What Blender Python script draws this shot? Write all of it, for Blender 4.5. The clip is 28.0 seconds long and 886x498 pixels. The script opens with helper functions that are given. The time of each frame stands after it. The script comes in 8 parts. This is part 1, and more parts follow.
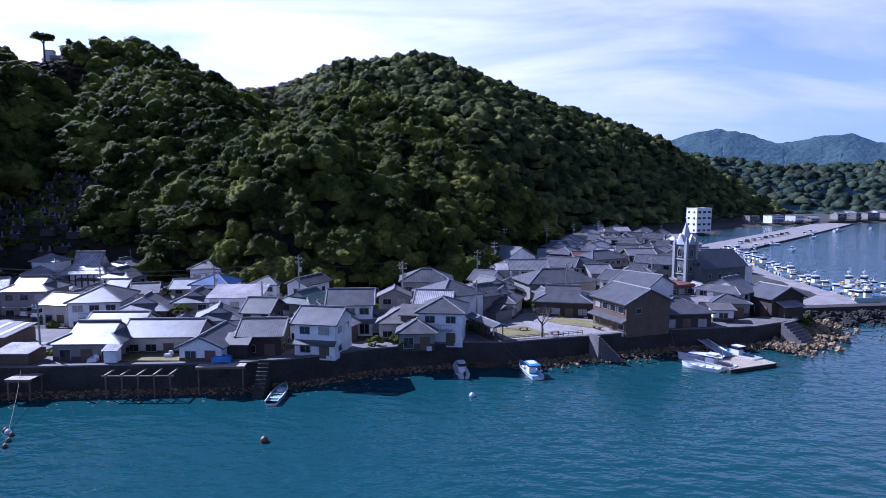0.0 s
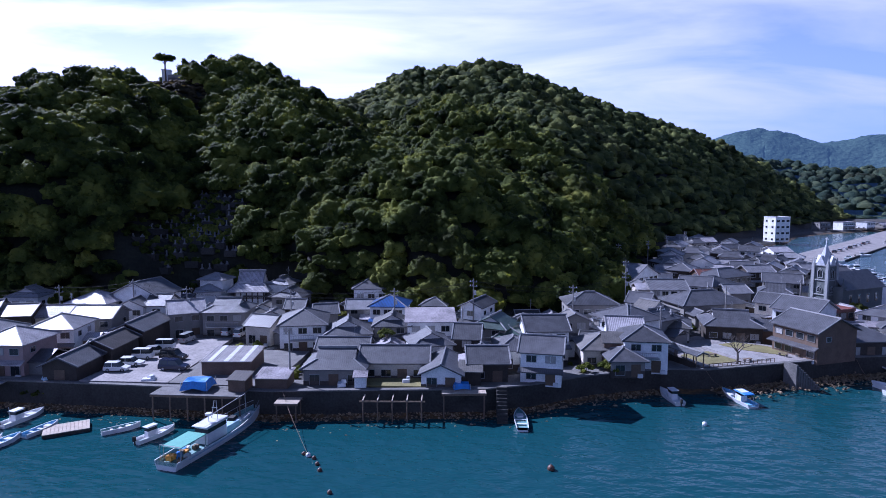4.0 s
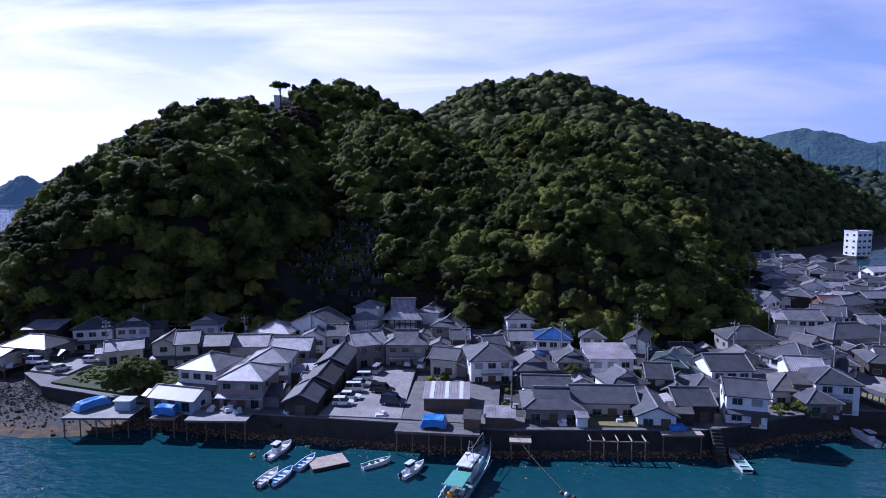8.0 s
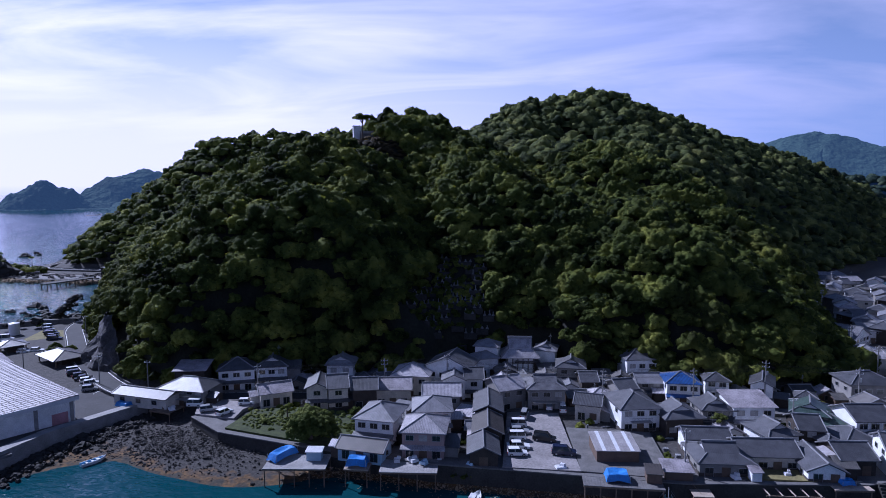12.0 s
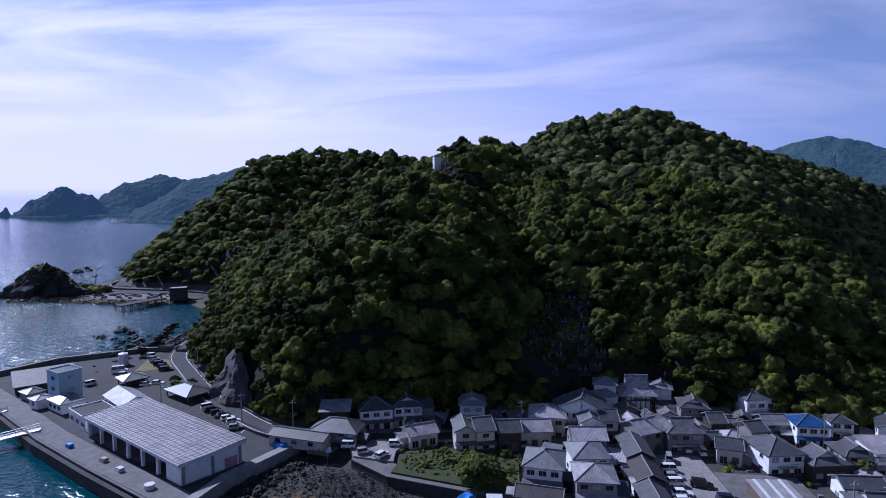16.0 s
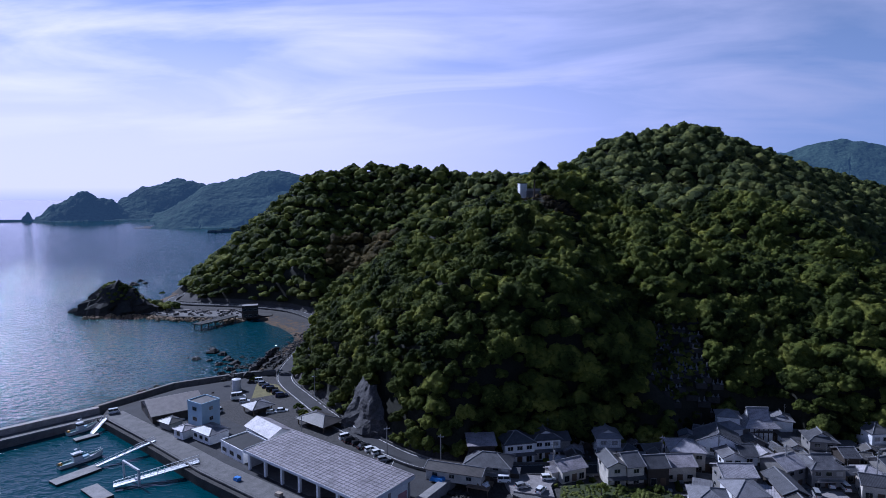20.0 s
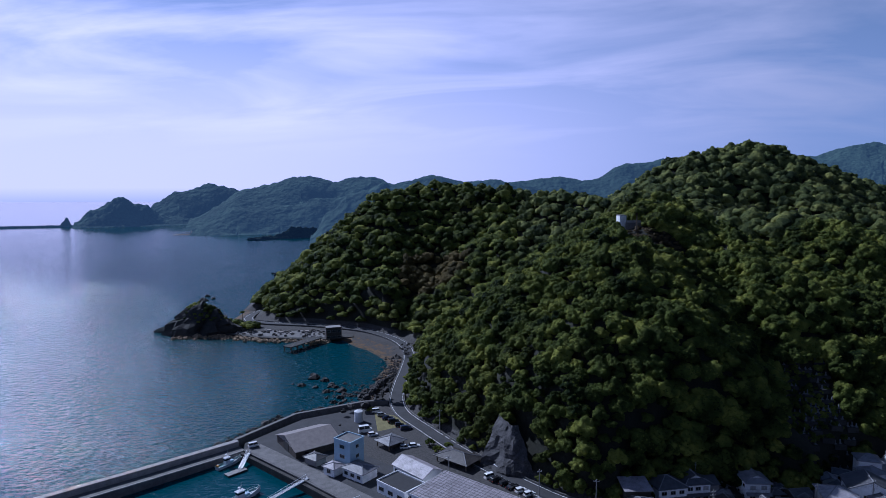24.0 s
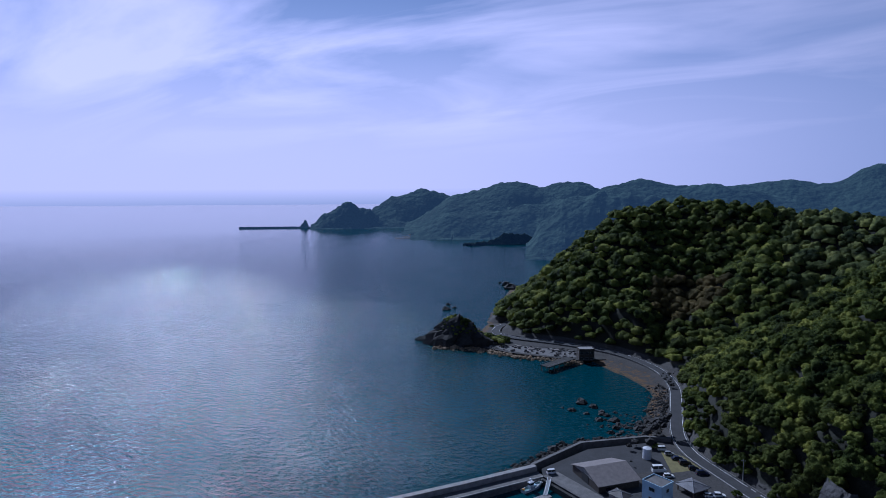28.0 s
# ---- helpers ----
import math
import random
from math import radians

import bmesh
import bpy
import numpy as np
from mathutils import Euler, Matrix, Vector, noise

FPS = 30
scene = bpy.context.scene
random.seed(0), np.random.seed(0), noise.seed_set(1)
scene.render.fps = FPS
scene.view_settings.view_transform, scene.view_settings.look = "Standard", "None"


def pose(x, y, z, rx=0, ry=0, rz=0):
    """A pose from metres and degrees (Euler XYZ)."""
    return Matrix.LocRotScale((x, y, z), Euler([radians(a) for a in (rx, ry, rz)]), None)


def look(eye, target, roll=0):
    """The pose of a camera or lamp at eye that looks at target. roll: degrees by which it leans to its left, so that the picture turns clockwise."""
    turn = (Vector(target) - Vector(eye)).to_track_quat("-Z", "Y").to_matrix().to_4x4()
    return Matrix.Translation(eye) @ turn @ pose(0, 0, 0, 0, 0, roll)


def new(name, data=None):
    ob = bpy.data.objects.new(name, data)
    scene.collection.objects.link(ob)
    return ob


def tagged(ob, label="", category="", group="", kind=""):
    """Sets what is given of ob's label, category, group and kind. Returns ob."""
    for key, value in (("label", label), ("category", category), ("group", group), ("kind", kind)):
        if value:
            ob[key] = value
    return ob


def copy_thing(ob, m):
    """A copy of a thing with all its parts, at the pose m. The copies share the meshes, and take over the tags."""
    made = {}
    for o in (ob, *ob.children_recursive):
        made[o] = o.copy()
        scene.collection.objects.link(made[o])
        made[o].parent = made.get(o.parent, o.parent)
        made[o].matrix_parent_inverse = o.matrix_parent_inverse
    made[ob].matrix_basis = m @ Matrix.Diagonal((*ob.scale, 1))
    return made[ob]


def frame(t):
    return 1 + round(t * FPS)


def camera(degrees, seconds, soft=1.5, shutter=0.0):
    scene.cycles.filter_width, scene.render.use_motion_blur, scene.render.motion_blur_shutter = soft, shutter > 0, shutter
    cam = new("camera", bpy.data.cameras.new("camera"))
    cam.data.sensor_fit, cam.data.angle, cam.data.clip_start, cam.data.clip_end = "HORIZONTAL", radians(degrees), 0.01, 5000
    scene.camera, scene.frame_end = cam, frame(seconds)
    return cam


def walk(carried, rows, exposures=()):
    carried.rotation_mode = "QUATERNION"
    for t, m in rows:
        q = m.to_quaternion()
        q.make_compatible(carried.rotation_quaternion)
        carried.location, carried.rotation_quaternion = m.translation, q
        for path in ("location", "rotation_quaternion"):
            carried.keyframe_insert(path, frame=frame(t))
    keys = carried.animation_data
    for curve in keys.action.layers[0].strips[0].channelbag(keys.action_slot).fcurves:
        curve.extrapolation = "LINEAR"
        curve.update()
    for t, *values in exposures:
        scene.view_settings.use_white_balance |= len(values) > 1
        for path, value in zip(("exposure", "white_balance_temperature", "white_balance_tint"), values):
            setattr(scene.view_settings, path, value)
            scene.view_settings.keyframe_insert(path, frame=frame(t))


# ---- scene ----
cam = camera(71.7, 28.0, soft=0.9)
METRES, EYE, TILT, LEAN, TURN = 260.0, 27.5, -5.51, 0.0, 0.0
ROWS = [
    (0.0, 0.0, 0.0, 0.0, 0.0, 0.0, -0.0),
    (0.5, -0.0135, -0.003, 0.0023, 0.02, -0.02, 0.01),
    (1.0, -0.0274, -0.0059, 0.0047, -0.0, -0.05, 0.02),
    (1.5, -0.0412, -0.009, 0.0072, -0.04, -0.07, 0.03),
    (2.0, -0.0552, -0.012, 0.0097, -0.08, -0.08, 0.04),
    (2.5, -0.0691, -0.0149, 0.0124, -0.07, -0.08, 0.0),
    (3.0, -0.0837, -0.0177, 0.0149, 0.71, -0.08, -0.06),
    (3.5, -0.0981, -0.0203, 0.0176, 1.68, -0.09, -0.15),
    (4.0, -0.1126, -0.0235, 0.0199, 2.56, -0.09, -0.24),
    (4.5, -0.127, -0.0273, 0.0223, 3.37, -0.1, -0.27),
    (6.5, -0.1847, -0.0456, 0.0366, 4.72, -0.15, -0.39),
    (7.0, -0.1987, -0.0507, 0.041, 4.93, -0.15, -0.38),
    (7.5, -0.2127, -0.0559, 0.0457, 5.08, -0.14, -0.39),
    (8.0, -0.2269, -0.0614, 0.0506, 5.2, -0.17, -0.44),
    (8.5, -0.2411, -0.067, 0.0556, 5.28, -0.15, -0.41),
    (9.0, -0.2555, -0.0723, 0.0611, 5.33, -0.16, -0.42),
    (9.5, -0.27, -0.0771, 0.0665, 5.4, -0.17, -0.43),
    (10.0, -0.2844, -0.082, 0.0717, 5.46, -0.15, -0.44),
    (10.5, -0.2989, -0.0868, 0.0771, 5.5, -0.16, -0.45),
    (11.0, -0.3138, -0.0915, 0.0826, 5.51, -0.15, -0.45),
    (11.5, -0.3284, -0.0964, 0.088, 5.56, -0.15, -0.47),
    (12.0, -0.3436, -0.1011, 0.0937, 5.54, -0.18, -0.48),
    (12.5, -0.3582, -0.106, 0.0992, 5.64, -0.16, -0.47),
    (14.5, -0.4201, -0.1252, 0.1219, 5.73, -0.1, -0.49),
    (15.0, -0.4365, -0.1307, 0.1274, 5.75, -0.05, -0.49),
    (15.5, -0.4533, -0.1365, 0.1328, 5.82, -0.06, -0.48),
    (16.0, -0.4704, -0.142, 0.1379, 5.88, -0.06, -0.48),
    (16.5, -0.4875, -0.1477, 0.143, 5.93, -0.07, -0.51),
    (17.0, -0.5043, -0.1534, 0.1477, 6.03, -0.05, -0.48),
    (17.5, -0.5221, -0.1592, 0.1528, 6.06, -0.05, -0.47),
    (18.0, -0.5398, -0.1649, 0.1579, 6.1, -0.05, -0.45),
    (18.5, -0.558, -0.1705, 0.163, 6.1, -0.05, -0.46),
    (19.0, -0.5763, -0.1761, 0.1686, 6.1, -0.06, -0.44),
    (19.5, -0.5944, -0.1815, 0.1746, 6.17, -0.07, -0.45),
    (20.0, -0.6134, -0.1871, 0.1808, 6.2, -0.09, -0.47),
    (20.5, -0.6326, -0.1928, 0.1873, 6.19, -0.09, -0.48),
    (21.0, -0.6519, -0.1981, 0.1939, 6.18, -0.1, -0.49),
    (21.5, -0.6702, -0.2033, 0.2006, 6.16, -0.09, -0.47),
    (23.5, -0.7454, -0.2229, 0.2271, 6.2, -0.09, -0.45),
    (24.0, -0.7649, -0.2284, 0.2344, 7.62, -0.09, -0.56),
    (24.5, -0.7842, -0.234, 0.2409, 10.9, -0.15, -0.89),
    (25.0, -0.8031, -0.2402, 0.2465, 14.57, -0.17, -1.26),
    (25.5, -0.8211, -0.2463, 0.2528, 17.72, -0.25, -1.54),
    (26.0, -0.8379, -0.2533, 0.2583, 19.86, -0.28, -1.69),
    (26.5, -0.8561, -0.262, 0.2645, 21.75, -0.35, -1.81),
    (27.0, -0.8736, -0.2716, 0.2705, 23.22, -0.39, -1.93),
    (27.5, -0.8915, -0.2818, 0.2763, 24.46, -0.42, -1.99),
    (28.0, -0.9092, -0.2926, 0.2827, 25.25, -0.47, -2.01),
]
walk(cam, [(t, pose(0, 0, EYE, TILT, LEAN, TURN) @ pose(METRES * x, METRES * y, METRES * z, 90 + pitch, roll, yaw)) for t, x, y, z, yaw, pitch, roll in ROWS],
     exposures=[(0, 0.76, 4820, 29), (8, 0.35, 4850, 29), (17, -0.12, 4850, 22), (24, -0.3, 4800, 18), (28, -0.58, 4750, 15)])

# ---- light ----
SUN_AZ, SUN_EL = -57.0, 39.5          # degrees from +y towards -x is negative; height over the horizon
sun_dir = Vector((math.sin(radians(SUN_AZ)) * math.cos(radians(SUN_EL)), math.cos(radians(SUN_AZ)) * math.cos(radians(SUN_EL)), math.sin(radians(SUN_EL))))
sun_lamp = bpy.data.lights.new("sun", "SUN")
sun_lamp.energy, sun_lamp.angle, sun_lamp.color = 5.0, radians(0.6), (1.0, 0.95, 0.87)
sun_ob = new("sun", sun_lamp)
sun_ob.matrix_world = look(sun_dir * 400, (0, 0, 0))

world = bpy.data.worlds.new("world")
scene.world = world
world.use_nodes = True


def sky_nodes():
    nt = world.node_tree
    n, l = nt.nodes, nt.links
    n.clear()

    def add(kind, **kw):
        node = n.new(kind)
        for k, v in kw.items():
            node.inputs[k.replace("_", " ")].default_value = v
        return node

    out, bg = n.new("ShaderNodeOutputWorld"), n.new("ShaderNodeBackground")
    bg.inputs["Strength"].default_value = 0.044
    geo = n.new("ShaderNodeTexCoord")
    sep = n.new("ShaderNodeSeparateXYZ")
    l.new(geo.outputs["Generated"], sep.inputs[0])
    lift = n.new("ShaderNodeMath")
    lift.operation = "MAXIMUM"
    lift.inputs[1].default_value = 0.012
    l.new(sep.outputs["Z"], lift.inputs[0])
    comb = n.new("ShaderNodeCombineXYZ")
    l.new(sep.outputs["X"], comb.inputs["X"])
    l.new(sep.outputs["Y"], comb.inputs["Y"])
    l.new(lift.outputs[0], comb.inputs["Z"])
    sky = n.new("ShaderNodeTexSky")
    sky.sky_type = "NISHITA"
    sky.sun_disc = False
    sky.sun_elevation, sky.sun_rotation = radians(SUN_EL), radians(SUN_AZ)
    sky.air_density, sky.dust_density, sky.ozone_density = 1.0, 0.25, 2.0
    l.new(comb.outputs[0], sky.inputs["Vector"])
    # pale haze low over the horizon
    hz = n.new("ShaderNodeMapRange")
    hz.interpolation_type = "SMOOTHERSTEP"
    hz.inputs["From Min"].default_value, hz.inputs["From Max"].default_value = 0.0, 0.56
    hz.inputs["To Min"].default_value, hz.inputs["To Max"].default_value = 0.92, 0.0
    l.new(sep.outputs["Z"], hz.inputs["Value"])
    low = n.new("ShaderNodeMapRange")
    low.inputs["From Min"].default_value, low.inputs["From Max"].default_value = -0.022, 0.004
    l.new(sep.outputs["Z"], low.inputs["Value"])
    hcol = n.new("ShaderNodeMixRGB")
    hcol.inputs["Color1"].default_value = (12.2, 12.9, 17.9, 1)
    l.new(low.outputs[0], hcol.inputs["Fac"])
    # the haze is brightest towards the sun
    dot = n.new("ShaderNodeVectorMath")
    dot.operation = "DOT_PRODUCT"
    dot.inputs[1].default_value = (math.sin(radians(SUN_AZ)), math.cos(radians(SUN_AZ)), 0)
    l.new(geo.outputs["Generated"], dot.inputs[0])
    fwd = n.new("ShaderNodeMapRange")
    fwd.interpolation_type = "SMOOTHSTEP"
    fwd.inputs["From Min"].default_value, fwd.inputs["From Max"].default_value = 0.0, 1.0
    l.new(dot.outputs["Value"], fwd.inputs["Value"])
    side = n.new("ShaderNodeMixRGB")
    # paler at the horizon, bluer between the clouds above
    tint = n.new("ShaderNodeMixRGB")
    tint.inputs["Color1"].default_value, tint.inputs["Color2"].default_value = (22.4, 20.2, 26.2, 1), (13.0, 15.4, 24.5, 1)
    climb = n.new("ShaderNodeMapRange")
    climb.interpolation_type = "SMOOTHSTEP"
    climb.inputs["From Min"].default_value, climb.inputs["From Max"].default_value = 0.06, 0.34
    l.new(sep.outputs["Z"], climb.inputs["Value"])
    l.new(climb.outputs[0], tint.inputs["Fac"])
    l.new(tint.outputs[0], side.inputs["Color2"])
    l.new(fwd.outputs[0], side.inputs["Fac"])
    # clear and deep blue in the half of the sky away from the sun
    away = n.new("ShaderNodeMapRange")
    away.interpolation_type = "SMOOTHSTEP"
    away.inputs["From Min"].default_value, away.inputs["From Max"].default_value = -0.85, -0.05
    l.new(dot.outputs["Value"], away.inputs["Value"])
    blue = n.new("ShaderNodeMixRGB")
    blue.inputs["Color1"].default_value, blue.inputs["Color2"].default_value = (0.7, 1.2, 2.6, 1), (6.6, 8.3, 12.6, 1)
    l.new(away.outputs[0], blue.inputs["Fac"])
    l.new(blue.outputs[0], side.inputs["Color1"])
    l.new(side.outputs[0], hcol.inputs["Color2"])
    haze = n.new("ShaderNodeMixRGB")
    l.new(hcol.outputs[0], haze.inputs["Color2"])
    l.new(hz.outputs[0], haze.inputs["Fac"])
    l.new(sky.outputs[0], haze.inputs["Color1"])
    # thin high cloud, on a flat layer overhead
    den = n.new("ShaderNodeMath")
    den.operation = "ADD"
    den.inputs[1].default_value = 0.22
    l.new(lift.outputs[0], den.inputs[0])
    div = n.new("ShaderNodeVectorMath")
    div.operation = "DIVIDE"
    l.new(comb.outputs[0], div.inputs[0])
    cd = n.new("ShaderNodeCombineXYZ")
    for s in "XYZ":
        l.new(den.outputs[0], cd.inputs[s])
    l.new(cd.outputs[0], div.inputs[1])
    mp = n.new("ShaderNodeMapping")
    mp.inputs["Rotation"].default_value = (0, 0, radians(24))
    mp.inputs["Scale"].default_value = (0.7, 1.6, 0.0)
    mp.inputs["Location"].default_value = (3.3, 1.2, 0)
    l.new(div.outputs[0], mp.inputs["Vector"])
    no = add("ShaderNodeTexNoise", Scale=1.15, Detail=7.0, Roughness=0.52, Distortion=0.75)
    l.new(mp.outputs[0], no.inputs["Vector"])
    ramp = n.new("ShaderNodeMapRange")
    ramp.inputs["From Min"].default_value, ramp.inputs["From Max"].default_value = 0.42, 0.66
    ramp.inputs["To Min"].default_value, ramp.inputs["To Max"].default_value = 0.0, 0.85
    l.new(no.outputs["Fac"], ramp.inputs["Value"])
    # the layer thins overhead, where the line of sight through it is short
    thin = n.new("ShaderNodeMapRange")
    thin.inputs["From Min"].default_value, thin.inputs["From Max"].default_value = 0.36, 0.64
    thin.inputs["To Min"].default_value, thin.inputs["To Max"].default_value = 1.0, 0.0
    l.new(lift.outputs[0], thin.inputs["Value"])
    veil = n.new("ShaderNodeMath")
    veil.operation = "MULTIPLY"
    l.new(ramp.outputs[0], veil.inputs[0])
    rise = n.new("ShaderNodeMapRange")
    rise.interpolation_type = "SMOOTHSTEP"
    rise.inputs["From Min"].default_value, rise.inputs["From Max"].default_value = 0.03, 0.14
    l.new(sep.outputs["Z"], rise.inputs["Value"])
    both = n.new("ShaderNodeMath")
    both.operation = "MULTIPLY"
    l.new(thin.outputs[0], both.inputs[0])
    l.new(rise.outputs[0], both.inputs[1])
    l.new(both.outputs[0], veil.inputs[1])
    cl = n.new("ShaderNodeMixRGB")
    cl.inputs["Color1"].default_value, cl.inputs["Color2"].default_value = (10.5, 10.5, 12.9, 1), (26.4, 23.4, 29.2, 1)
    l.new(fwd.outputs[0], cl.inputs["Fac"])
    mix = n.new("ShaderNodeMixRGB")
    l.new(cl.outputs[0], mix.inputs["Color2"])
    l.new(veil.outputs[0], mix.inputs["Fac"])
    l.new(haze.outputs[0], mix.inputs["Color1"])
    l.new(mix.outputs[0], bg.inputs["Color"])
    l.new(bg.outputs[0], out.inputs["Surface"])


sky_nodes()

# ---- materials ----


def material(name, color, rough=0.7, metal=0.0, vary=0.25, scale=0.6, bump=0.0, bump_scale=6.0, spec=0.5, color2=None, per=""):
    """A surface with variation at two scales; per: 'object' or 'island' shifts each piece."""
    m = bpy.data.materials.new(name)
    m.use_nodes = True
    nt = m.node_tree
    n, l = nt.nodes, nt.links
    b = n["Principled BSDF"]
    b.inputs["Roughness"].default_value, b.inputs["Metallic"].default_value = rough, metal
    b.inputs["Specular IOR Level"].default_value = spec
    tc = n.new("ShaderNodeTexCoord")
    big, fine = n.new("ShaderNodeTexNoise"), n.new("ShaderNodeTexNoise")
    big.inputs["Scale"].default_value, big.inputs["Detail"].default_value = scale, 4
    fine.inputs["Scale"].default_value, fine.inputs["Detail"].default_value = scale * 9, 3
    geo = n.new("ShaderNodeNewGeometry")
    l.new(geo.outputs["Position"], big.inputs["Vector"])
    l.new(geo.outputs["Position"], fine.inputs["Vector"])
    add = n.new("ShaderNodeMath")
    add.operation = "ADD"
    l.new(big.outputs["Fac"], add.inputs[0])
    l.new(fine.outputs["Fac"], add.inputs[1])
    last = add.outputs[0]
    if per:
        src = geo.outputs["Random Per Island"] if per == "island" else n.new("ShaderNodeObjectInfo").outputs["Random"]
        add2 = n.new("ShaderNodeMath")
        add2.operation = "MULTIPLY_ADD"
        l.new(src, add2.inputs[0])
        add2.inputs[1].default_value = 0.5
        l.new(last, add2.inputs[2])
        sub = n.new("ShaderNodeMath")
        sub.operation = "SUBTRACT"
        l.new(add2.outputs[0], sub.inputs[0])
        sub.inputs[1].default_value = 0.25
        last = sub.outputs[0]
    mr = n.new("ShaderNodeMapRange")
    mr.inputs["From Min"].default_value, mr.inputs["From Max"].default_value = 0.65, 1.35
    l.new(last, mr.inputs["Value"])
    mix = n.new("ShaderNodeMixRGB")
    lo = [max(0, c * (1 - vary)) for c in color]
    hi = color2 if color2 else [min(1, c * (1 + vary)) for c in color]
    mix.inputs["Color1"].default_value, mix.inputs["Color2"].default_value = (*lo, 1), (*hi, 1)
    l.new(mr.outputs[0], mix.inputs["Fac"])
    l.new(mix.outputs[0], b.inputs["Base Color"])
    if bump:
        bn = n.new("ShaderNodeTexNoise")
        bn.inputs["Scale"].default_value, bn.inputs["Detail"].default_value = bump_scale, 4
        l.new(geo.outputs["Position"], bn.inputs["Vector"])
        bp = n.new("ShaderNodeBump")
        bp.inputs["Strength"].default_value, bp.inputs["Distance"].default_value = bump, 0.3 / max(0.3, bump_scale)
        l.new(bn.outputs["Fac"], bp.inputs["Height"])
        l.new(bp.outputs[0], b.inputs["Normal"])
    return m


def water_material():
    m = bpy.data.materials.new("sea_water")
    m.use_nodes = True
    n, l = m.node_tree.nodes, m.node_tree.links
    b = n["Principled BSDF"]
    b.inputs["Base Color"].default_value = (0.006, 0.052, 0.075, 1)
    b.inputs["Roughness"].default_value, b.inputs["IOR"].default_value = 0.24, 1.333
    b.inputs["Specular IOR Level"].default_value = 0.15
    geo = n.new("ShaderNodeNewGeometry")
    mp = n.new("ShaderNodeMapping")
    mp.inputs["Rotation"].default_value = (0, 0, radians(25))
    mp.inputs["Scale"].default_value = (0.55, 1.0, 1.0)
    l.new(geo.outputs["Position"], mp.inputs["Vector"])
    a, c = n.new("ShaderNodeTexNoise"), n.new("ShaderNodeTexNoise")
    a.inputs["Scale"].default_value, a.inputs["Detail"].default_value = 0.5, 3
    a.inputs["Roughness"].default_value = 0.5
    c.inputs["Scale"].default_value, c.inputs["Detail"].default_value = 0.035, 3
    l.new(mp.outputs[0], a.inputs["Vector"])
    l.new(geo.outputs["Position"], c.inputs["Vector"])
    bp = n.new("ShaderNodeBump")
    bp.inputs["Distance"].default_value = 2.5
    mr = n.new("ShaderNodeMapRange")
    mr.inputs["From Min"].default_value, mr.inputs["From Max"].default_value = 0.35, 0.65
    mr.inputs["To Min"].default_value, mr.inputs["To Max"].default_value = 0.6, 0.85
    l.new(c.outputs["Fac"], mr.inputs["Value"])
    # calmer in the lee of the village, choppier towards the open sea
    sep = n.new("ShaderNodeSeparateXYZ")
    l.new(geo.outputs["Position"], sep.inputs[0])
    lee = n.new("ShaderNodeMapRange")
    lee.interpolation_type = "SMOOTHSTEP"
    lee.inputs["From Min"].default_value, lee.inputs["From Max"].default_value = -130, -330
    lee.inputs["To Min"].default_value, lee.inputs["To Max"].default_value = 0.24, 1.0
    l.new(sep.outputs["X"], lee.inputs["Value"])
    # still water in the harbour basin
    basin = n.new("ShaderNodeVectorMath")
    basin.operation = "DISTANCE"
    basin.inputs[1].default_value = (-272, 104, 0)
    l.new(geo.outputs["Position"], basin.inputs[0])
    still = n.new("ShaderNodeMapRange")
    still.interpolation_type = "SMOOTHSTEP"
    still.inputs["From Min"].default_value, still.inputs["From Max"].default_value = 30, 62
    still.inputs["To Min"].default_value, still.inputs["To Max"].default_value = 0.3, 1.0
    l.new(basin.outputs["Value"], still.inputs["Value"])
    shelter = n.new("ShaderNodeMath")
    shelter.operation = "MULTIPLY"
    l.new(still.outputs[0], shelter.inputs[0])
    l.new(lee.outputs[0], shelter.inputs[1])
    chop = n.new("ShaderNodeMath")
    chop.operation = "MULTIPLY"
    l.new(mr.outputs[0], chop.inputs[0])
    l.new(shelter.outputs[0], chop.inputs[1])
    # the far sea's haze imitated by a sheen: specular up, waves flattened with distance
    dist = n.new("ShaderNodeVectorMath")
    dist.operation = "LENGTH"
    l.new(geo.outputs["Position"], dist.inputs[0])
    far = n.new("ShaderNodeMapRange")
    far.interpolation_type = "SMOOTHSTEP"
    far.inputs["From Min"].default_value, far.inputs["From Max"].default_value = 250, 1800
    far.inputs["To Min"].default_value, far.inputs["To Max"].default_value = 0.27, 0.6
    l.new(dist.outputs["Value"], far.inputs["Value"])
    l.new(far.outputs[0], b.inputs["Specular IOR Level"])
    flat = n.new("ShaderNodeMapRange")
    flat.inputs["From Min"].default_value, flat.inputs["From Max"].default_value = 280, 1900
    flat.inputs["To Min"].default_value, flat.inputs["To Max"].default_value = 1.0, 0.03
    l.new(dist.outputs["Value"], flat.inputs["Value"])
    hazed_chop = n.new("ShaderNodeMath")
    hazed_chop.operation = "MULTIPLY"
    l.new(chop.outputs[0], hazed_chop.inputs[0])
    l.new(flat.outputs[0], hazed_chop.inputs[1])
    l.new(hazed_chop.outputs[0], bp.inputs["Strength"])
    ro = n.new("ShaderNodeMapRange")
    ro.inputs["To Min"].default_value, ro.inputs["To Max"].default_value = 0.09, 0.1
    l.new(lee.outputs[0], ro.inputs["Value"])
    l.new(ro.outputs[0], b.inputs["Roughness"])
    l.new(a.outputs["Fac"], bp.inputs["Height"])
    l.new(bp.outputs[0], b.inputs["Normal"])
    mix = n.new("ShaderNodeMixRGB")
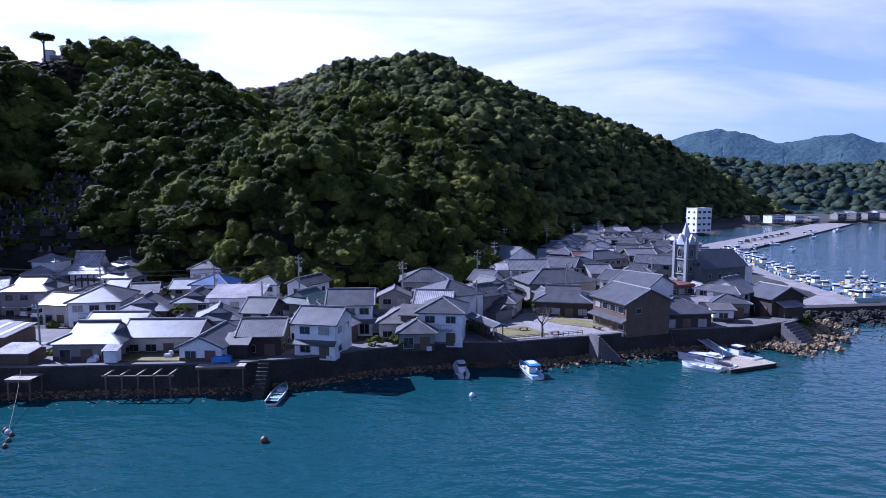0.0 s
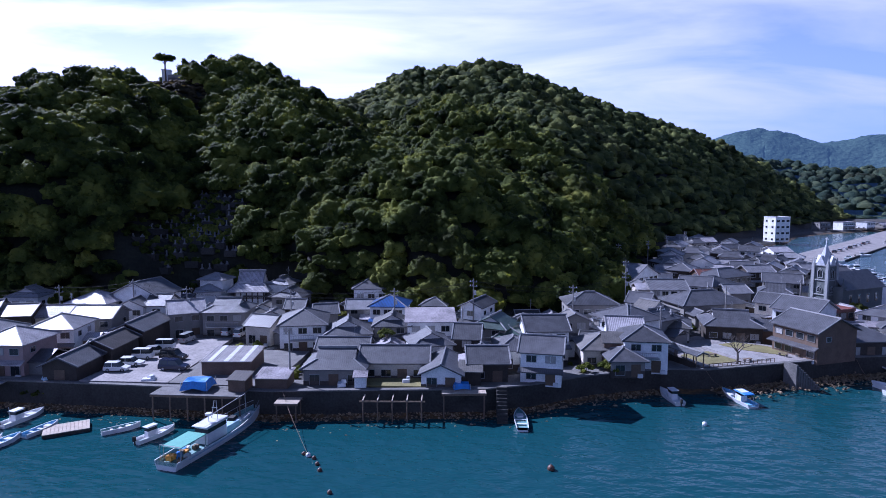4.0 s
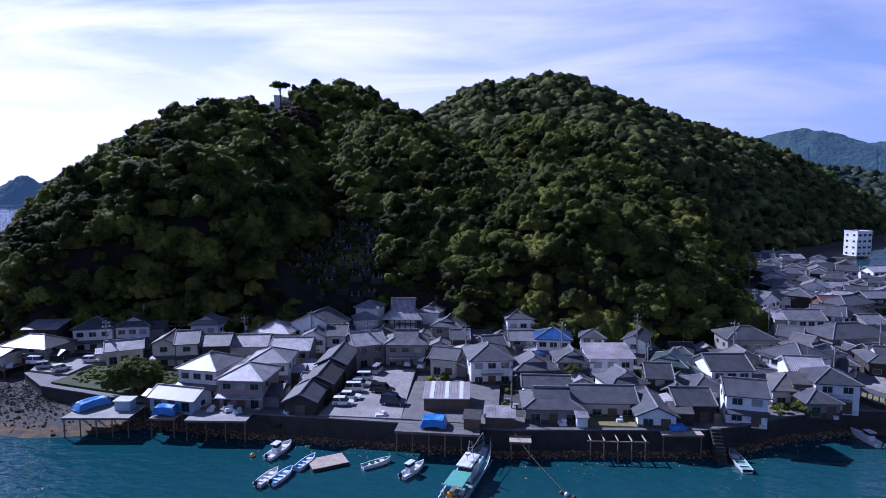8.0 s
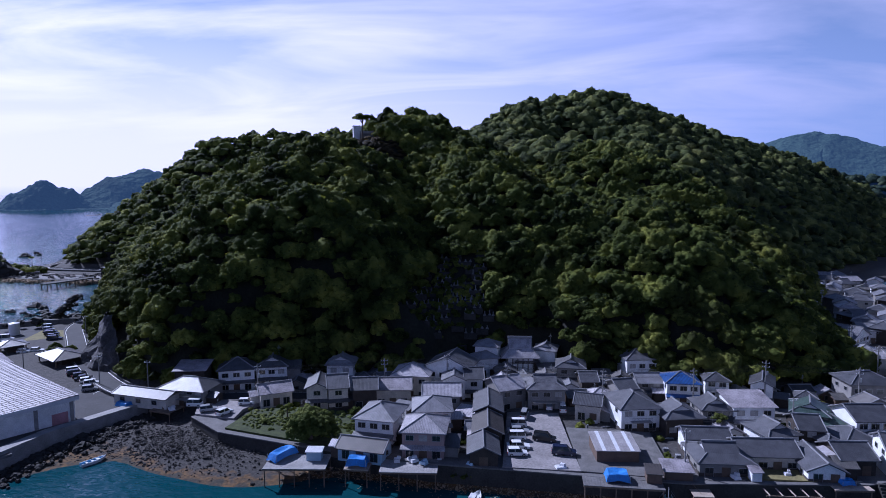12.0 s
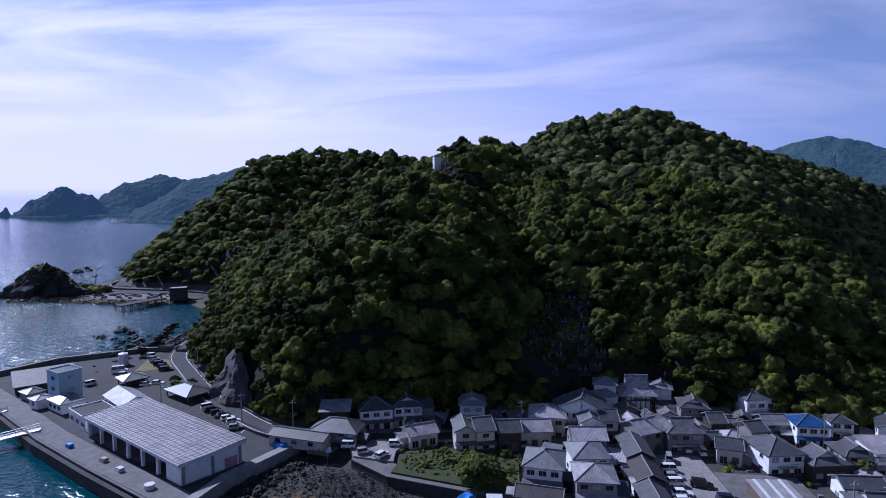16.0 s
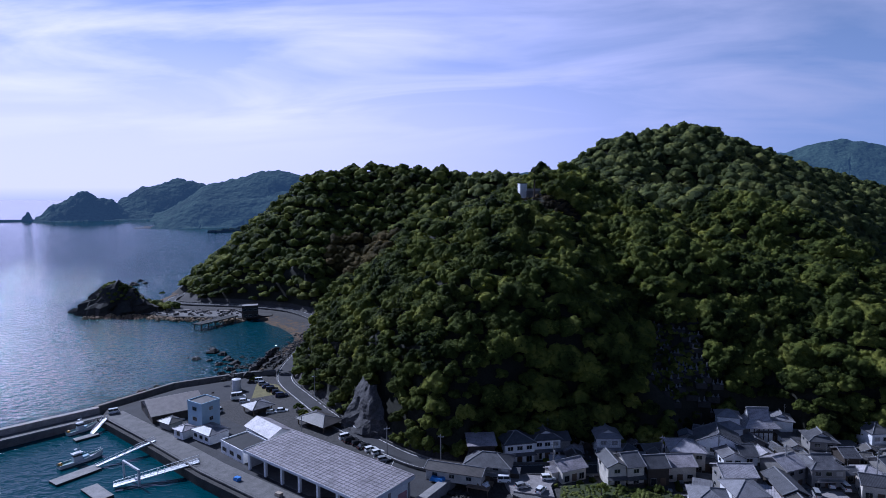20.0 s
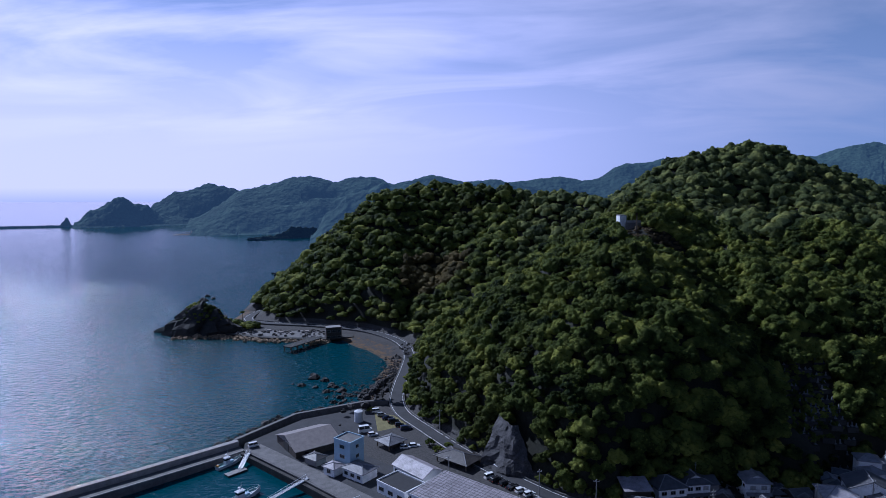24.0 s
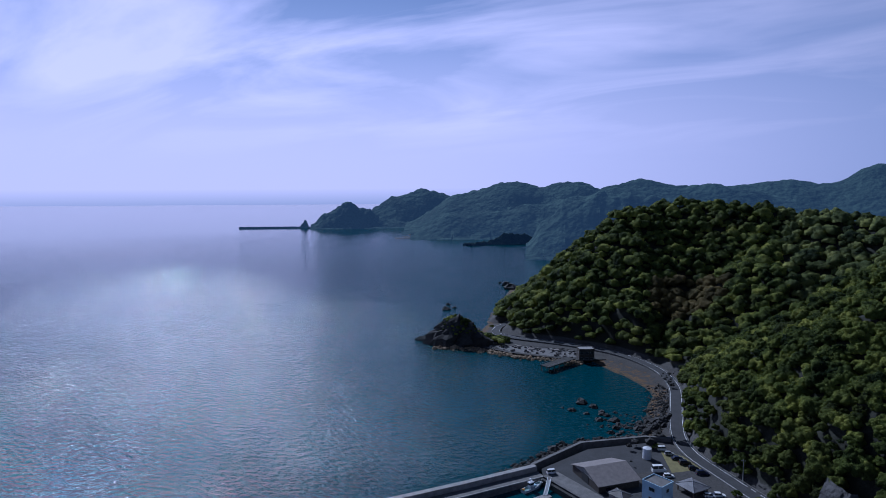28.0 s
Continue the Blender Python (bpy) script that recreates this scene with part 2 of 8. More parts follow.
    mix.inputs["Color1"].default_value, mix.inputs["Color2"].default_value = (0.008, 0.044, 0.056, 1), (0.012, 0.061, 0.074, 1)
    l.new(c.outputs["Fac"], mix.inputs["Fac"])
    # deeper, darker water away from the village shallows
    deep = n.new("ShaderNodeMapRange")
    deep.interpolation_type = "SMOOTHSTEP"
    deep.inputs["From Min"].default_value, deep.inputs["From Max"].default_value = -60, -260
    l.new(sep.outputs["X"], deep.inputs["Value"])
    dm = n.new("ShaderNodeMixRGB")
    dm.inputs["Color2"].default_value = (0.003, 0.043, 0.057, 1)
    l.new(deep.outputs[0], dm.inputs["Fac"])
    l.new(mix.outputs[0], dm.inputs["Color1"])
    l.new(dm.outputs[0], b.inputs["Base Color"])
    return m


def ground_material():
    """Soil and leaf litter on the hills, grey shingle low down by the shore."""
    # soil near-black: the shade under and between the crowns is in its colour
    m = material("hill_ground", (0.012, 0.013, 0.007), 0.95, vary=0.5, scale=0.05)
    n, l = m.node_tree.nodes, m.node_tree.links
    b = n["Principled BSDF"]
    old = b.inputs["Base Color"].links[0].from_socket
    geo = n.new("ShaderNodeNewGeometry")
    sep = n.new("ShaderNodeSeparateXYZ")
    l.new(geo.outputs["Position"], sep.inputs[0])
    no = n.new("ShaderNodeTexNoise")
    no.inputs["Scale"].default_value, no.inputs["Detail"].default_value = 0.35, 6
    l.new(geo.outputs["Position"], no.inputs["Vector"])
    wob = n.new("ShaderNodeMath")
    wob.operation = "MULTIPLY_ADD"
    l.new(no.outputs["Fac"], wob.inputs[0])
    wob.inputs[1].default_value = -1.6
    l.new(sep.outputs["Z"], wob.inputs[2])
    ramp = n.new("ShaderNodeValToRGB")
    e = ramp.color_ramp.elements
    e[0].position, e[0].color = 0.0, (0.02, 0.024, 0.02, 1)
    e[1].position, e[1].color = 1.0, (0.05, 0.047, 0.045, 1)
    for p, col in ((0.32, (0.035, 0.03, 0.02, 1)), (0.36, (0.11, 0.06, 0.018, 1)), (0.41, (0.04, 0.036, 0.033, 1)), (0.6, (0.046, 0.043, 0.041, 1))):
        x = e.new(p)
        x.color = col
    mr = n.new("ShaderNodeMapRange")
    mr.inputs["From Min"].default_value, mr.inputs["From Max"].default_value = -2.6, 3.2
    l.new(wob.outputs[0], mr.inputs["Value"])
    l.new(mr.outputs[0], ramp.inputs["Fac"])
    low = n.new("ShaderNodeMapRange")
    low.inputs["From Min"].default_value, low.inputs["From Max"].default_value = 3.2, 3.9
    l.new(sep.outputs["Z"], low.inputs["Value"])
    pav = n.new("ShaderNodeMixRGB")
    pav.inputs["Color2"].default_value = (0.055, 0.052, 0.048, 1)
    l.new(low.outputs[0], pav.inputs["Fac"])
    l.new(ramp.outputs[0], pav.inputs["Color1"])
    # the near-black soil starts low, blackening gaps at the hill foot
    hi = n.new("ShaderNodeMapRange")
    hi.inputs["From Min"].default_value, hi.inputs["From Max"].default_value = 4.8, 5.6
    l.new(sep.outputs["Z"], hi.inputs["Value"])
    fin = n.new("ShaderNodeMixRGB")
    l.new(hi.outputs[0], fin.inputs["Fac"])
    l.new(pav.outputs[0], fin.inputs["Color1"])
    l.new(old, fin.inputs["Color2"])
    grain = n.new("ShaderNodeTexNoise")
    grain.inputs["Scale"].default_value, grain.inputs["Detail"].default_value = 1.6, 5
    l.new(geo.outputs["Position"], grain.inputs["Vector"])
    gm = n.new("ShaderNodeMapRange")
    gm.inputs["From Min"].default_value, gm.inputs["From Max"].default_value = 0.3, 0.7
    gm.inputs["To Min"].default_value, gm.inputs["To Max"].default_value = 0.55, 1.45
    l.new(grain.outputs["Fac"], gm.inputs["Value"])
    mul = n.new("ShaderNodeMixRGB")
    mul.blend_type = "MULTIPLY"
    mul.inputs["Fac"].default_value = 1
    l.new(fin.outputs[0], mul.inputs["Color1"])
    l.new(gm.outputs[0], mul.inputs["Color2"])
    l.new(mul.outputs[0], b.inputs["Base Color"])
    bp = n.new("ShaderNodeBump")
    bp.inputs["Strength"].default_value, bp.inputs["Distance"].default_value = 0.62, 0.25
    l.new(grain.outputs["Fac"], bp.inputs["Height"])
    l.new(bp.outputs[0], b.inputs["Normal"])
    return m


def leaf_material(name, dark, light, third):
    """Evergreen foliage: every crown and tuft takes its own shade of green."""
    m = bpy.data.materials.new(name)
    m.use_nodes = True
    n, l = m.node_tree.nodes, m.node_tree.links
    b = n["Principled BSDF"]
    b.inputs["Roughness"].default_value = 0.62
    b.inputs["Specular IOR Level"].default_value = 0.05
    geo = n.new("ShaderNodeNewGeometry")
    no = n.new("ShaderNodeTexNoise")
    no.inputs["Scale"].default_value, no.inputs["Detail"].default_value = 0.11, 3
    l.new(geo.outputs["Position"], no.inputs["Vector"])
    big = n.new("ShaderNodeTexNoise")
    big.inputs["Scale"].default_value, big.inputs["Detail"].default_value = 0.022, 2
    l.new(geo.outputs["Position"], big.inputs["Vector"])
    f = n.new("ShaderNodeMath")
    f.operation = "MULTIPLY_ADD"
    l.new(geo.outputs["Random Per Island"], f.inputs[0])
    f.inputs[1].default_value = 0.36
    st = n.new("ShaderNodeMapRange")
    st.inputs["From Min"].default_value, st.inputs["From Max"].default_value, st.inputs["To Max"].default_value = 0.34, 0.68, 0.64
    l.new(no.outputs["Fac"], st.inputs["Value"])
    l.new(st.outputs[0], f.inputs[2])
    ramp = n.new("ShaderNodeValToRGB")
    e = ramp.color_ramp.elements
    e[0].position, e[0].color = 0.12, (*dark, 1)
    e[1].position, e[1].color = 0.92, (*third, 1)
    x = e.new(0.55)
    x.color = (*light, 1)
    l.new(f.outputs[0], ramp.inputs["Fac"])
    brown = n.new("ShaderNodeMixRGB")
    brown.inputs["Color2"].default_value = (0.085, 0.066, 0.028, 1)
    mr = n.new("ShaderNodeMapRange")
    mr.inputs["From Min"].default_value, mr.inputs["From Max"].default_value = 0.55, 0.72
    mr.inputs["To Max"].default_value = 0.3
    l.new(big.outputs["Fac"], mr.inputs["Value"])
    l.new(mr.outputs[0], brown.inputs["Fac"])
    l.new(ramp.outputs[0], brown.inputs["Color1"])
    l.new(brown.outputs[0], b.inputs["Base Color"])
    fine = n.new("ShaderNodeTexNoise")
    fine.inputs["Scale"].default_value, fine.inputs["Detail"].default_value = 1.1, 5
    fine.inputs["Roughness"].default_value = 0.65
    l.new(geo.outputs["Position"], fine.inputs["Vector"])
    bp = n.new("ShaderNodeBump")
    bp.inputs["Strength"].default_value, bp.inputs["Distance"].default_value = 1.0, 1.5
    l.new(fine.outputs["Fac"], bp.inputs["Height"])
    l.new(bp.outputs[0], b.inputs["Normal"])
    tr, ms = n.new("ShaderNodeBsdfTranslucent"), n.new("ShaderNodeMixShader")
    warm = n.new("ShaderNodeMixRGB")
    warm.blend_type = "MULTIPLY"
    warm.inputs["Fac"].default_value = 1
    warm.inputs["Color2"].default_value = (1.25, 1.2, 0.5, 1)
    l.new(brown.outputs[0], warm.inputs["Color1"])
    l.new(warm.outputs[0], tr.inputs["Color"])
    ms.inputs[0].default_value = 0.3
    l.new(b.outputs[0], ms.inputs[1])
    l.new(tr.outputs[0], ms.inputs[2])
    l.new(ms.outputs[0], n["Material Output"].inputs["Surface"])
    return m


def far_material(name, color, haze_glow, amount):
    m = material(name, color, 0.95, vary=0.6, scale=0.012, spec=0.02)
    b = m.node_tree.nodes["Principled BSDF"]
    # blue emission stands for the haze of distance; the hills give no light
    b.inputs["Emission Color"].default_value = (*haze_glow, 1)
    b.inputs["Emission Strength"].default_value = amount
    # the lumpy tops of distant trees
    n, l = m.node_tree.nodes, m.node_tree.links
    geo, vo, bp = n.new("ShaderNodeNewGeometry"), n.new("ShaderNodeTexNoise"), n.new("ShaderNodeBump")
    vo.inputs["Scale"].default_value, vo.inputs["Detail"].default_value = 0.05, 5
    l.new(geo.outputs["Position"], vo.inputs["Vector"])
    bp.inputs["Strength"].default_value, bp.inputs["Distance"].default_value = 1.0, 14.0
    l.new(vo.outputs["Fac"], bp.inputs["Height"])
    l.new(bp.outputs[0], b.inputs["Normal"])
    return m


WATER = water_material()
GROUND = ground_material()
LEAF = leaf_material("evergreen_leaves", (0.012, 0.023, 0.007), (0.112, 0.14, 0.03), (0.32, 0.33, 0.064))
# LEAF made lighter and bluer, so the haze sits in the colour
LEAF_HILL = leaf_material("hill_leaves_in_haze", (0.022, 0.036, 0.016), (0.125, 0.15, 0.05), (0.33, 0.34, 0.10))
# haze of distance mixed into these leaf colours: bluer and duller
LEAF_FAR = leaf_material("haze_tinted_leaves", (0.022, 0.040, 0.034), (0.060, 0.088, 0.062), (0.13, 0.155, 0.085))
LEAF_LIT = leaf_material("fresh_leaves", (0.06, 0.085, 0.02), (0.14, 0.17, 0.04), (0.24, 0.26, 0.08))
BARK = material("bark", (0.10, 0.075, 0.055), 0.9, vary=0.3, scale=2.0)
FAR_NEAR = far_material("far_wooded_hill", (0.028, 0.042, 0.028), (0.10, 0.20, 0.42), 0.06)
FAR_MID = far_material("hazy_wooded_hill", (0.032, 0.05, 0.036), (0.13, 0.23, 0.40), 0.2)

# ---- land ----
COAST = [(-187, 74), (-217, 91), (-242, 106), (-268, 124), (-297, 143), (-301, 150), (-289, 177), (-266, 195), (-262, 226), (-264, 262),
         (-280, 298), (-310, 322), (-345, 326), (-392, 318), (-402, 345), (-412, 410), (-432, 480), (-452, 575), (-400, 720), (-300, 900),
         (700, 900), (620, 640), (420, 540), (320, 508), (250, 470), (190, 430), (170, 388), (140, 364), (118, 354), (111, 334), (121, 312), (122, 300), (121, 262),
         (111, 225), (100, 182), (96, 150), (74, 129), (66, 113), (55, 107), (39, 104.5), (24, 99.5), (10, 95), (2, 95),
         (-10, 91), (-20, 85.5), (-27, 83), (-58, 80.5), (-76, 82), (-102, 84), (-125, 88.5), (-148, 95), (-158, 103), (-175, 110)]


ROAD = [(-120, 121), (-150, 117.5), (-166, 115.5), (-176, 116), (-186, 119.5), (-200, 131), (-218, 149), (-236, 171), (-248, 187), (-254, 203), (-257, 225), (-259, 250), (-262, 274), (-270, 298), (-284, 317), (-306, 333), (-340, 342), (-375, 345), (-392, 352), (-398, 372), (-396, 395)]


def segment(X, Y, a, b):
    """Distance of points from the segment a-b in plan, and the share of the way along it."""
    ax, ay, bx, by = a[0], a[1], b[0], b[1]
    dx, dy = bx - ax, by - ay
    s = np.clip(((X - ax) * dx + (Y - ay) * dy) / (dx * dx + dy * dy), 0, 1)
    return np.hypot(X - ax - s * dx, Y - ay - s * dy), s


SEAWARD = ROAD[2:] + [(-600, 395), (-600, 40), (-166, 40)]


def inside_of(ring, X, Y):
    inside = np.zeros(np.shape(X), bool)
    for a, b in zip(ring, ring[1:] + ring[:1]):
        cross = (a[1] > Y) != (b[1] > Y)
        inside ^= cross & (X < (b[0] - a[0]) * (Y - a[1]) / (b[1] - a[1] + 1e-12) + a[0])
    return inside


def coast_distance(X, Y):
    """Metres inland of the coast line; negative out at sea."""
    d = np.full(X.shape, 1e9)
    inside = np.zeros(X.shape, bool)
    for a, b in zip(COAST, COAST[1:] + COAST[:1]):
        d = np.minimum(d, segment(X, Y, a, b)[0])
        cross = (a[1] > Y) != (b[1] > Y)
        with np.errstate(divide="ignore", invalid="ignore"):
            inside ^= cross & (X < (b[0] - a[0]) * (Y - a[1]) / (b[1] - a[1] + 1e-12) + a[0])
    return np.where(inside, d, -d)


# ridges: the fall beside them, the roundness of their crests, crest points with their heights
RIDGES = [
    (1.16, 19, [(-210, 150, 9), (-190, 162, 37), (-170, 172, 56), (-165, 192, 66), (-156, 230, 75)]),
    (1.21, 17, [(-155, 231, 76), (-150, 200, 67), (-151, 166, 54), (-142, 150, 40)]),
    (1.09, 14, [(-164, 198, 68), (-188, 204, 61), (-217, 217, 46), (-223, 196, 24)]),
    (0.79, 19, [(-157, 232, 76), (-140, 255, 82), (-120, 274, 82)]),
    (0.81, 25, [(-135, 274, 88), (-107, 327, 75), (-101, 384, 88), (-68, 463, 121), (-16, 482, 133), (62, 506, 108), (176, 569, 82), (300, 660, 38)]),
    (1.11, 9, [(-123, 272, 78), (-108, 230, 70), (-98, 206, 63), (-66, 190, 49), (-59, 176, 36), (-40, 171, 43), (-18, 160, 26), (-8, 150, 14)]),
    (0.80, 16, [(-60, 176, 36), (-66, 155, 21)]),
    (0.80, 16, [(-42, 172, 38), (-42, 148, 22)]),
    (0.76, 14, [(-104, 385, 85), (-70, 335, 80), (-35, 293, 75), (-18, 255, 54), (6, 231, 36), (8, 205, 20)]),
    (0.72, 16, [(-70, 335, 80), (-60, 260, 55), (-40, 214, 46), (-20, 190, 26)]),
    (0.77, 15, [(-7, 473, 125), (38, 441, 91), (71, 421, 62), (100, 408, 45), (108, 385, 22)]),
    (0.70, 16, [(-7, 473, 125), (0, 410, 95), (14, 350, 65), (22, 310, 35)]),
    (0.85, 10, [(-104, 385, 87), (-189, 462, 94), (-269, 468, 102), (-307, 449, 97), (-356, 440, 42)]),
    (1.05, 12, [(-268, 468, 96), (-288, 400, 56), (-300, 348, 32)]),
    (0.69, 18, [(-190, 460, 92), (-215, 400, 62), (-235, 340, 25)]),
    # the floor of the hollow with the graveyard
    (0.95, 22, [(-105, 150, 13), (-104, 163, 19), (-107, 176, 28), (-112, 200, 44)]),
]


def hill_height(X, Y):
    h = np.full(X.shape, -50.0)
    for fall, round_top, pts in RIDGES:
        for a, b in zip(pts, pts[1:]):
            d, s = segment(X, Y, a, b)
            h = np.maximum(h, a[2] + (b[2] - a[2]) * s - fall * (np.hypot(d, round_top) - round_top))
    return h


FOOT_X = [-172, -150, -130, -112, -106, -92, -76, -66, -52, -40, -20, 0, 9, 14]
FOOT_Y = [124, 133, 137, 136, 146, 150, 151, 141, 144, 134, 133, 136, 150, 175]


def height(X, Y):
    """The ground's height: hills over a low coastal plain, a falling shore outside it."""
    X, Y = np.asarray(X, float), np.asarray(Y, float)
    d = coast_distance(X, Y)
    plain = 3.9 + np.clip(d - 22, 0, 60) * 0.022
    out = 0.5 + d * (0.11 + 0.14 * np.clip((X + 128) / 15, 0, 1))
    out = out + 1.9 * np.exp(-((X + 160) ** 2 + (Y - 96) ** 2) / 16 ** 2) + 1.0 * np.exp(-((X + 140) ** 2 + (Y - 84) ** 2) / 12 ** 2)
    out = out + 0.5 * np.exp(-((X + 268) ** 2 + (Y - 240) ** 2) / 26 ** 2) + 1.0 * np.exp(-((X + 288) ** 2 + (Y - 300) ** 2) / 24 ** 2)
    out = out + 0.9 * np.exp(-((X + 350) ** 2 + (Y - 312) ** 2) / 35 ** 2)
    out = np.where((X < -186) & (Y < 205), -3.0, out)
    low = np.where(d > 3.2, plain, np.clip(out, -5, 3.0))
    wob = 1.4 * np.sin(X * 0.045 + 1.3 * np.sin(Y * 0.031)) * np.sin(Y * 0.052 + 0.7) + 1.2 * np.sin(X * 0.13 + Y * 0.05) * np.sin(Y * 0.11 - X * 0.04)
    hill = hill_height(X, Y)
    hill = hill + wob * np.clip((hill - 6) / 20, 0, 1)
    # the far part of the town lies on flat ground below the hill
    back = ((X - 72) * -84 + (Y - 318) * 78) / 114.6
    hill = np.where((Y > 262) & (X > 0), np.minimum(hill, 3.9 + np.clip(back, 0, None)), hill)
    # the hillside rises steeply from the back of the village
    foot = np.interp(X, FOOT_X, FOOT_Y)
    hill = np.where((X > -172) & (X < 14) & (Y < 200), np.minimum(hill, 3.9 + np.clip(Y - foot, 0, None) * 2.7), hill)
    edge = np.interp(Y, [150, 200, 230, 275, 316], [9, 22, 36, 58, 74])
    hill = np.where((X > -24) & (Y > 150) & (Y < 316), np.minimum(hill, 3.9 + np.clip(edge - X, 0, None) * 1.5), hill)
    rd = np.full(X.shape, 1e9)
    for a, b in zip(ROAD, ROAD[1:]):
        rd = np.minimum(rd, segment(X, Y, a, b)[0])
    hill = np.minimum(hill, 3.9 + np.clip(rd - 4.5, 0, None) * 2.1)
    hill = np.where(inside_of(SEAWARD, X, Y), -50, hill)
    return np.maximum(low, np.where(d > -6, hill, -5))


def link_mesh(name, verts, faces, mat, parent=None, label="", smooth=False):
    me = bpy.data.meshes.new(name)
    me.from_pydata(verts, [], faces)
    me.materials.append(mat)
    if smooth:
        me.shade_smooth()
    ob = new(name, me)
    if parent is not None:
        ob.parent = parent
    return tagged(ob, label)


def grid_sheet(name, x0, x1, y0, y1, step, zf, mat):
    xs, ys = np.arange(x0, x1 + step / 2, step), np.arange(y0, y1 + step / 2, step)
    X, Y = np.meshgrid(xs, ys)
    Z = zf(X, Y)
    w = len(xs)
    idx = np.arange(len(ys) * w).reshape(len(ys), w)
    q = np.stack([idx[:-1, :-1], idx[:-1, 1:], idx[1:, 1:], idx[1:, :-1]], -1).reshape(-1, 4)
    return link_mesh(name, np.stack([X, Y, Z], -1).reshape(-1, 3).tolist(), q.tolist(), mat, smooth=True)


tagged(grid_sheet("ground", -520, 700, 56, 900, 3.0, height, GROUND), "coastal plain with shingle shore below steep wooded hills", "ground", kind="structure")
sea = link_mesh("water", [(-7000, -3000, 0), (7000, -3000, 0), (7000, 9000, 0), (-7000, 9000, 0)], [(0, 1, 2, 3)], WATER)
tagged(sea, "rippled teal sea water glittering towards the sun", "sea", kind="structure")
tagged(link_mesh("ground", [(-7000, -3000, -6), (7000, -3000, -6), (7000, 9000, -6), (-7000, 9000, -6)], [(0, 1, 2, 3)], GROUND), "dark sea bed under the water", "sea bed", kind="structure")


# ---- far hills ----
NEARER = 0.7
def far_hill(name, label, mat, crest, half, seed):
    """A distant wooded ridge along crest points (x, y, height), with rough slopes down to the sea on both sides."""
    crest = [Vector(c) for c in crest]
    if crest[0].x < -600:
        mid = Vector((-236, -70, 106))
        crest = [mid + (c - mid) * NEARER for c in crest]
        half *= NEARER
    lens = [0.0]
    for a, b in zip(crest, crest[1:]):
        lens.append(lens[-1] + (b - a).length)
    n = 150
    rows, m = [], 33
    for i in range(n + 1):
        s = lens[-1] * i / n
        k = max(j for j in range(len(lens) - 1) if lens[j] <= s)
        u = (s - lens[k]) / (lens[k + 1] - lens[k])
        u2 = u * u * (3 - 2 * u)
        p = crest[k].lerp(crest[k + 1], u)
        z = crest[k].z + (crest[k + 1].z - crest[k].z) * u2
        side = (crest[k + 1] - crest[k]).to_2d().normalized()
        side = Vector((-side.y, side.x))
        for j in range(m):
            v = j / (m - 1) * 2 - 1
            zz = z * (1 - abs(v) ** 1.35)
            q = Vector((p.x + side.x * v * half, p.y + side.y * v * half, 0))
            zz += (noise.fractal(q / (half * 0.35) + Vector((seed, 0, 0)), 0.9, 2.1, 5) * 0.07) * max(z, 20) * (1 - abs(v)) ** 0.6 + noise.noise(q / 11) * 3.0 * (1 - abs(v)) ** 0.4
            rows.append((q.x, q.y, zz - 3))
    faces = [(i * m + j, i * m + j + 1, (i + 1) * m + j + 1, (i + 1) * m + j) for i in range(n) for j in range(m - 1)]
    return tagged(link_mesh(name, rows, faces, mat, smooth=True), label, "hills", kind="structure")

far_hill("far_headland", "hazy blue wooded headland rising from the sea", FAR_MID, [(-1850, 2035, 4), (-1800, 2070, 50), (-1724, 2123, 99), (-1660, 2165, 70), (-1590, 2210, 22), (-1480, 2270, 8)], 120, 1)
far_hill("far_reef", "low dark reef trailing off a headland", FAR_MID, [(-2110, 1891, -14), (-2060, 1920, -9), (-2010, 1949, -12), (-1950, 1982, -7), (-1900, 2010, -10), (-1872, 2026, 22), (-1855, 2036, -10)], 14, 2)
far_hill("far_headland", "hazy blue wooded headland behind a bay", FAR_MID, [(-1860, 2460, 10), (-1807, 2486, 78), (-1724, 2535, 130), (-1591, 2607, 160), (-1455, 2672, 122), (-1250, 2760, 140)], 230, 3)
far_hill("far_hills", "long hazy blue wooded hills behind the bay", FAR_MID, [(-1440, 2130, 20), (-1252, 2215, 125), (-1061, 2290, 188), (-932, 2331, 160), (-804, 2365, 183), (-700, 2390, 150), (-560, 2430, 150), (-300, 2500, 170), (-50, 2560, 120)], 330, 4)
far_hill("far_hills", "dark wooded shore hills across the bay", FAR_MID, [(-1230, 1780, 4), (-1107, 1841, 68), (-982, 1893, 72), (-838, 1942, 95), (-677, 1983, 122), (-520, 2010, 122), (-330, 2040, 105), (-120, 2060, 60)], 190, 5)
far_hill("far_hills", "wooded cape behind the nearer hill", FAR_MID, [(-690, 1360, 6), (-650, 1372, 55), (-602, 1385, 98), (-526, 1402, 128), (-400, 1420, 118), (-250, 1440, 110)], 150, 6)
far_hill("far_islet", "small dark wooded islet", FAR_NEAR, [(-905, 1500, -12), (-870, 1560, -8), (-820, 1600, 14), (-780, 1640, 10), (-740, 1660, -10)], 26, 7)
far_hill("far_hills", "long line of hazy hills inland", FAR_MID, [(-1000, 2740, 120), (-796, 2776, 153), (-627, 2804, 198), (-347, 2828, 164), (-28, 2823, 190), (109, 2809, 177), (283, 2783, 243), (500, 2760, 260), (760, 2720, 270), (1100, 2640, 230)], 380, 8)
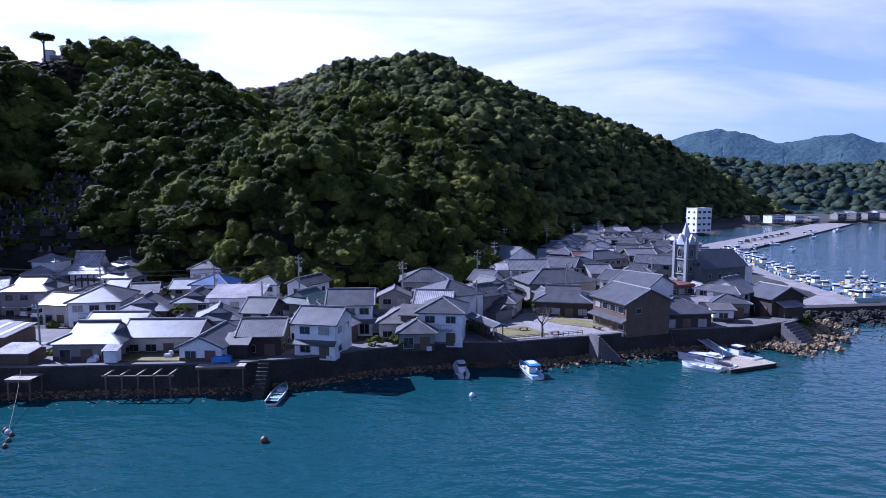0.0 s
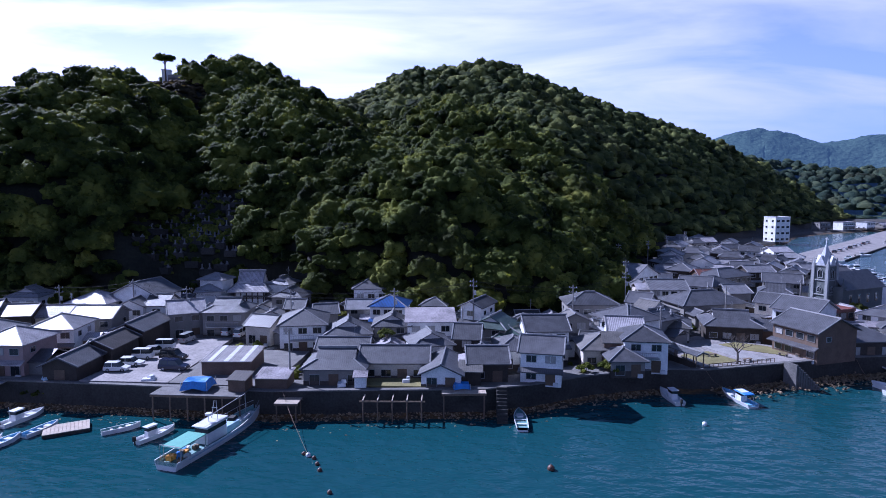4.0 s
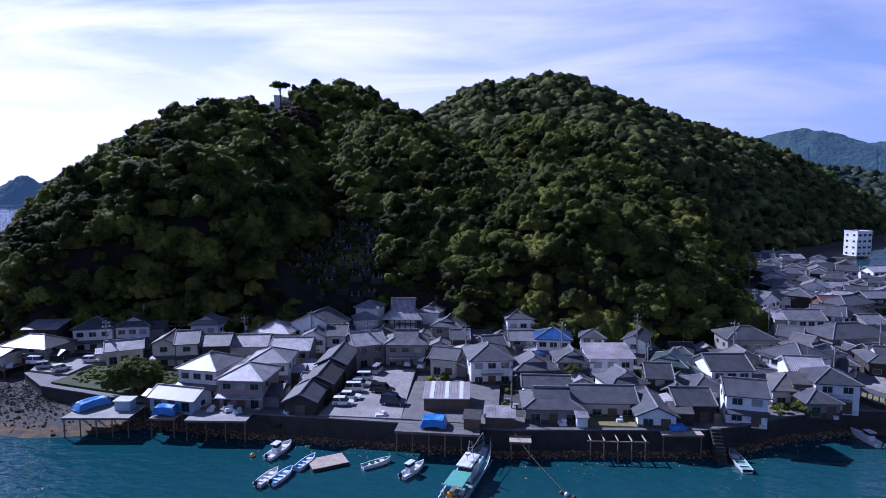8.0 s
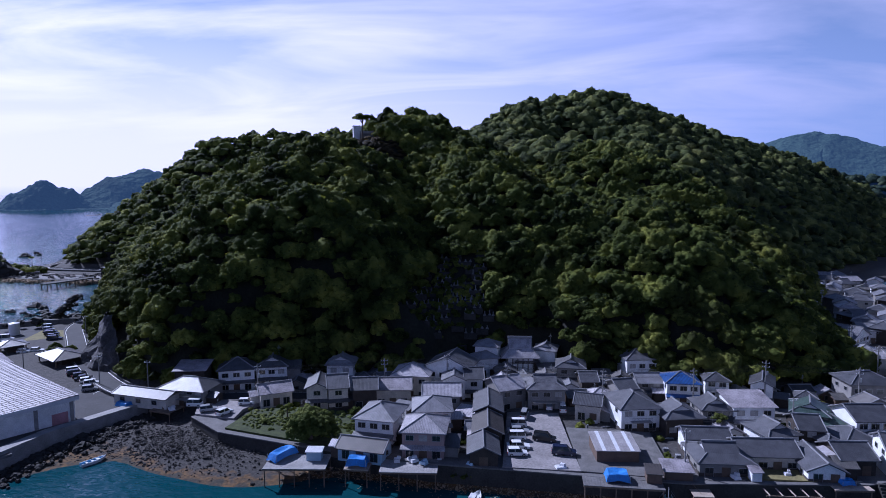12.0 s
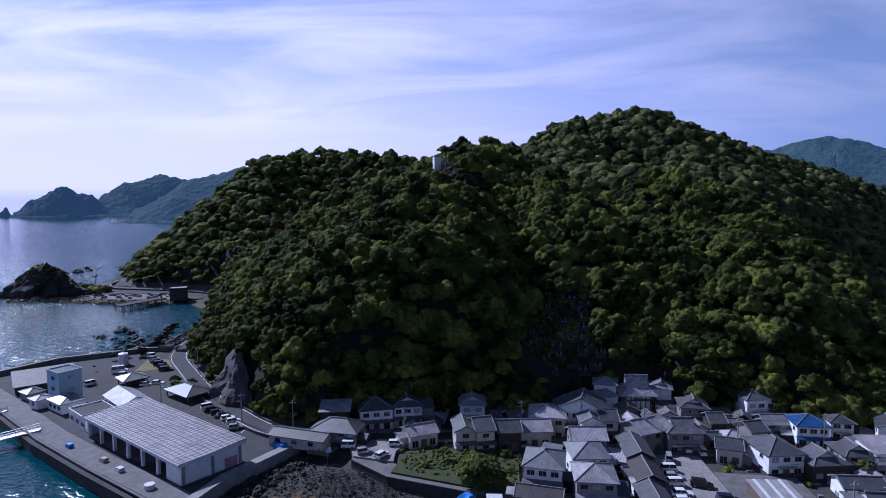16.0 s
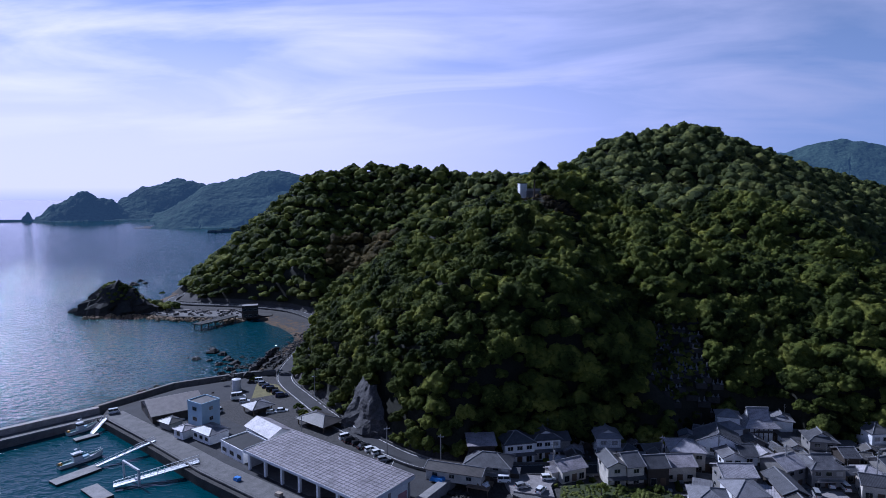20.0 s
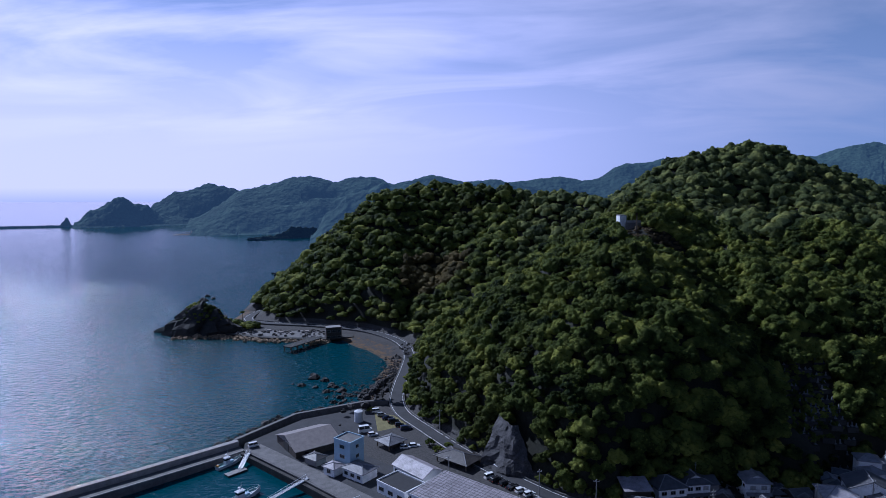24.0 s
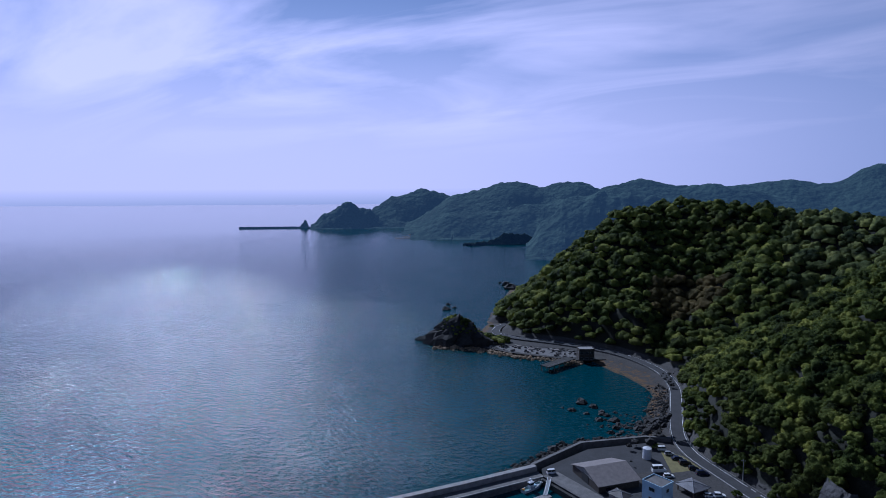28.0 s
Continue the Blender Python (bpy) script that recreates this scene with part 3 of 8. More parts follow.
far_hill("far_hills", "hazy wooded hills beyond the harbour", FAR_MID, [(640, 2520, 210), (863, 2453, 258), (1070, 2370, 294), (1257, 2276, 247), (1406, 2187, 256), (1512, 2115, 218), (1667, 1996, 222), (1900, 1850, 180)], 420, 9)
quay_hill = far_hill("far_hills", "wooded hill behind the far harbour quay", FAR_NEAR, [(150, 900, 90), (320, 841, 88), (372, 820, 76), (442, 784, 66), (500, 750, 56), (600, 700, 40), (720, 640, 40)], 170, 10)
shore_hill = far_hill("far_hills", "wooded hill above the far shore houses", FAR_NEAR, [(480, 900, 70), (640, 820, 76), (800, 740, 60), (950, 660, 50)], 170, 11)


# ---- woods ----
def crown_mesh(rng, fine, knobs, leaves):
    """One broadleaf crown of unit radius: a dome of rounded leaf masses, with sprays of leaves standing off it."""
    bm = bmesh.new()
    bmesh.ops.create_icosphere(bm, subdivisions=fine, radius=1.0)
    low = [v for v in bm.verts if v.co.z < -0.42]
    bmesh.ops.delete(bm, geom=low, context="VERTS")
    heads = []
    for k in range(knobs):
        a, z = 2.399 * k + rng.uniform(-0.5, 0.5), 1.0 - 1.35 * (k + 0.5) / knobs
        q = math.sqrt(max(0.02, 1 - z * z))
        size = 1.95 / math.sqrt(knobs) * rng.uniform(0.75, 1.3)
        heads.append((Vector((math.cos(a) * q, math.sin(a) * q, z)).normalized(), size, rng.uniform(0.75, 1.12)))
    off = Vector((rng.uniform(0, 50), rng.uniform(0, 50), 0))
    V = []

    def reach(d):
        """How far the foliage reaches in the direction d."""
        r = 0.58
        for h, size, far in heads:
            c = (d - h).length / size
            if c < 1:
                r = max(r, 0.58 + (far - 0.58) * math.sqrt(1 - c * c))
        return r * (1 + 0.16 * noise.noise(d * 2.1 + off)) + 0.05 * noise.noise(d * 9 + off)

    for v in bm.verts:
        V.append(tuple(v.co.normalized() * reach(v.co.normalized())))
    bm.verts.index_update()
    F = [tuple(v.index for v in f.verts) for f in bm.faces]
    bm.free()
    smooth = len(F)
    for _ in range(leaves):
        d = Vector((rng.gauss(0, 1), rng.gauss(0, 1), rng.gauss(0.45, 0.8))).normalized()
        if d.z < -0.35:
            continue
        p = d * (reach(d) * rng.uniform(0.98, 1.07))
        n = (d + Vector((rng.gauss(0, 0.32), rng.gauss(0, 0.32), rng.gauss(0.1, 0.32)))).normalized()
        a = n.orthogonal().normalized()
        a.rotate(Matrix.Rotation(rng.random() * 6.28, 3, n))
        b = n.cross(a)
        z = rng.uniform(0.05, 0.105)
        i = len(V)
        V += [tuple(p - a * z - b * z * 0.6), tuple(p + a * z - b * z * 0.5), tuple(p + b * z * 1.1)]
        F.append((i, i + 1, i + 2))
    return np.array(V), np.array(F), smooth


def join_crowns(name, spots, variants, mat, label):
    """Many crowns (x, y, z, radius, stretch, turn, variant) as one mesh."""
    vs, fs, base = [], [], 0
    for x, y, z, r, st, turn, k in spots:
        V, F, _ = variants[k]
        c, s = math.cos(turn), math.sin(turn)
        P = np.empty_like(V)
        P[:, 0] = (V[:, 0] * c - V[:, 1] * s) * r + x
        P[:, 1] = (V[:, 0] * s + V[:, 1] * c) * r + y
        P[:, 2] = V[:, 2] * r * st + z
        vs.append(P)
        fs.append(F + base)
        base += len(V)
    V, F = np.concatenate(vs), np.concatenate(fs)
    me = bpy.data.meshes.new(name)
    me.vertices.add(len(V))
    me.vertices.foreach_set("co", V.astype(np.float32).ravel())
    me.loops.add(len(F) * 3)
    me.loops.foreach_set("vertex_index", F.astype(np.int32).ravel())
    me.polygons.add(len(F))
    me.polygons.foreach_set("loop_start", np.arange(0, len(F) * 3, 3, dtype=np.int32))
    me.polygons.foreach_set("use_smooth", np.concatenate([np.arange(len(variants[q[6]][1])) < variants[q[6]][2] for q in spots]))
    me.update(calc_edges=True)
    me.materials.append(mat)
    return tagged(new(name, me), label, "trees", kind="stuff")


rng = random.Random(7)
CROWNS = [crown_mesh(rng, 4, 26, 240) for _ in range(7)]
CROWNS_FAR = [crown_mesh(rng, 3, 15, 110) for _ in range(5)]
CROWNS_DOT = [crown_mesh(rng, 2, 6, 12) for _ in range(5)]


def road_distance(x, y):
    return min(float(segment(x, y, a, b)[0]) for a, b in zip(ROAD, ROAD[1:])) if x < -150 else 99.0


def is_wood(x, y, z, low):
    """Where the woods grow: on the hillsides, not on the plain, the graveyard terraces or the bare rock."""
    if z < low:
        return False
    if 140 < y < 174 and abs(x + 105) < 12.5 - 0.1 * (y - 140):
        return False
    if math.hypot(x + 203, y - 139) < 10 and z < 22:
        return False
    if math.hypot(x + 84, y - 144) < 11 or (y < 131 and x > -112):
        return False
    if math.hypot(x + 152, y - 239) < 10 or ((x + 141) / 15) ** 2 + ((y - 226) / 11) ** 2 < 1:
        return False
    return road_distance(x, y) > 5.2


def scatter(x0, x1, y0, y1, step, low, radius, rng, slope=0.0):
    xs, ys = np.arange(x0, x1, step), np.arange(y0, y1, step)
    X, Y = np.meshgrid(xs, ys)
    X = X + np.array([[rng.uniform(-0.42, 0.42) * step for _ in xs] for _ in ys])
    Y = Y + np.array([[rng.uniform(-0.42, 0.42) * step for _ in xs] for _ in ys])
    Z = height(X, Y)
    E = 4.0
    GX, GY = (height(X + E, Y) - Z) / E, (height(X, Y + E) - Z) / E
    D = coast_distance(X, Y)
    spots = []
    steep = np.hypot(GX, GY)
    if slope:
        keep = steep > slope
        X, Y, Z, GX, GY, D = (q[keep] for q in (X, Y, Z, GX, GY, D))
    for x, y, z, gx, gy, d in zip(X.ravel(), Y.ravel(), Z.ravel(), GX.ravel(), GY.ravel(), D.ravel()):
        if d < -8 or not is_wood(x, y, z, low) or (gy < -0.2 and z > 20):
            continue
        r = radius * min(1.45, max(0.5, rng.lognormvariate(-0.02, 0.27)))
        r *= 0.78 if x < -165 and y < 260 else 1
        r = min(r, max(1.5, road_distance(x, y) - 3.6))
        # trees standing on a slope lean their crowns outwards
        spots.append((x - gx * 0.8, y - gy * 0.8, z + r * rng.uniform(0.15, 0.55), r, rng.uniform(0.72, 1.05), rng.random() * 6.28, rng.randrange(5)))
    return spots


front = scatter(-275, 60, 118, 300, 5.0, 5.5, 4.2, rng) + scatter(-235, 20, 120, 240, 4.6, 5.0, 3.4, rng, 0.75) + scatter(-235, 20, 120, 240, 3.8, 5.0, 2.8, rng, 1.1)
front += scatter(-172, -116, 122, 146, 4.0, 6.0, 2.8, rng)
join_crowns("woods", scatter(-275, 60, 118, 300, 4.6, 5.2, 2.3, rng), CROWNS_FAR, LEAF, "lower undergrowth between the trees on the hillside")
for k in range(260):
    # low bushes between the graves
    y = rng.uniform(146, 176)
    x = -105 + rng.uniform(-13, 13)
    front.append((x, y, float(height(np.array([x]), np.array([y]))[0]) + rng.uniform(-0.1, 0.4), rng.uniform(0.6, 1.5), 0.9, k, k % 5))
join_crowns("woods", front, CROWNS, LEAF, "dense evergreen broadleaf woods on a steep hillside")
back = scatter(-206, 330, 300, 580, 5.8, 7.5, 4.8, rng) + scatter(60, 420, 560, 700, 8.0, 6.0, 6.0, rng)
join_crowns("woods", [s for s in back if s[0] > -205], CROWNS_FAR, LEAF_HILL, "dense evergreen woods on the higher hills")
cape = scatter(-440, -205, 300, 520, 5.2, 7.5, 4.3, rng)
for k in range(80):
    # scrub over the rock islet
    a, u = 2.399 * k, 0.8 * math.sqrt((k + 0.5) / 80)
    zt = 4.0 + 20.5 * (1 - u ** 1.6) ** 0.7
    cape.append((-410 + math.cos(a) * u * 20, 320 + math.sin(a) * u * 12, zt + rng.uniform(-0.8, 0.5), rng.uniform(1.1, 2.1), 0.9, a, k % 5))
for k in range(46):
    # and along the neck behind it
    x = rng.uniform(-402, -376)
    cape.append((x, 331 + rng.gauss(0, 3.2), 4.2 + rng.uniform(0, 2.2) + 3.0 * (-376 - x) / 26, rng.uniform(1.7, 2.9), 0.9, k, k % 5))
grove = [s for s in cape if ((s[0] + 262) / 26) ** 2 + ((s[1] - 372) / 20) ** 2 < 1]
cape = [s for s in cape if s not in grove]
LEAF_DRY = leaf_material("bamboo_leaves", (0.05, 0.045, 0.018), (0.13, 0.105, 0.04), (0.24, 0.18, 0.075))
join_crowns("bamboo_grove", grove, CROWNS_FAR, LEAF_DRY, "yellow-brown bamboo grove among the dark woods")
dry = []
for k in range(230):
    x, y = rng.gauss(-141, 9), rng.gauss(226, 8)
    dry.append((x, y, float(height(np.array([x]), np.array([y]))[0]) + 0.6, rng.uniform(0.8, 1.8), 0.8, k, k % 5))
join_crowns("scrub", dry, CROWNS_DOT, leaf_material("dry_scrub_leaves", (0.03, 0.026, 0.014), (0.075, 0.06, 0.032), (0.13, 0.10, 0.06)), "low brown scrub on the cleared slope below the viewpoint")
join_crowns("woods", [s for s in cape if s[0] <= -205], CROWNS_FAR, LEAF, "dark evergreen woods on a rounded hill by the sea")


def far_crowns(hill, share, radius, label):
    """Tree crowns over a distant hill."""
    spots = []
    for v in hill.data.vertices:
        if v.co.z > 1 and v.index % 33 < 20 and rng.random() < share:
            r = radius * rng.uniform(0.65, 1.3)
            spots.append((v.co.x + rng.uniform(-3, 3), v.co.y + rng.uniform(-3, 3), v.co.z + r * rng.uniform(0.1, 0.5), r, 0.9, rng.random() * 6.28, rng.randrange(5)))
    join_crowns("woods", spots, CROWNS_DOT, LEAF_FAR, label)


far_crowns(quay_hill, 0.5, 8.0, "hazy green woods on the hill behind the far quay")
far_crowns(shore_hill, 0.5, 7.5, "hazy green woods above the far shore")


# ---- builder ----
class Shape:
    """Collects faces of one part."""

    def __init__(self):
        self.v, self.f = [], []

    def face(self, *pts):
        i = len(self.v)
        self.v += [tuple(p) for p in pts]
        self.f.append(tuple(range(i, i + len(pts))))
        return self

    def prism(self, ring, z0, z1):
        n, i = len(ring), len(self.v)
        area = sum(a[0] * b[1] - b[0] * a[1] for a, b in zip(ring, ring[1:] + ring[:1]))
        if area < 0:
            ring = ring[::-1]
        self.v += [(x, y, z0) for x, y in ring] + [(x, y, z1) for x, y in ring]
        self.f += [tuple(range(i + n - 1, i - 1, -1)), tuple(range(i + n, i + 2 * n))]
        self.f += [(i + k, i + (k + 1) % n, i + n + (k + 1) % n, i + n + k) for k in range(n)]
        return self

    def box(self, x, y, z, sx, sy, sz, turn=0.0, taper=1.0):
        """A box whose base is centred at (x, y, z); turn in degrees, taper narrows its top."""
        c, s, i = math.cos(radians(turn)), math.sin(radians(turn)), len(self.v)
        for zz, k in ((z, 1.0), (z + sz, taper)):
            for u, w in ((-1, -1), (1, -1), (1, 1), (-1, 1)):
                a, b = u * sx / 2 * k, w * sy / 2 * k
                self.v.append((x + a * c - b * s, y + a * s + b * c, zz))
        for q in ((3, 2, 1, 0), (4, 5, 6, 7), (0, 1, 5, 4), (1, 2, 6, 5), (2, 3, 7, 6), (3, 0, 4, 7)):
            self.f.append(tuple(i + k for k in q))
        return self

    def tube(self, pts, r, n=8, r2=None, closed=True):
        """A round bar along points."""
        pts = [Vector(p) for p in pts]
        r2 = r if r2 is None else r2
        i = len(self.v)
        for k, p in enumerate(pts):
            d = (pts[min(k + 1, len(pts) - 1)] - pts[max(k - 1, 0)]).normalized()
            a = d.orthogonal().normalized()
            b = d.cross(a)
            rr = r + (r2 - r) * k / max(1, len(pts) - 1)
            for j in range(n):
                t = 2 * math.pi * j / n
                self.v.append(tuple(p + a * math.cos(t) * rr + b * math.sin(t) * rr))
        for k in range(len(pts) - 1):
            for j in range(n):
                self.f.append((i + k * n + j, i + k * n + (j + 1) % n, i + (k + 1) * n + (j + 1) % n, i + (k + 1) * n + j))
        if closed:
            self.f.append(tuple(i + j for j in range(n - 1, -1, -1)))
            e = i + (len(pts) - 1) * n
            self.f.append(tuple(e + j for j in range(n)))
        return self

    def slab(self, a, b, c, d, t):
        """A thick board between four corners, t metres downwards."""
        i = len(self.v)
        self.v += [tuple(p) for p in (a, b, c, d)] + [(p[0], p[1], p[2] - t) for p in (a, b, c, d)]
        for q in ((0, 1, 2, 3), (7, 6, 5, 4), (0, 4, 5, 1), (1, 5, 6, 2), (2, 6, 7, 3), (3, 7, 4, 0)):
            self.f.append(tuple(i + k for k in q))
        return self

    def strip(self, line, width, z0, z1, closed=False):
        """A wall along a plan line (x, y), width metres thick."""
        left, right = offset(line, width / 2), offset(line, -width / 2)
        for k in range(len(line) - 1):
            self.prism([left[k], left[k + 1], right[k + 1], right[k]], z0, z1)
        return self


def offset(line, w):
    out = []
    for k, p in enumerate(line):
        a, b = Vector(line[max(k - 1, 0)][:2]), Vector(line[min(k + 1, len(line) - 1)][:2])
        d = (b - a).normalized()
        out.append((p[0] - d.y * w, p[1] + d.x * w))
    return out


def part(name, shape, mat, parent=None, label="", smooth=False):
    return link_mesh(name, shape.v, shape.f, mat, parent, label, smooth)


def thing(name, x, y, z, turn=0.0, label="", category="", group="", kind=""):
    e = new(name)
    e.empty_display_size = 0.2
    e.matrix_basis = pose(x, y, z, 0, 0, turn)
    return tagged(e, label, category, group, kind)


def gz(x, y):
    return float(height(np.array([x]), np.array([y]))[0])


CONCRETE = material("concrete", (0.125, 0.12, 0.117), 0.85, vary=0.4, scale=0.5, bump=0.3)
# stains, plus the shade of the seaward wall face put into the colour
CONCRETE_DARK = material("weathered_shaded_wall", (0.036, 0.034, 0.031), 0.9, vary=0.55, scale=0.35, bump=0.5)
CONCRETE_LIGHT = material("pale_concrete", (0.25, 0.24, 0.235), 0.8, vary=0.35, scale=0.5)
ASPHALT = material("asphalt", (0.036, 0.036, 0.039), 0.9, vary=0.35, scale=0.25, bump=0.2)
LOT = material("pale_worn_paving", (0.23, 0.212, 0.208), 0.85, vary=0.4, scale=0.25, bump=0.2)
PAINT_WHITE = material("white_road_paint", (0.75, 0.75, 0.75), 0.7, vary=0.15, scale=1.5)
GRASS = material("grass", (0.022, 0.040, 0.007), 0.95, vary=0.6, scale=0.16, color2=(0.055, 0.07, 0.014), bump=0.8, bump_scale=4)
LAWN = material("dry_lawn", (0.17, 0.15, 0.06), 0.95, vary=0.35, scale=0.35, bump=0.8, bump_scale=4)
ROCK = material("dark_shore_rock", (0.025, 0.023, 0.021), 0.9, vary=0.55, scale=0.5, bump=0.9, bump_scale=2.5, per="island")
ROCK_TAN = material("tan_shore_stone", (0.20, 0.145, 0.085), 0.9, vary=0.6, scale=0.6, bump=0.8, bump_scale=3, per="island")
CLIFF = material("bare_cliff_rock", (0.055, 0.053, 0.054), 0.9, vary=0.6, scale=0.25, bump=1.0, bump_scale=1.2)
STEEL_WHITE = material("white_painted_metal", (0.62, 0.62, 0.64), 0.42, vary=0.14, scale=0.8)
METAL_ROOF = material("pale_metal_roof", (0.27, 0.245, 0.26), 0.55, metal=0.0, vary=0.55, scale=0.4)
GALV = material("galvanised_steel", (0.42, 0.43, 0.44), 0.45, metal=0.6, vary=0.2, scale=1.0)
DARK = material("dark_cover_and_doorway_shade", (0.02, 0.02, 0.022), 0.8, vary=0.3, scale=0.5)
WOOD = material("weathered_timber", (0.16, 0.115, 0.08), 0.85, vary=0.4, scale=1.2, bump=0.4)
WOOD_PALE = material("pale_deck_boards", (0.36, 0.30, 0.24), 0.8, vary=0.3, scale=1.2, bump=0.3)
BLUE_SHEET = material("blue_plastic_sheet", (0.05, 0.20, 0.55), 0.45, vary=0.3, scale=0.9, bump=0.6, bump_scale=2)
BLUE_PALE = material("pale_blue_wall", (0.33, 0.45, 0.55), 0.7, vary=0.12, scale=0.5)
GLASS = material("dark_window_glass", (0.02, 0.025, 0.03), 0.08, vary=0.2, scale=0.3, spec=0.6)
ALU = material("aluminium_frame", (0.33, 0.33, 0.34), 0.4, metal=0.5, vary=0.1)

# ---- quays, walls and roads ----
village_wall = [(-158, 103), (-148, 95), (-125, 88.5), (-102, 84), (-76, 82), (-58, 80.5), (-27, 83), (-20, 85.5), (-10, 91), (2, 95), (10, 95), (24, 99.5), (39, 104.5), (55, 107), (66, 113), (74, 129)]
wall = tagged(part("sea_wall", Shape().strip(village_wall, 0.7, -1.6, 4.35), CONCRETE_DARK), "stained concrete sea wall along the village front, darkened for shade", "sea wall", kind="structure")
part("coping", Shape().strip(offset(village_wall, 0.0), 0.95, 4.352, 4.55), CONCRETE, wall)

tagged(part("pavement", Shape().strip(offset(village_wall, 3.0), 5.6, 2.0, 4.30), CONCRETE), "worn concrete path behind the sea wall", "pavement", kind="structure")

quay_line = [(-175, 110), (-184, 91), (-187, 74), (-217, 91), (-242, 106), (-268, 124), (-297, 143)]
wall = tagged(part("quay_wall", Shape().strip(quay_line, 1.2, -3, 3.6), CONCRETE_DARK), "dark tide-stained harbour quay wall", "quay", kind="structure")
part("quay_edge", Shape().strip(offset(quay_line[2:], -1.0), 0.5, 3.98, 4.22), CONCRETE, wall)
apron = [(-186.2, 75.2), (-217, 91.8), (-242, 106.8), (-268, 124.8), (-296.5, 143.8), (-299, 150), (-287, 176), (-266, 193), (-256, 186), (-232, 158), (-206, 133), (-188, 118), (-175, 111), (-183, 92)]
tagged(part("pavement", Shape().prism(apron, 3.0, 4.0), ASPHALT), "worn grey asphalt harbour apron", "pavement", kind="structure")
belt = [(-186.6, 75.0), (-217, 91.9), (-242, 107), (-268, 125), (-297, 144)]
tagged(part("pavement", Shape().strip(offset(belt, -4.0), 6.5, 3.5, 4.035), CONCRETE), "pale concrete strip along the quay edge", "pavement", kind="structure")
tagged(part("sea_wall", Shape().strip([(-174.2, 111.0), (-183.6, 91.2), (-186.5, 76.0)], 2.4, 0.5, 4.75), CONCRETE_LIGHT), "pale concrete sea wall with a broad flat top", "sea wall", kind="structure")

# breakwater arm with a parapet on its sea side
arm = [(-299, 147), (-318, 122), (-352, 80), (-385, 38)]
bw = tagged(part("breakwater", Shape().strip(arm, 7.5, -4, 3.6), CONCRETE), "long concrete breakwater arm with a raised sea parapet", "breakwater", kind="structure")
part("parapet", Shape().strip(offset(arm, -2.6), 2.2, 3.6, 5.6), CONCRETE_LIGHT, bw)
part("ledge", Shape().strip(offset(arm, 3.45), 0.5, 3.6, 3.9), CONCRETE_LIGHT, bw)
sea_side = [(-302.5, 149), (-290.5, 178), (-267, 196.5), (-257, 199)]
tagged(part("sea_wall", Shape().strip(sea_side, 1.4, -1, 5.6), CONCRETE), "concrete storm wall on the seaward side of the harbour", "sea wall", kind="structure")

# coast road round the foot of the hill
def ribbon(line, width, z, t=0.5):
    s = Shape()
    a, b = offset(line, width / 2), offset(line, -width / 2)
    zs = [z if z < 50 else max(4.72, gz(*p) + z - 100) for p in line]
    for k in range(len(line) - 1):
        s.slab((*a[k], zs[k]), (*b[k], zs[k]), (*b[k + 1], zs[k + 1]), (*a[k + 1], zs[k + 1]), t)
    return s


def smooth_line(line, n=4):
    """Rounds a plan line through its points."""
    out = []
    for k in range(len(line) - 1):
        p0, p1, p2, p3 = (Vector(line[min(max(j, 0), len(line) - 1)]) for j in (k - 1, k, k + 1, k + 2))
        for i in range(n):
            t = i / n
            q = 0.5 * (2 * p1 + (p2 - p0) * t + (2 * p0 - 5 * p1 + 4 * p2 - p3) * t * t + (3 * p1 - p0 - 3 * p2 + p3) * t ** 3)
            out.append((q.x, q.y))
    return out + [tuple(line[-1])]


road_s = smooth_line(ROAD)
coast_road = tagged(part("road", ribbon(road_s, 6.0, 4.6, 1.2), ASPHALT), "two-lane coast road curving round the hill foot", "road", kind="structure")
for w in (2.65, -2.65):
    part("edge_line", ribbon(offset(road_s, w), 0.16, 4.62, 0.01), PAINT_WHITE, coast_road)
part("kerb", ribbon(offset(road_s, 3.2), 0.3, 4.85, 0.6), CONCRETE, coast_road)
part("kerb", ribbon(offset(road_s, -3.25), 0.3, 5.15, 1.2), CONCRETE, coast_road)

# village lanes and the parking lots
lane = smooth_line([(-120, 120), (-96, 116), (-74, 115), (-58, 117), (-36, 118), (-16, 120), (0, 128), (12, 150), (17, 172), (18, 190), (28, 215), (44, 245), (62, 280), (82, 316)])
tagged(part("road", ribbon(lane, 3.6, 100.12, 1.2), CONCRETE), "narrow pale village lane between houses", "road", kind="structure")
tagged(part("pavement", Shape().prism([(-89, 83.2), (-75, 82.8), (-76.5, 112.4), (-88, 112)], 3.0, 4.72), LOT), "pale worn parking lot open to the sea wall", "pavement", kind="structure")
tagged(part("pavement", Shape().prism([(-158, 104), (-148, 102), (-148.5, 108), (-146, 113), (-162, 114)], 3.0, 4.72), LOT), "small pale parking lot by the shore", "pavement", kind="structure")
tagged(part("pavement", Shape().prism([(9.5, 96.2), (24, 100.3), (38, 105), (31.5, 104.2), (29, 112), (17, 120), (7, 112)], 3.0, 4.45), LOT), "pale paved seaside terrace", "pavement", kind="structure")
tagged(part("pavement", Shape().prism([(-46.5, 83.2), (-35, 83.0), (-35.5, 87.5), (-46.5, 87.5)], 3.0, 4.6), LAWN), "dry lawn yard above the sea wall", "lawn", kind="structure")
tagged(part("pavement", Shape().prism([(-75, 83), (-59, 81.5), (-58.5, 103), (-75.5, 104)], 3.0, 4.66), CONCRETE), "grey concrete yard above the sea wall", "pavement", kind="structure")
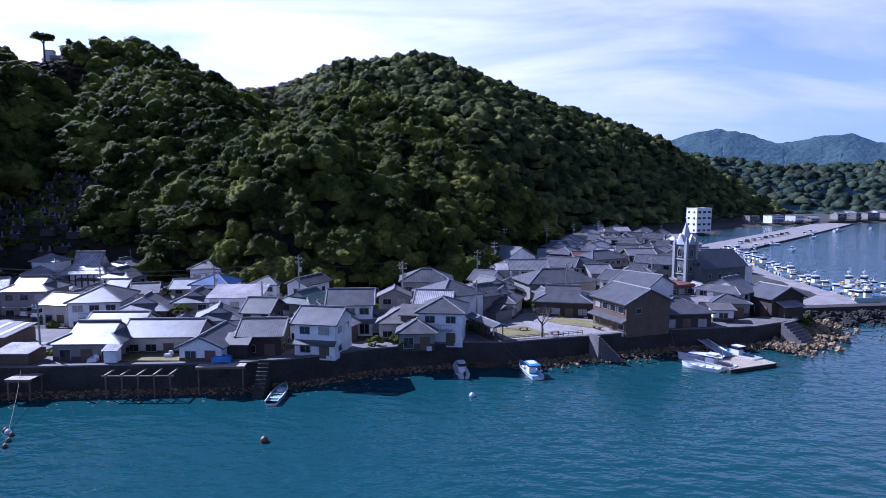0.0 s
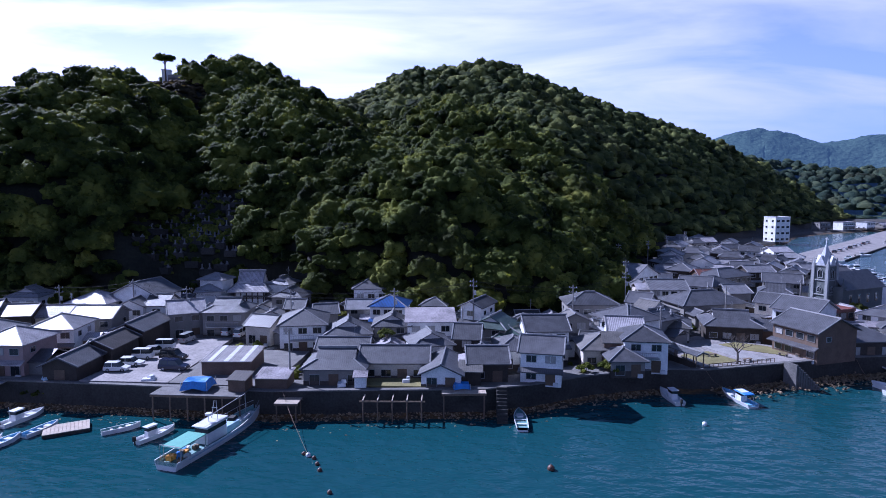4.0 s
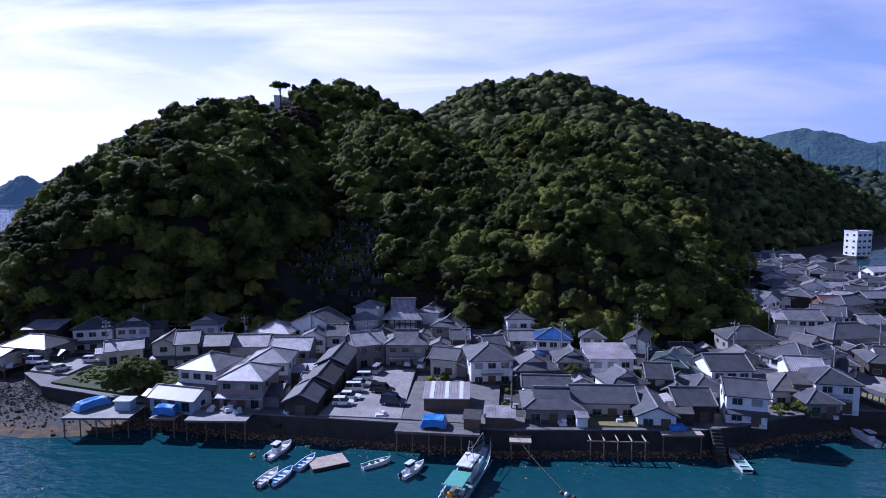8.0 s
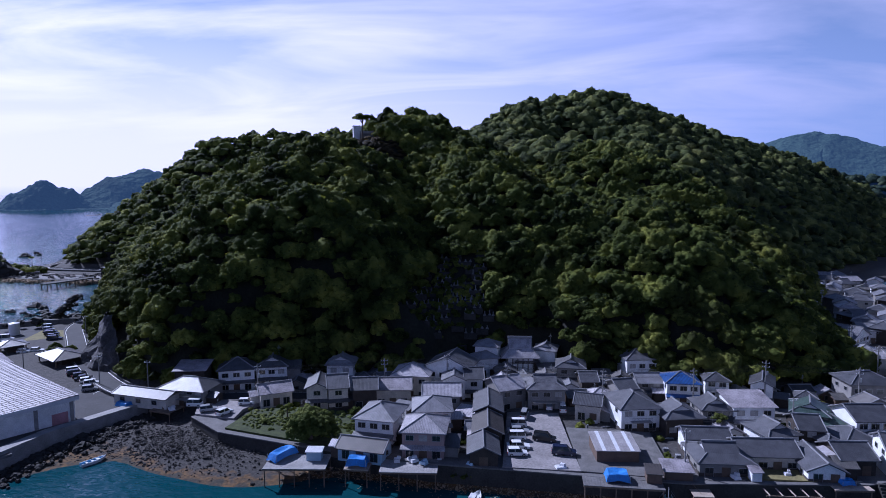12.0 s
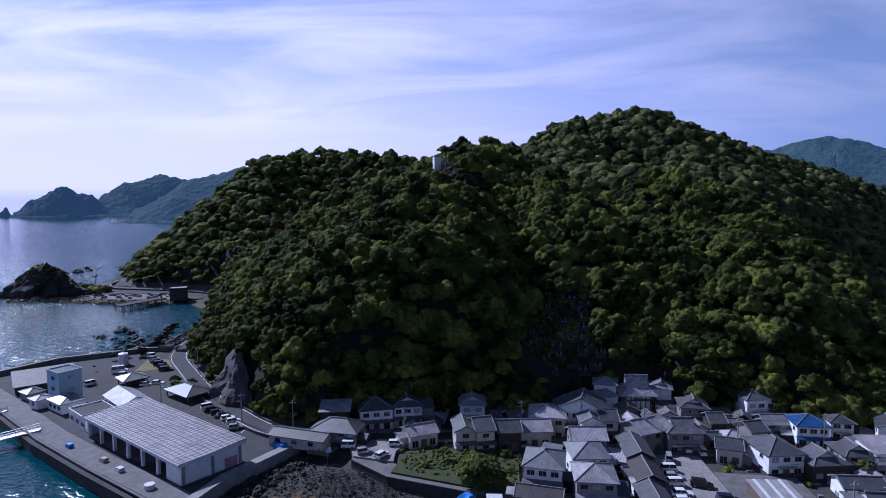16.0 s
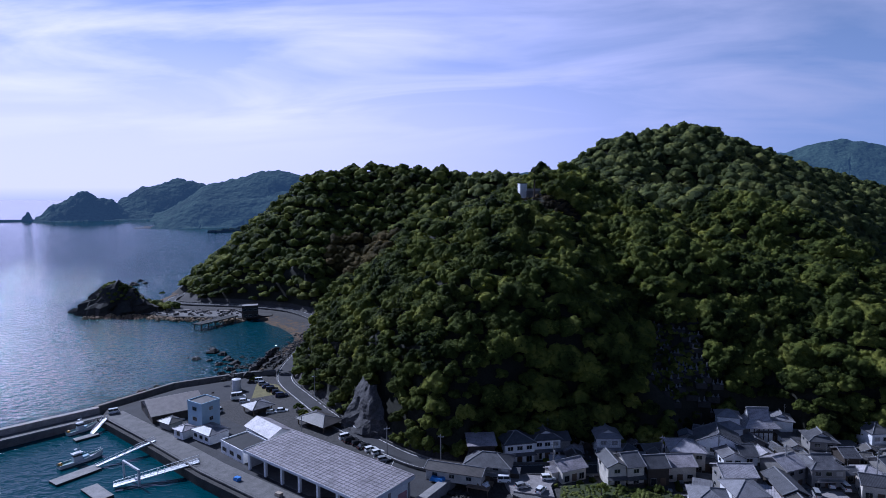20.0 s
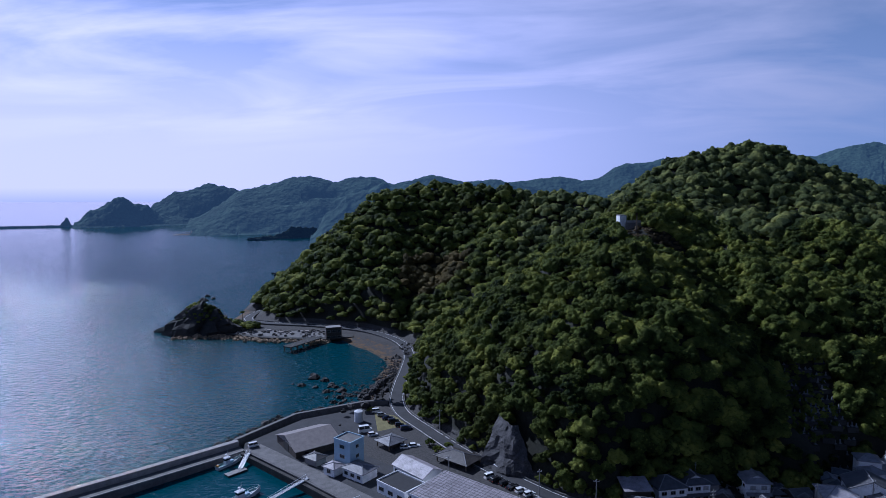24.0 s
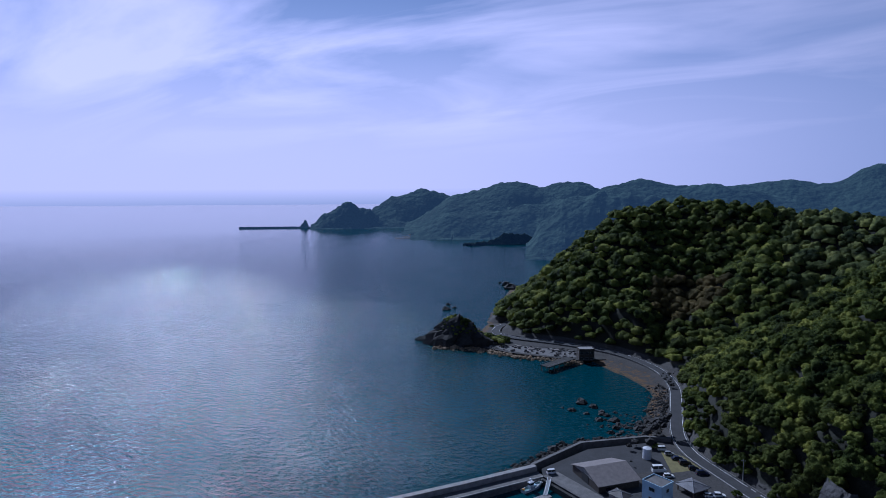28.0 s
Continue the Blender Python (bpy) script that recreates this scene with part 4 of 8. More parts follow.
tagged(part("lawn", Shape().prism([(-147.5, 96.6), (-124.5, 90), (-119, 90), (-119, 108), (-135, 111), (-146, 108)], 3.0, 4.70), GRASS), "rough green grass plot above the shore wall", "lawn", kind="structure")
for ring in ([(11, 97.8), (17.5, 100), (14.5, 107), (8.5, 104)], [(21.5, 108.3), (27.2, 104.5), (28.8, 106.8), (27.2, 111.5), (22.5, 114.5), (18.6, 112.5)]):
    tagged(part("lawn", Shape().prism(ring, 3.0, 4.52), LAWN), "dry yellow-green lawn in the seaside park", "lawn", kind="structure")
tagged(part("path", Shape().prism([(19.0, 100.2), (23.4, 101.8), (18.2, 113), (14.6, 110.6)], 3.0, 4.535), CONCRETE_LIGHT), "white paved path across the seaside park", "path", kind="structure")

# far harbour mole and jetty
mole = [(126, 282), (206, 370), (319, 498)]
m_ob = tagged(part("quay", Shape().strip(mole, 24, -3, 2.9), LOT), "long pale concrete mole across the harbour", "quay", kind="structure")
part("quay_face", Shape().strip(offset(mole, -12.3), 0.6, -3, 3.2), CONCRETE_DARK, m_ob)
jetty = [(73, 129), (96, 133), (132, 141), (190, 150)]
tagged(part("jetty", Shape().strip(jetty, 3.2, -3, 3.9), CONCRETE_DARK), "dark concrete jetty wall with armour stones", "jetty", kind="structure")
tagged(part("quay", Shape().prism([(76, 131), (93, 134), (99.5, 148), (104, 185), (113, 225), (124, 268), (127, 290), (112, 290), (104, 225), (92, 180), (86, 150)], -2, 3.0), LOT), "pale fishing quay beside moored boats", "quay", kind="structure")
tagged(part("sea_wall", Shape().strip([(318, 506), (400, 540), (560, 610)], 2, -2, 4), CONCRETE_DARK), "far shore sea wall", "sea wall", kind="structure")


# ---- stones ----
def stone_heap(name, label, spots, mat, rng):
    """Loose shore stones, one mesh."""
    s = Shape()
    for x, y, z, r in spots:
        i = len(s.v)
        ring = rng.randrange(5, 7)
        top = []
        for k, (rr, zz) in enumerate(((1.0, -0.35), (0.95, 0.25), (0.5, 0.62))):
            for j in range(ring):
                a = 6.283 * (j + 0.3 * k) / ring
                q = r * rr * rng.uniform(0.72, 1.2)
                s.v.append((x + math.cos(a) * q, y + math.sin(a) * q, z + r * zz * rng.uniform(0.75, 1.2)))
        for k in range(2):
            for j in range(ring):
                s.f.append((i + k * ring + j, i + k * ring + (j + 1) % ring, i + (k + 1) * ring + (j + 1) % ring, i + (k + 1) * ring + j))
        s.f.append(tuple(i + 2 * ring + j for j in range(ring)))
    return tagged(part(name, s, mat), label, "stones", kind="stuff")


def along(line, n, spread, out, rng, size, zf):
    spots = []
    seg = [(Vector(b) - Vector(a)).length for a, b in zip(line, line[1:])]
    for _ in range(n):
        u = rng.random() * sum(seg)
        k = 0
        while u > seg[k]:
            u -= seg[k]
            k += 1
        a, b = Vector(line[k]), Vector(line[k + 1])
        d = (b - a).normalized()
        p = a + d * u + Vector((d.y, -d.x)) * (out + abs(rng.gauss(0, spread)))
        r = size * rng.lognormvariate(0, 0.35)
        spots.append((p.x, p.y, zf(p.x, p.y), r))
    return spots


rng = random.Random(11)
stone_heap("shore_stones", "tan and brown stones at the foot of the sea wall", along(village_wall[2:10], 3600, 2.9, 0.4, rng, 0.12, lambda x, y: max(-0.1, gz(x, y) + 0.05)), ROCK_TAN, rng)
stone_heap("shore_stones", "stones below the seaside park wall", along(village_wall[10:], 2400, 2.4, 0.4, rng, 0.14, lambda x, y: 0.35 + rng.gauss(0, 0.15)), ROCK_TAN, rng)
stone_heap("armour_stones", "large grey armour stones below the jetty", along([(74, 127.5), (96, 131), (132, 139), (188, 148)], 1100, 3.0, 1.0, rng, 0.55, lambda x, y: max(0.1, 2.6 - 0.5 * abs((y - 128) - (x - 74) * 0.18)) + rng.gauss(0, 0.15)), ROCK, rng)
stone_heap("armour_stones", "grey stones round the point below the steps", along([(55, 106), (66, 112), (73, 126)], 1300, 3.2, 0.6, rng, 0.3, lambda x, y: 0.5 + rng.gauss(0, 0.2)), ROCK_TAN, rng)
beach = [(rng.gauss(-158, 14), rng.gauss(93, 6.5)) for _ in range(4200)]
stone_heap("shore_stones", "dark stones scattered over a tidal beach", [(x, y, gz(x, y) + 0.02, 0.12 * rng.lognormvariate(0, 0.5)) for x, y in beach if coast_distance(np.array([x]), np.array([y]))[0] < -0.8 and gz(x, y) > 0.1], ROCK, rng)
stone_heap("armour_stones", "dark rocks piled along the pale sea wall", along([(-186, 76), (-183, 91), (-174, 109)], 420, 2.6, 1.2, rng, 0.5, lambda x, y: max(gz(x, y), 0) + 0.2), ROCK, rng)
stone_heap("armour_stones", "dark armour stones along the seaward storm wall", along([(-257, 201), (-267, 198.5), (-292, 180), (-304, 150), (-310, 139)], 900, 2.6, 0.8, rng, 0.75, lambda x, y: max(0.3, 4.9 + 0.95 * float(coast_distance(np.array([x]), np.array([y]))[0])) + rng.gauss(0, 0.25)), ROCK, rng)
bay = [(rng.gauss(-276, 9), rng.gauss(214, 9)) for _ in range(240)] + [(rng.gauss(-266, 5), rng.gauss(245, 22)) for _ in range(700)]
stone_heap("shore_rocks", "dark rocks scattered in a shallow bay", [(x, y, max(gz(x, y), -0.3), (0.75 if y < 228 else 0.35) * rng.lognormvariate(0, 0.55)) for x, y in bay if x < -261.5], ROCK, rng)
stone_heap("shore_rocks", "large dark rocks standing in the bay", [(-303, 235, -0.2, 3.4), (-305, 222, -0.3, 2.4), (-296, 231, -0.3, 2.6), (-291, 226, -0.3, 2.2), (-288, 222, -0.2, 2.0), (-283, 218, -0.2, 2.2), (-310, 224, -0.4, 1.3), (-285, 228, -0.2, 1.4)], ROCK, rng)
stone_heap("shore_rocks", "brown algae-covered rocks below a landing terrace", along([(-318, 308), (-345, 307), (-368, 307.5), (-394, 314), (-420, 306)][::-1], 500, 3.5, 0.2, rng, 0.9, lambda x, y: rng.uniform(-0.2, 0.7)), ROCK_TAN, rng)
stone_heap("sea_stacks", "dark rock stacks off the headland", [(-470, 430, -0.5, 5.0), (-478, 452, -0.5, 3.2), (-466, 440, -0.5, 2.6), (-455, 565, -0.5, 9), (-468, 588, -0.5, 7), (-480, 600, -0.5, 3)], ROCK, rng)


def cliff_face():
    """The bare rock slope where the road cuts the spur."""
    s = Shape()
    n, m = 14, 16
    for i in range(n + 1):
        for j in range(m + 1):
            u, v = i / n, j / m
            x = -213 + 18 * u
            y = 140.5 - 9 * u + v * 6
            wide = 1 - 0.62 * v
            x = -204 + (x + 204) * wide
            z = 4.3 + 15.5 * v
            d = noise.fractal(Vector((x, y, z)) * 0.22, 1.0, 2.0, 4) * 1.5
            s.v.append((x - d * 0.4, y - 1.2 - d + 4.5 * (abs(u - 0.5) * 1.5) ** 2, z))
    s.f = [(i * (m + 1) + j, (i + 1) * (m + 1) + j, (i + 1) * (m + 1) + j + 1, i * (m + 1) + j + 1) for i in range(n) for j in range(m)]
    return tagged(part("cliff", s, CLIFF), "bare grey rock cut face above the road", "cliff", kind="structure")


cliff_face()


def islet_rock():
    """The wooded rock at the tip of the bay, with a rough dark shore."""
    s = Shape()
    n, m = 36, 12
    for j in range(m + 1):
        v = j / m
        for i in range(n):
            a = 6.2832 * i / n
            r = (1 - v ** 1.6) ** 0.78
            x = -413 + math.cos(a) * 23 * r
            y = 320 + math.sin(a) * 14 * r
            q = Vector((x, y, v * 9)) * 0.16
            d = 1 + 0.45 * noise.fractal(q, 1.0, 2.0, 4)
            s.v.append((-413 + (x + 413) * d + 5 * v, 320 + (y - 320) * d, -1 + v * 22 * (1 + 0.25 * noise.noise(q * 1.4)) + noise.noise(q * 3.5) * 1.8))
    s.f = [(j * n + i, j * n + (i + 1) % n, (j + 1) * n + (i + 1) % n, (j + 1) * n + i) for j in range(m) for i in range(n)]
    return tagged(part("rock_islet", s, ROCK), "dark craggy rock islet topped with scrub", "rock")


islet_rock()


# ---- houses ----
ROOFS = {}


def roof_material(name, color, rough=0.5):
    m = material(name, color, rough, vary=0.5, scale=0.7, bump=0.3, bump_scale=5, per="object", spec=0.6)
    return m


ROOFS["t"] = roof_material("dark_grey_roof_tile", (0.072, 0.072, 0.08), 0.46)
ROOFS["l"] = roof_material("silver_grey_roof_tile", (0.16, 0.157, 0.168), 0.44)
ROOFS["w"] = roof_material("pale_grey_roof_tile", (0.33, 0.31, 0.325), 0.42)
ROOFS["m"] = METAL_ROOF
ROOFS["b"] = roof_material("blue_glazed_roof_tile", (0.03, 0.075, 0.22), 0.3)
ROOFS["n"] = roof_material("green_grey_roof_tile", (0.055, 0.085, 0.075), 0.4)
ROOFS["r"] = roof_material("rusted_red_roof", (0.13, 0.045, 0.035), 0.7)
ROOFS["o"] = roof_material("old_mottled_roof_tile", (0.10, 0.094, 0.09), 0.6)
ROOFS["k"] = roof_material("brown_slate_roof", (0.05, 0.043, 0.04), 0.5)
ROOF_WORDS = {"t": "dark grey tiled", "l": "silver grey tiled", "w": "pale grey tiled", "m": "pale metal", "b": "blue glazed tile", "n": "green-grey tiled", "r": "rusty red", "o": "old mottled tile", "k": "brown slate"}
WALLS = {
    "w": material("white_plaster", (0.74, 0.74, 0.74), 0.8, vary=0.22, scale=0.6),
    "c": material("cream_plaster", (0.52, 0.48, 0.42), 0.85, vary=0.3, scale=0.6),
    "g": material("grey_mortar_wall", (0.22, 0.21, 0.20), 0.85, vary=0.22, scale=0.6),
    "d": material("dark_timber_wall", (0.045, 0.036, 0.030), 0.85, vary=0.4, scale=1.0),
    "b": material("brown_board_wall", (0.12, 0.082, 0.06), 0.8, vary=0.3, scale=0.9),
    "p": material("dusky_pink_wall", (0.30, 0.22, 0.21), 0.8, vary=0.2, scale=0.6),
    "u": BLUE_PALE,
}
WALL_WORDS = {"w": "white plaster", "c": "cream plaster", "g": "grey mortar", "d": "dark timber", "b": "brown boarded", "p": "dusky pink", "u": "pale blue"}
RIDGE = material("pale_ridge_tile", (0.2, 0.2, 0.21), 0.55, vary=0.25, scale=1.0)
BOARD = material("dark_wall_boards", (0.060, 0.050, 0.045), 0.85, vary=0.35, scale=1.5)
DOOR = material("brown_door", (0.11, 0.075, 0.05), 0.6, vary=0.3, scale=1.5)
TRIM = material("pale_gable_trim", (0.5, 0.5, 0.5), 0.7, vary=0.15)
CURTAIN = material("pale_curtain_behind_glass", (0.34, 0.33, 0.32), 0.35, vary=0.3, scale=1.5)
MESHES = {}


def roof_face(s, p0, p1, t1, t0, thick=0.16, ribs=0.31):
    """One roof plane from the eave p0-p1 up to the top edge t0-t1 (may be a point), with raised tile rows down the slope."""
    p0, p1, t0, t1 = Vector(p0), Vector(p1), Vector(t0), Vector(t1)
    pts = [p0, p1, t1] + ([t0] if (t1 - t0).length > 0.02 else [])
    n = (p1 - p0).cross((t0 + t1) / 2 - (p0 + p1) / 2).normalized()
    i = len(s.v)
    k = len(pts)
    s.v += [tuple(p) for p in pts] + [tuple(p - Vector((0, 0, thick))) for p in pts]
    s.f.append(tuple(range(i, i + k)))
    s.f.append(tuple(range(i + 2 * k - 1, i + k - 1, -1)))
    s.f += [(i + k + a, i + k + (a + 1) % k, i + (a + 1) % k, i + a) for a in range(k)]
    if not ribs:
        return
    if not hasattr(s, "rows"):
        s.rows = Shape()
    s = s.rows
    L = (p1 - p0).length
    e = (p1 - p0) / L
    up = n.cross(e)
    u0, u1, V = (t0 - p0).dot(e), (t1 - p0).dot(e), (t0 - p0).dot(up)
    m = int(L / ribs)
    for j in range(m):
        u = (j + 0.5) * L / m
        v = V
        if u < u0:
            v = V * u / max(u0, 1e-3)
        elif u > u1:
            v = V * (L - u) / max(L - u1, 1e-3)
        if v < 0.25:
            continue
        a, b = p0 + e * (u - 0.07), p0 + e * (u + 0.07)
        c = p0 + e * u + n * 0.009
        d = up * v
        i = len(s.v)
        s.v += [tuple(q) for q in (a, c, b, a + d, c + d, b + d)]
        s.f += [(i, i + 1, i + 4, i + 3), (i + 1, i + 2, i + 5, i + 4), (i, i + 2, i + 1)]


def bar(s, a, b, w=0.3, h=0.2):
    """A ridge cap between two points."""
    a, b = Vector(a), Vector(b)
    d = (b - a).normalized()
    side = Vector((-d.y, d.x, 0))
    side = side.normalized() * w / 2 if side.length > 1e-4 else Vector((w / 2, 0, 0))
    up = Vector((0, 0, h))
    i = len(s.v)
    s.v += [tuple(q) for q in (a - side, a + side, a + side * 0.6 + up, a - side * 0.6 + up, b - side, b + side, b + side * 0.6 + up, b - side * 0.6 + up)]
    for q in ((0, 3, 2, 1), (4, 5, 6, 7), (0, 1, 5, 4), (1, 2, 6, 5), (2, 3, 7, 6), (3, 0, 4, 7)):
        s.f.append(tuple(i + k for k in q))


def roof_part(name, s, mat, parent):
    """A roof mesh with its raised tile rows as a child."""
    bm = bmesh.new()
    vs = [bm.verts.new(v) for v in s.v]
    for f in s.f:
        bm.faces.new([vs[k] for k in f])
    bmesh.ops.remove_doubles(bm, verts=bm.verts, dist=0.02)
    me = bpy.data.meshes.new(name)
    bm.to_mesh(me)
    bm.free()
    me.materials.append(mat)
    ro = new(name, me)
    ro.parent = parent
    if hasattr(s, "rows"):
        tagged(part("tiling", s.rows, mat, ro), kind="stuff")
    return ro


def roof_on(parent, kind, w, d, z, mat, pitch=0.46, over=0.55, ribs=0.31):
    """Roof parts over a w x d body whose walls end at z; returns the ridge height and gable triangles."""
    s, r, gables = Shape(), Shape(), []
    x, y = w / 2 + over, d / 2 + over
    ze = z - over * pitch * 0.4
    if kind == "g":
        zr = ze + y * pitch
        roof_face(s, (-x, -y, ze), (x, -y, ze), (x, 0, zr), (-x, 0, zr), ribs=ribs)
        roof_face(s, (x, y, ze), (-x, y, ze), (-x, 0, zr), (x, 0, zr), ribs=ribs)
        bar(r, (-x, 0, zr), (x, 0, zr))
        for sx in (-x + 0.12, x - 0.12):
            for sy in (-y, y):
                bar(r, (sx, sy, ze + 0.02), (sx, 0, zr + 0.02), 0.24, 0.10)
        gables = [[(sx * w / 2, -d / 2), (sx * w / 2, d / 2)] for sx in (-1, 1)]
        top = zr
        ridge_at = d / 2
    elif kind == "G":
        zr = ze + x * pitch
        roof_face(s, (-x, y, ze), (-x, -y, ze), (0, -y, zr), (0, y, zr), ribs=ribs)
        roof_face(s, (x, -y, ze), (x, y, ze), (0, y, zr), (0, -y, zr), ribs=ribs)
        bar(r, (0, -y, zr), (0, y, zr))
        for sy in (-y + 0.12, y - 0.12):
            for sx in (-x, x):
                bar(r, (sx, sy, ze + 0.02), (0, sy, zr + 0.02), 0.24, 0.10)
        gables = [[(-w / 2, sy * d / 2), (w / 2, sy * d / 2)] for sy in (-1, 1)]
        top = zr
    elif kind == "h":
        h = min(x, y)
        zr = ze + h * pitch
        if x >= y:
            a, b = Vector((-(x - h), 0, zr)), Vector((x - h + 0.01, 0, zr))
        else:
            a, b = Vector((0, -(y - h), zr)), Vector((0, y - h + 0.01, zr))
        c = [Vector(q) for q in ((-x, -y, ze), (x, -y, ze), (x, y, ze), (-x, y, ze))]
        if x >= y:
            roof_face(s, c[0], c[1], b, a, ribs=ribs), roof_face(s, c[2], c[3], a, b, ribs=ribs)
            roof_face(s, c[1], c[2], b, b, ribs=ribs), roof_face(s, c[3], c[0], a, a, ribs=ribs)
            for p, q in ((c[0], a), (c[3], a), (c[1], b), (c[2], b)):
                bar(r, p, q, 0.24, 0.14)
        else:
            roof_face(s, c[1], c[2], b, a, ribs=ribs), roof_face(s, c[3], c[0], a, b, ribs=ribs)
            roof_face(s, c[0], c[1], a, a, ribs=ribs), roof_face(s, c[2], c[3], b, b, ribs=ribs)
            for p, q in ((c[0], a), (c[1], a), (c[2], b), (c[3], b)):
                bar(r, p, q, 0.24, 0.14)
        if (b - a).length > 0.3:
            bar(r, a, b, 0.32, 0.24)
        top = zr
    elif kind == "i":
        # hip skirt with a gabled upper roof
        k = 0.5
        ix, iy = x - min(x, y) * k, y - min(x, y) * k
        zm = ze + min(x, y) * k * pitch
        c = [Vector(q) for q in ((-x, -y, ze), (x, -y, ze), (x, y, ze), (-x, y, ze))]
        m = [Vector(q) for q in ((-ix, -iy, zm), (ix, -iy, zm), (ix, iy, zm), (-ix, iy, zm))]
        for a in range(4):
            roof_face(s, c[a], c[(a + 1) % 4], m[(a + 1) % 4], m[a], ribs=ribs)
            bar(r, c[a], m[a], 0.24, 0.14)
        if ix >= iy:
            zr = zm + iy * pitch * 1.15
            e = ix + 0.25
            roof_face(s, (-e, -iy, zm + 0.02), (e, -iy, zm + 0.02), (e, 0, zr), (-e, 0, zr), ribs=ribs)
            roof_face(s, (e, iy, zm + 0.02), (-e, iy, zm + 0.02), (-e, 0, zr), (e, 0, zr), ribs=ribs)
            bar(r, (-e, 0, zr), (e, 0, zr), 0.34, 0.28)
            tri = [((sx * ix, -iy, zm), (sx * ix, iy, zm), (sx * ix, 0, zr - 0.1)) for sx in (-1, 1)]
        else:
            zr = zm + ix * pitch * 1.15
            e = iy + 0.25
            roof_face(s, (-ix, e, zm + 0.02), (-ix, -e, zm + 0.02), (0, -e, zr), (0, e, zr), ribs=ribs)
            roof_face(s, (ix, -e, zm + 0.02), (ix, e, zm + 0.02), (0, e, zr), (0, -e, zr), ribs=ribs)
            bar(r, (0, -e, zr), (0, e, zr), 0.34, 0.28)
            tri = [((-ix, sy * iy, zm), (ix, sy * iy, zm), (0, sy * iy, zr - 0.1)) for sy in (-1, 1)]
        g = Shape()
        for t in tri:
            g.face(*t)
            part("gable_panel", g, TRIM, parent)
            g = Shape()
        top = zr
    elif kind == "s":
        zr = ze + 2 * y * 0.16
        roof_face(s, (-x, -y, ze + 0.1), (x, -y, ze + 0.1), (x, y, zr), (-x, y, zr), thick=0.12, ribs=0.6)
        top = zr
    else:
        s.box(0, 0, z - 0.05, w + 0.3, d + 0.3, 0.22)
        for sx, sy, lx, ly in ((0, -d / 2, w + 0.3, 0.2), (0, d / 2, w + 0.3, 0.2), (-w / 2, 0, 0.2, d), (w / 2, 0, 0.2, d)):
            s.box(sx, sy, z + 0.17, lx, ly, 0.35)
        top = z + 0.5
    ro = roof_part("roof", s, mat, parent)
    if r.v:
        part("ridge_tiles", r, RIDGE, ro)
    return ze, top, gables


def shared(key, make, mat):
    if key not in MESHES:
        s = make()
        me = bpy.data.meshes.new(key[0])
        me.from_pydata(s.v, [], s.f)
        me.materials.append(mat)
        MESHES[key] = me
    return MESHES[key]


def window(parent, x, y, z, turn, w, h, lit):
    """A sliding window: frame with a middle bar, sill, dark panes; turn: the way its outside faces (0 is -y)."""
    def frame_shape():
        s = Shape()
        o, i = (w / 2, 0.0, h), (w / 2 - 0.075, 0.075, h - 0.075)
        for yy in (-0.09, 0.0):
            for hw, z0, z1 in (o, i):
                s.v += [(-hw, yy, z0), (hw, yy, z0), (hw, yy, z1), (-hw, yy, z1)]
        for k in range(4):
            j = (k + 1) % 4
            s.f += [(k, j, 4 + j, 4 + k), (8 + j, 8 + k, 12 + k, 12 + j), (k, 8 + k, 8 + j, j), (4 + j, 12 + j, 12 + k, 4 + k)]
        return s
    win = new("window", shared(("window", w, h), frame_shape, ALU))
    win.parent = parent
    win.matrix_basis = pose(x, y, z, 0, 0, turn)
    for sx in (-1, 1):
        me = shared(("pane", w, h, lit), lambda: Shape().box(0, -0.012, 0.06, w / 2 - 0.05, 0.024, h - 0.12), CURTAIN if lit else GLASS)
        p = new("pane", me)
        p.parent = win
        p.matrix_basis = pose(sx * w / 4, -0.006 - 0.012 * (sx > 0), 0.005)
    return win


COUNT = 0
PLOTS = []


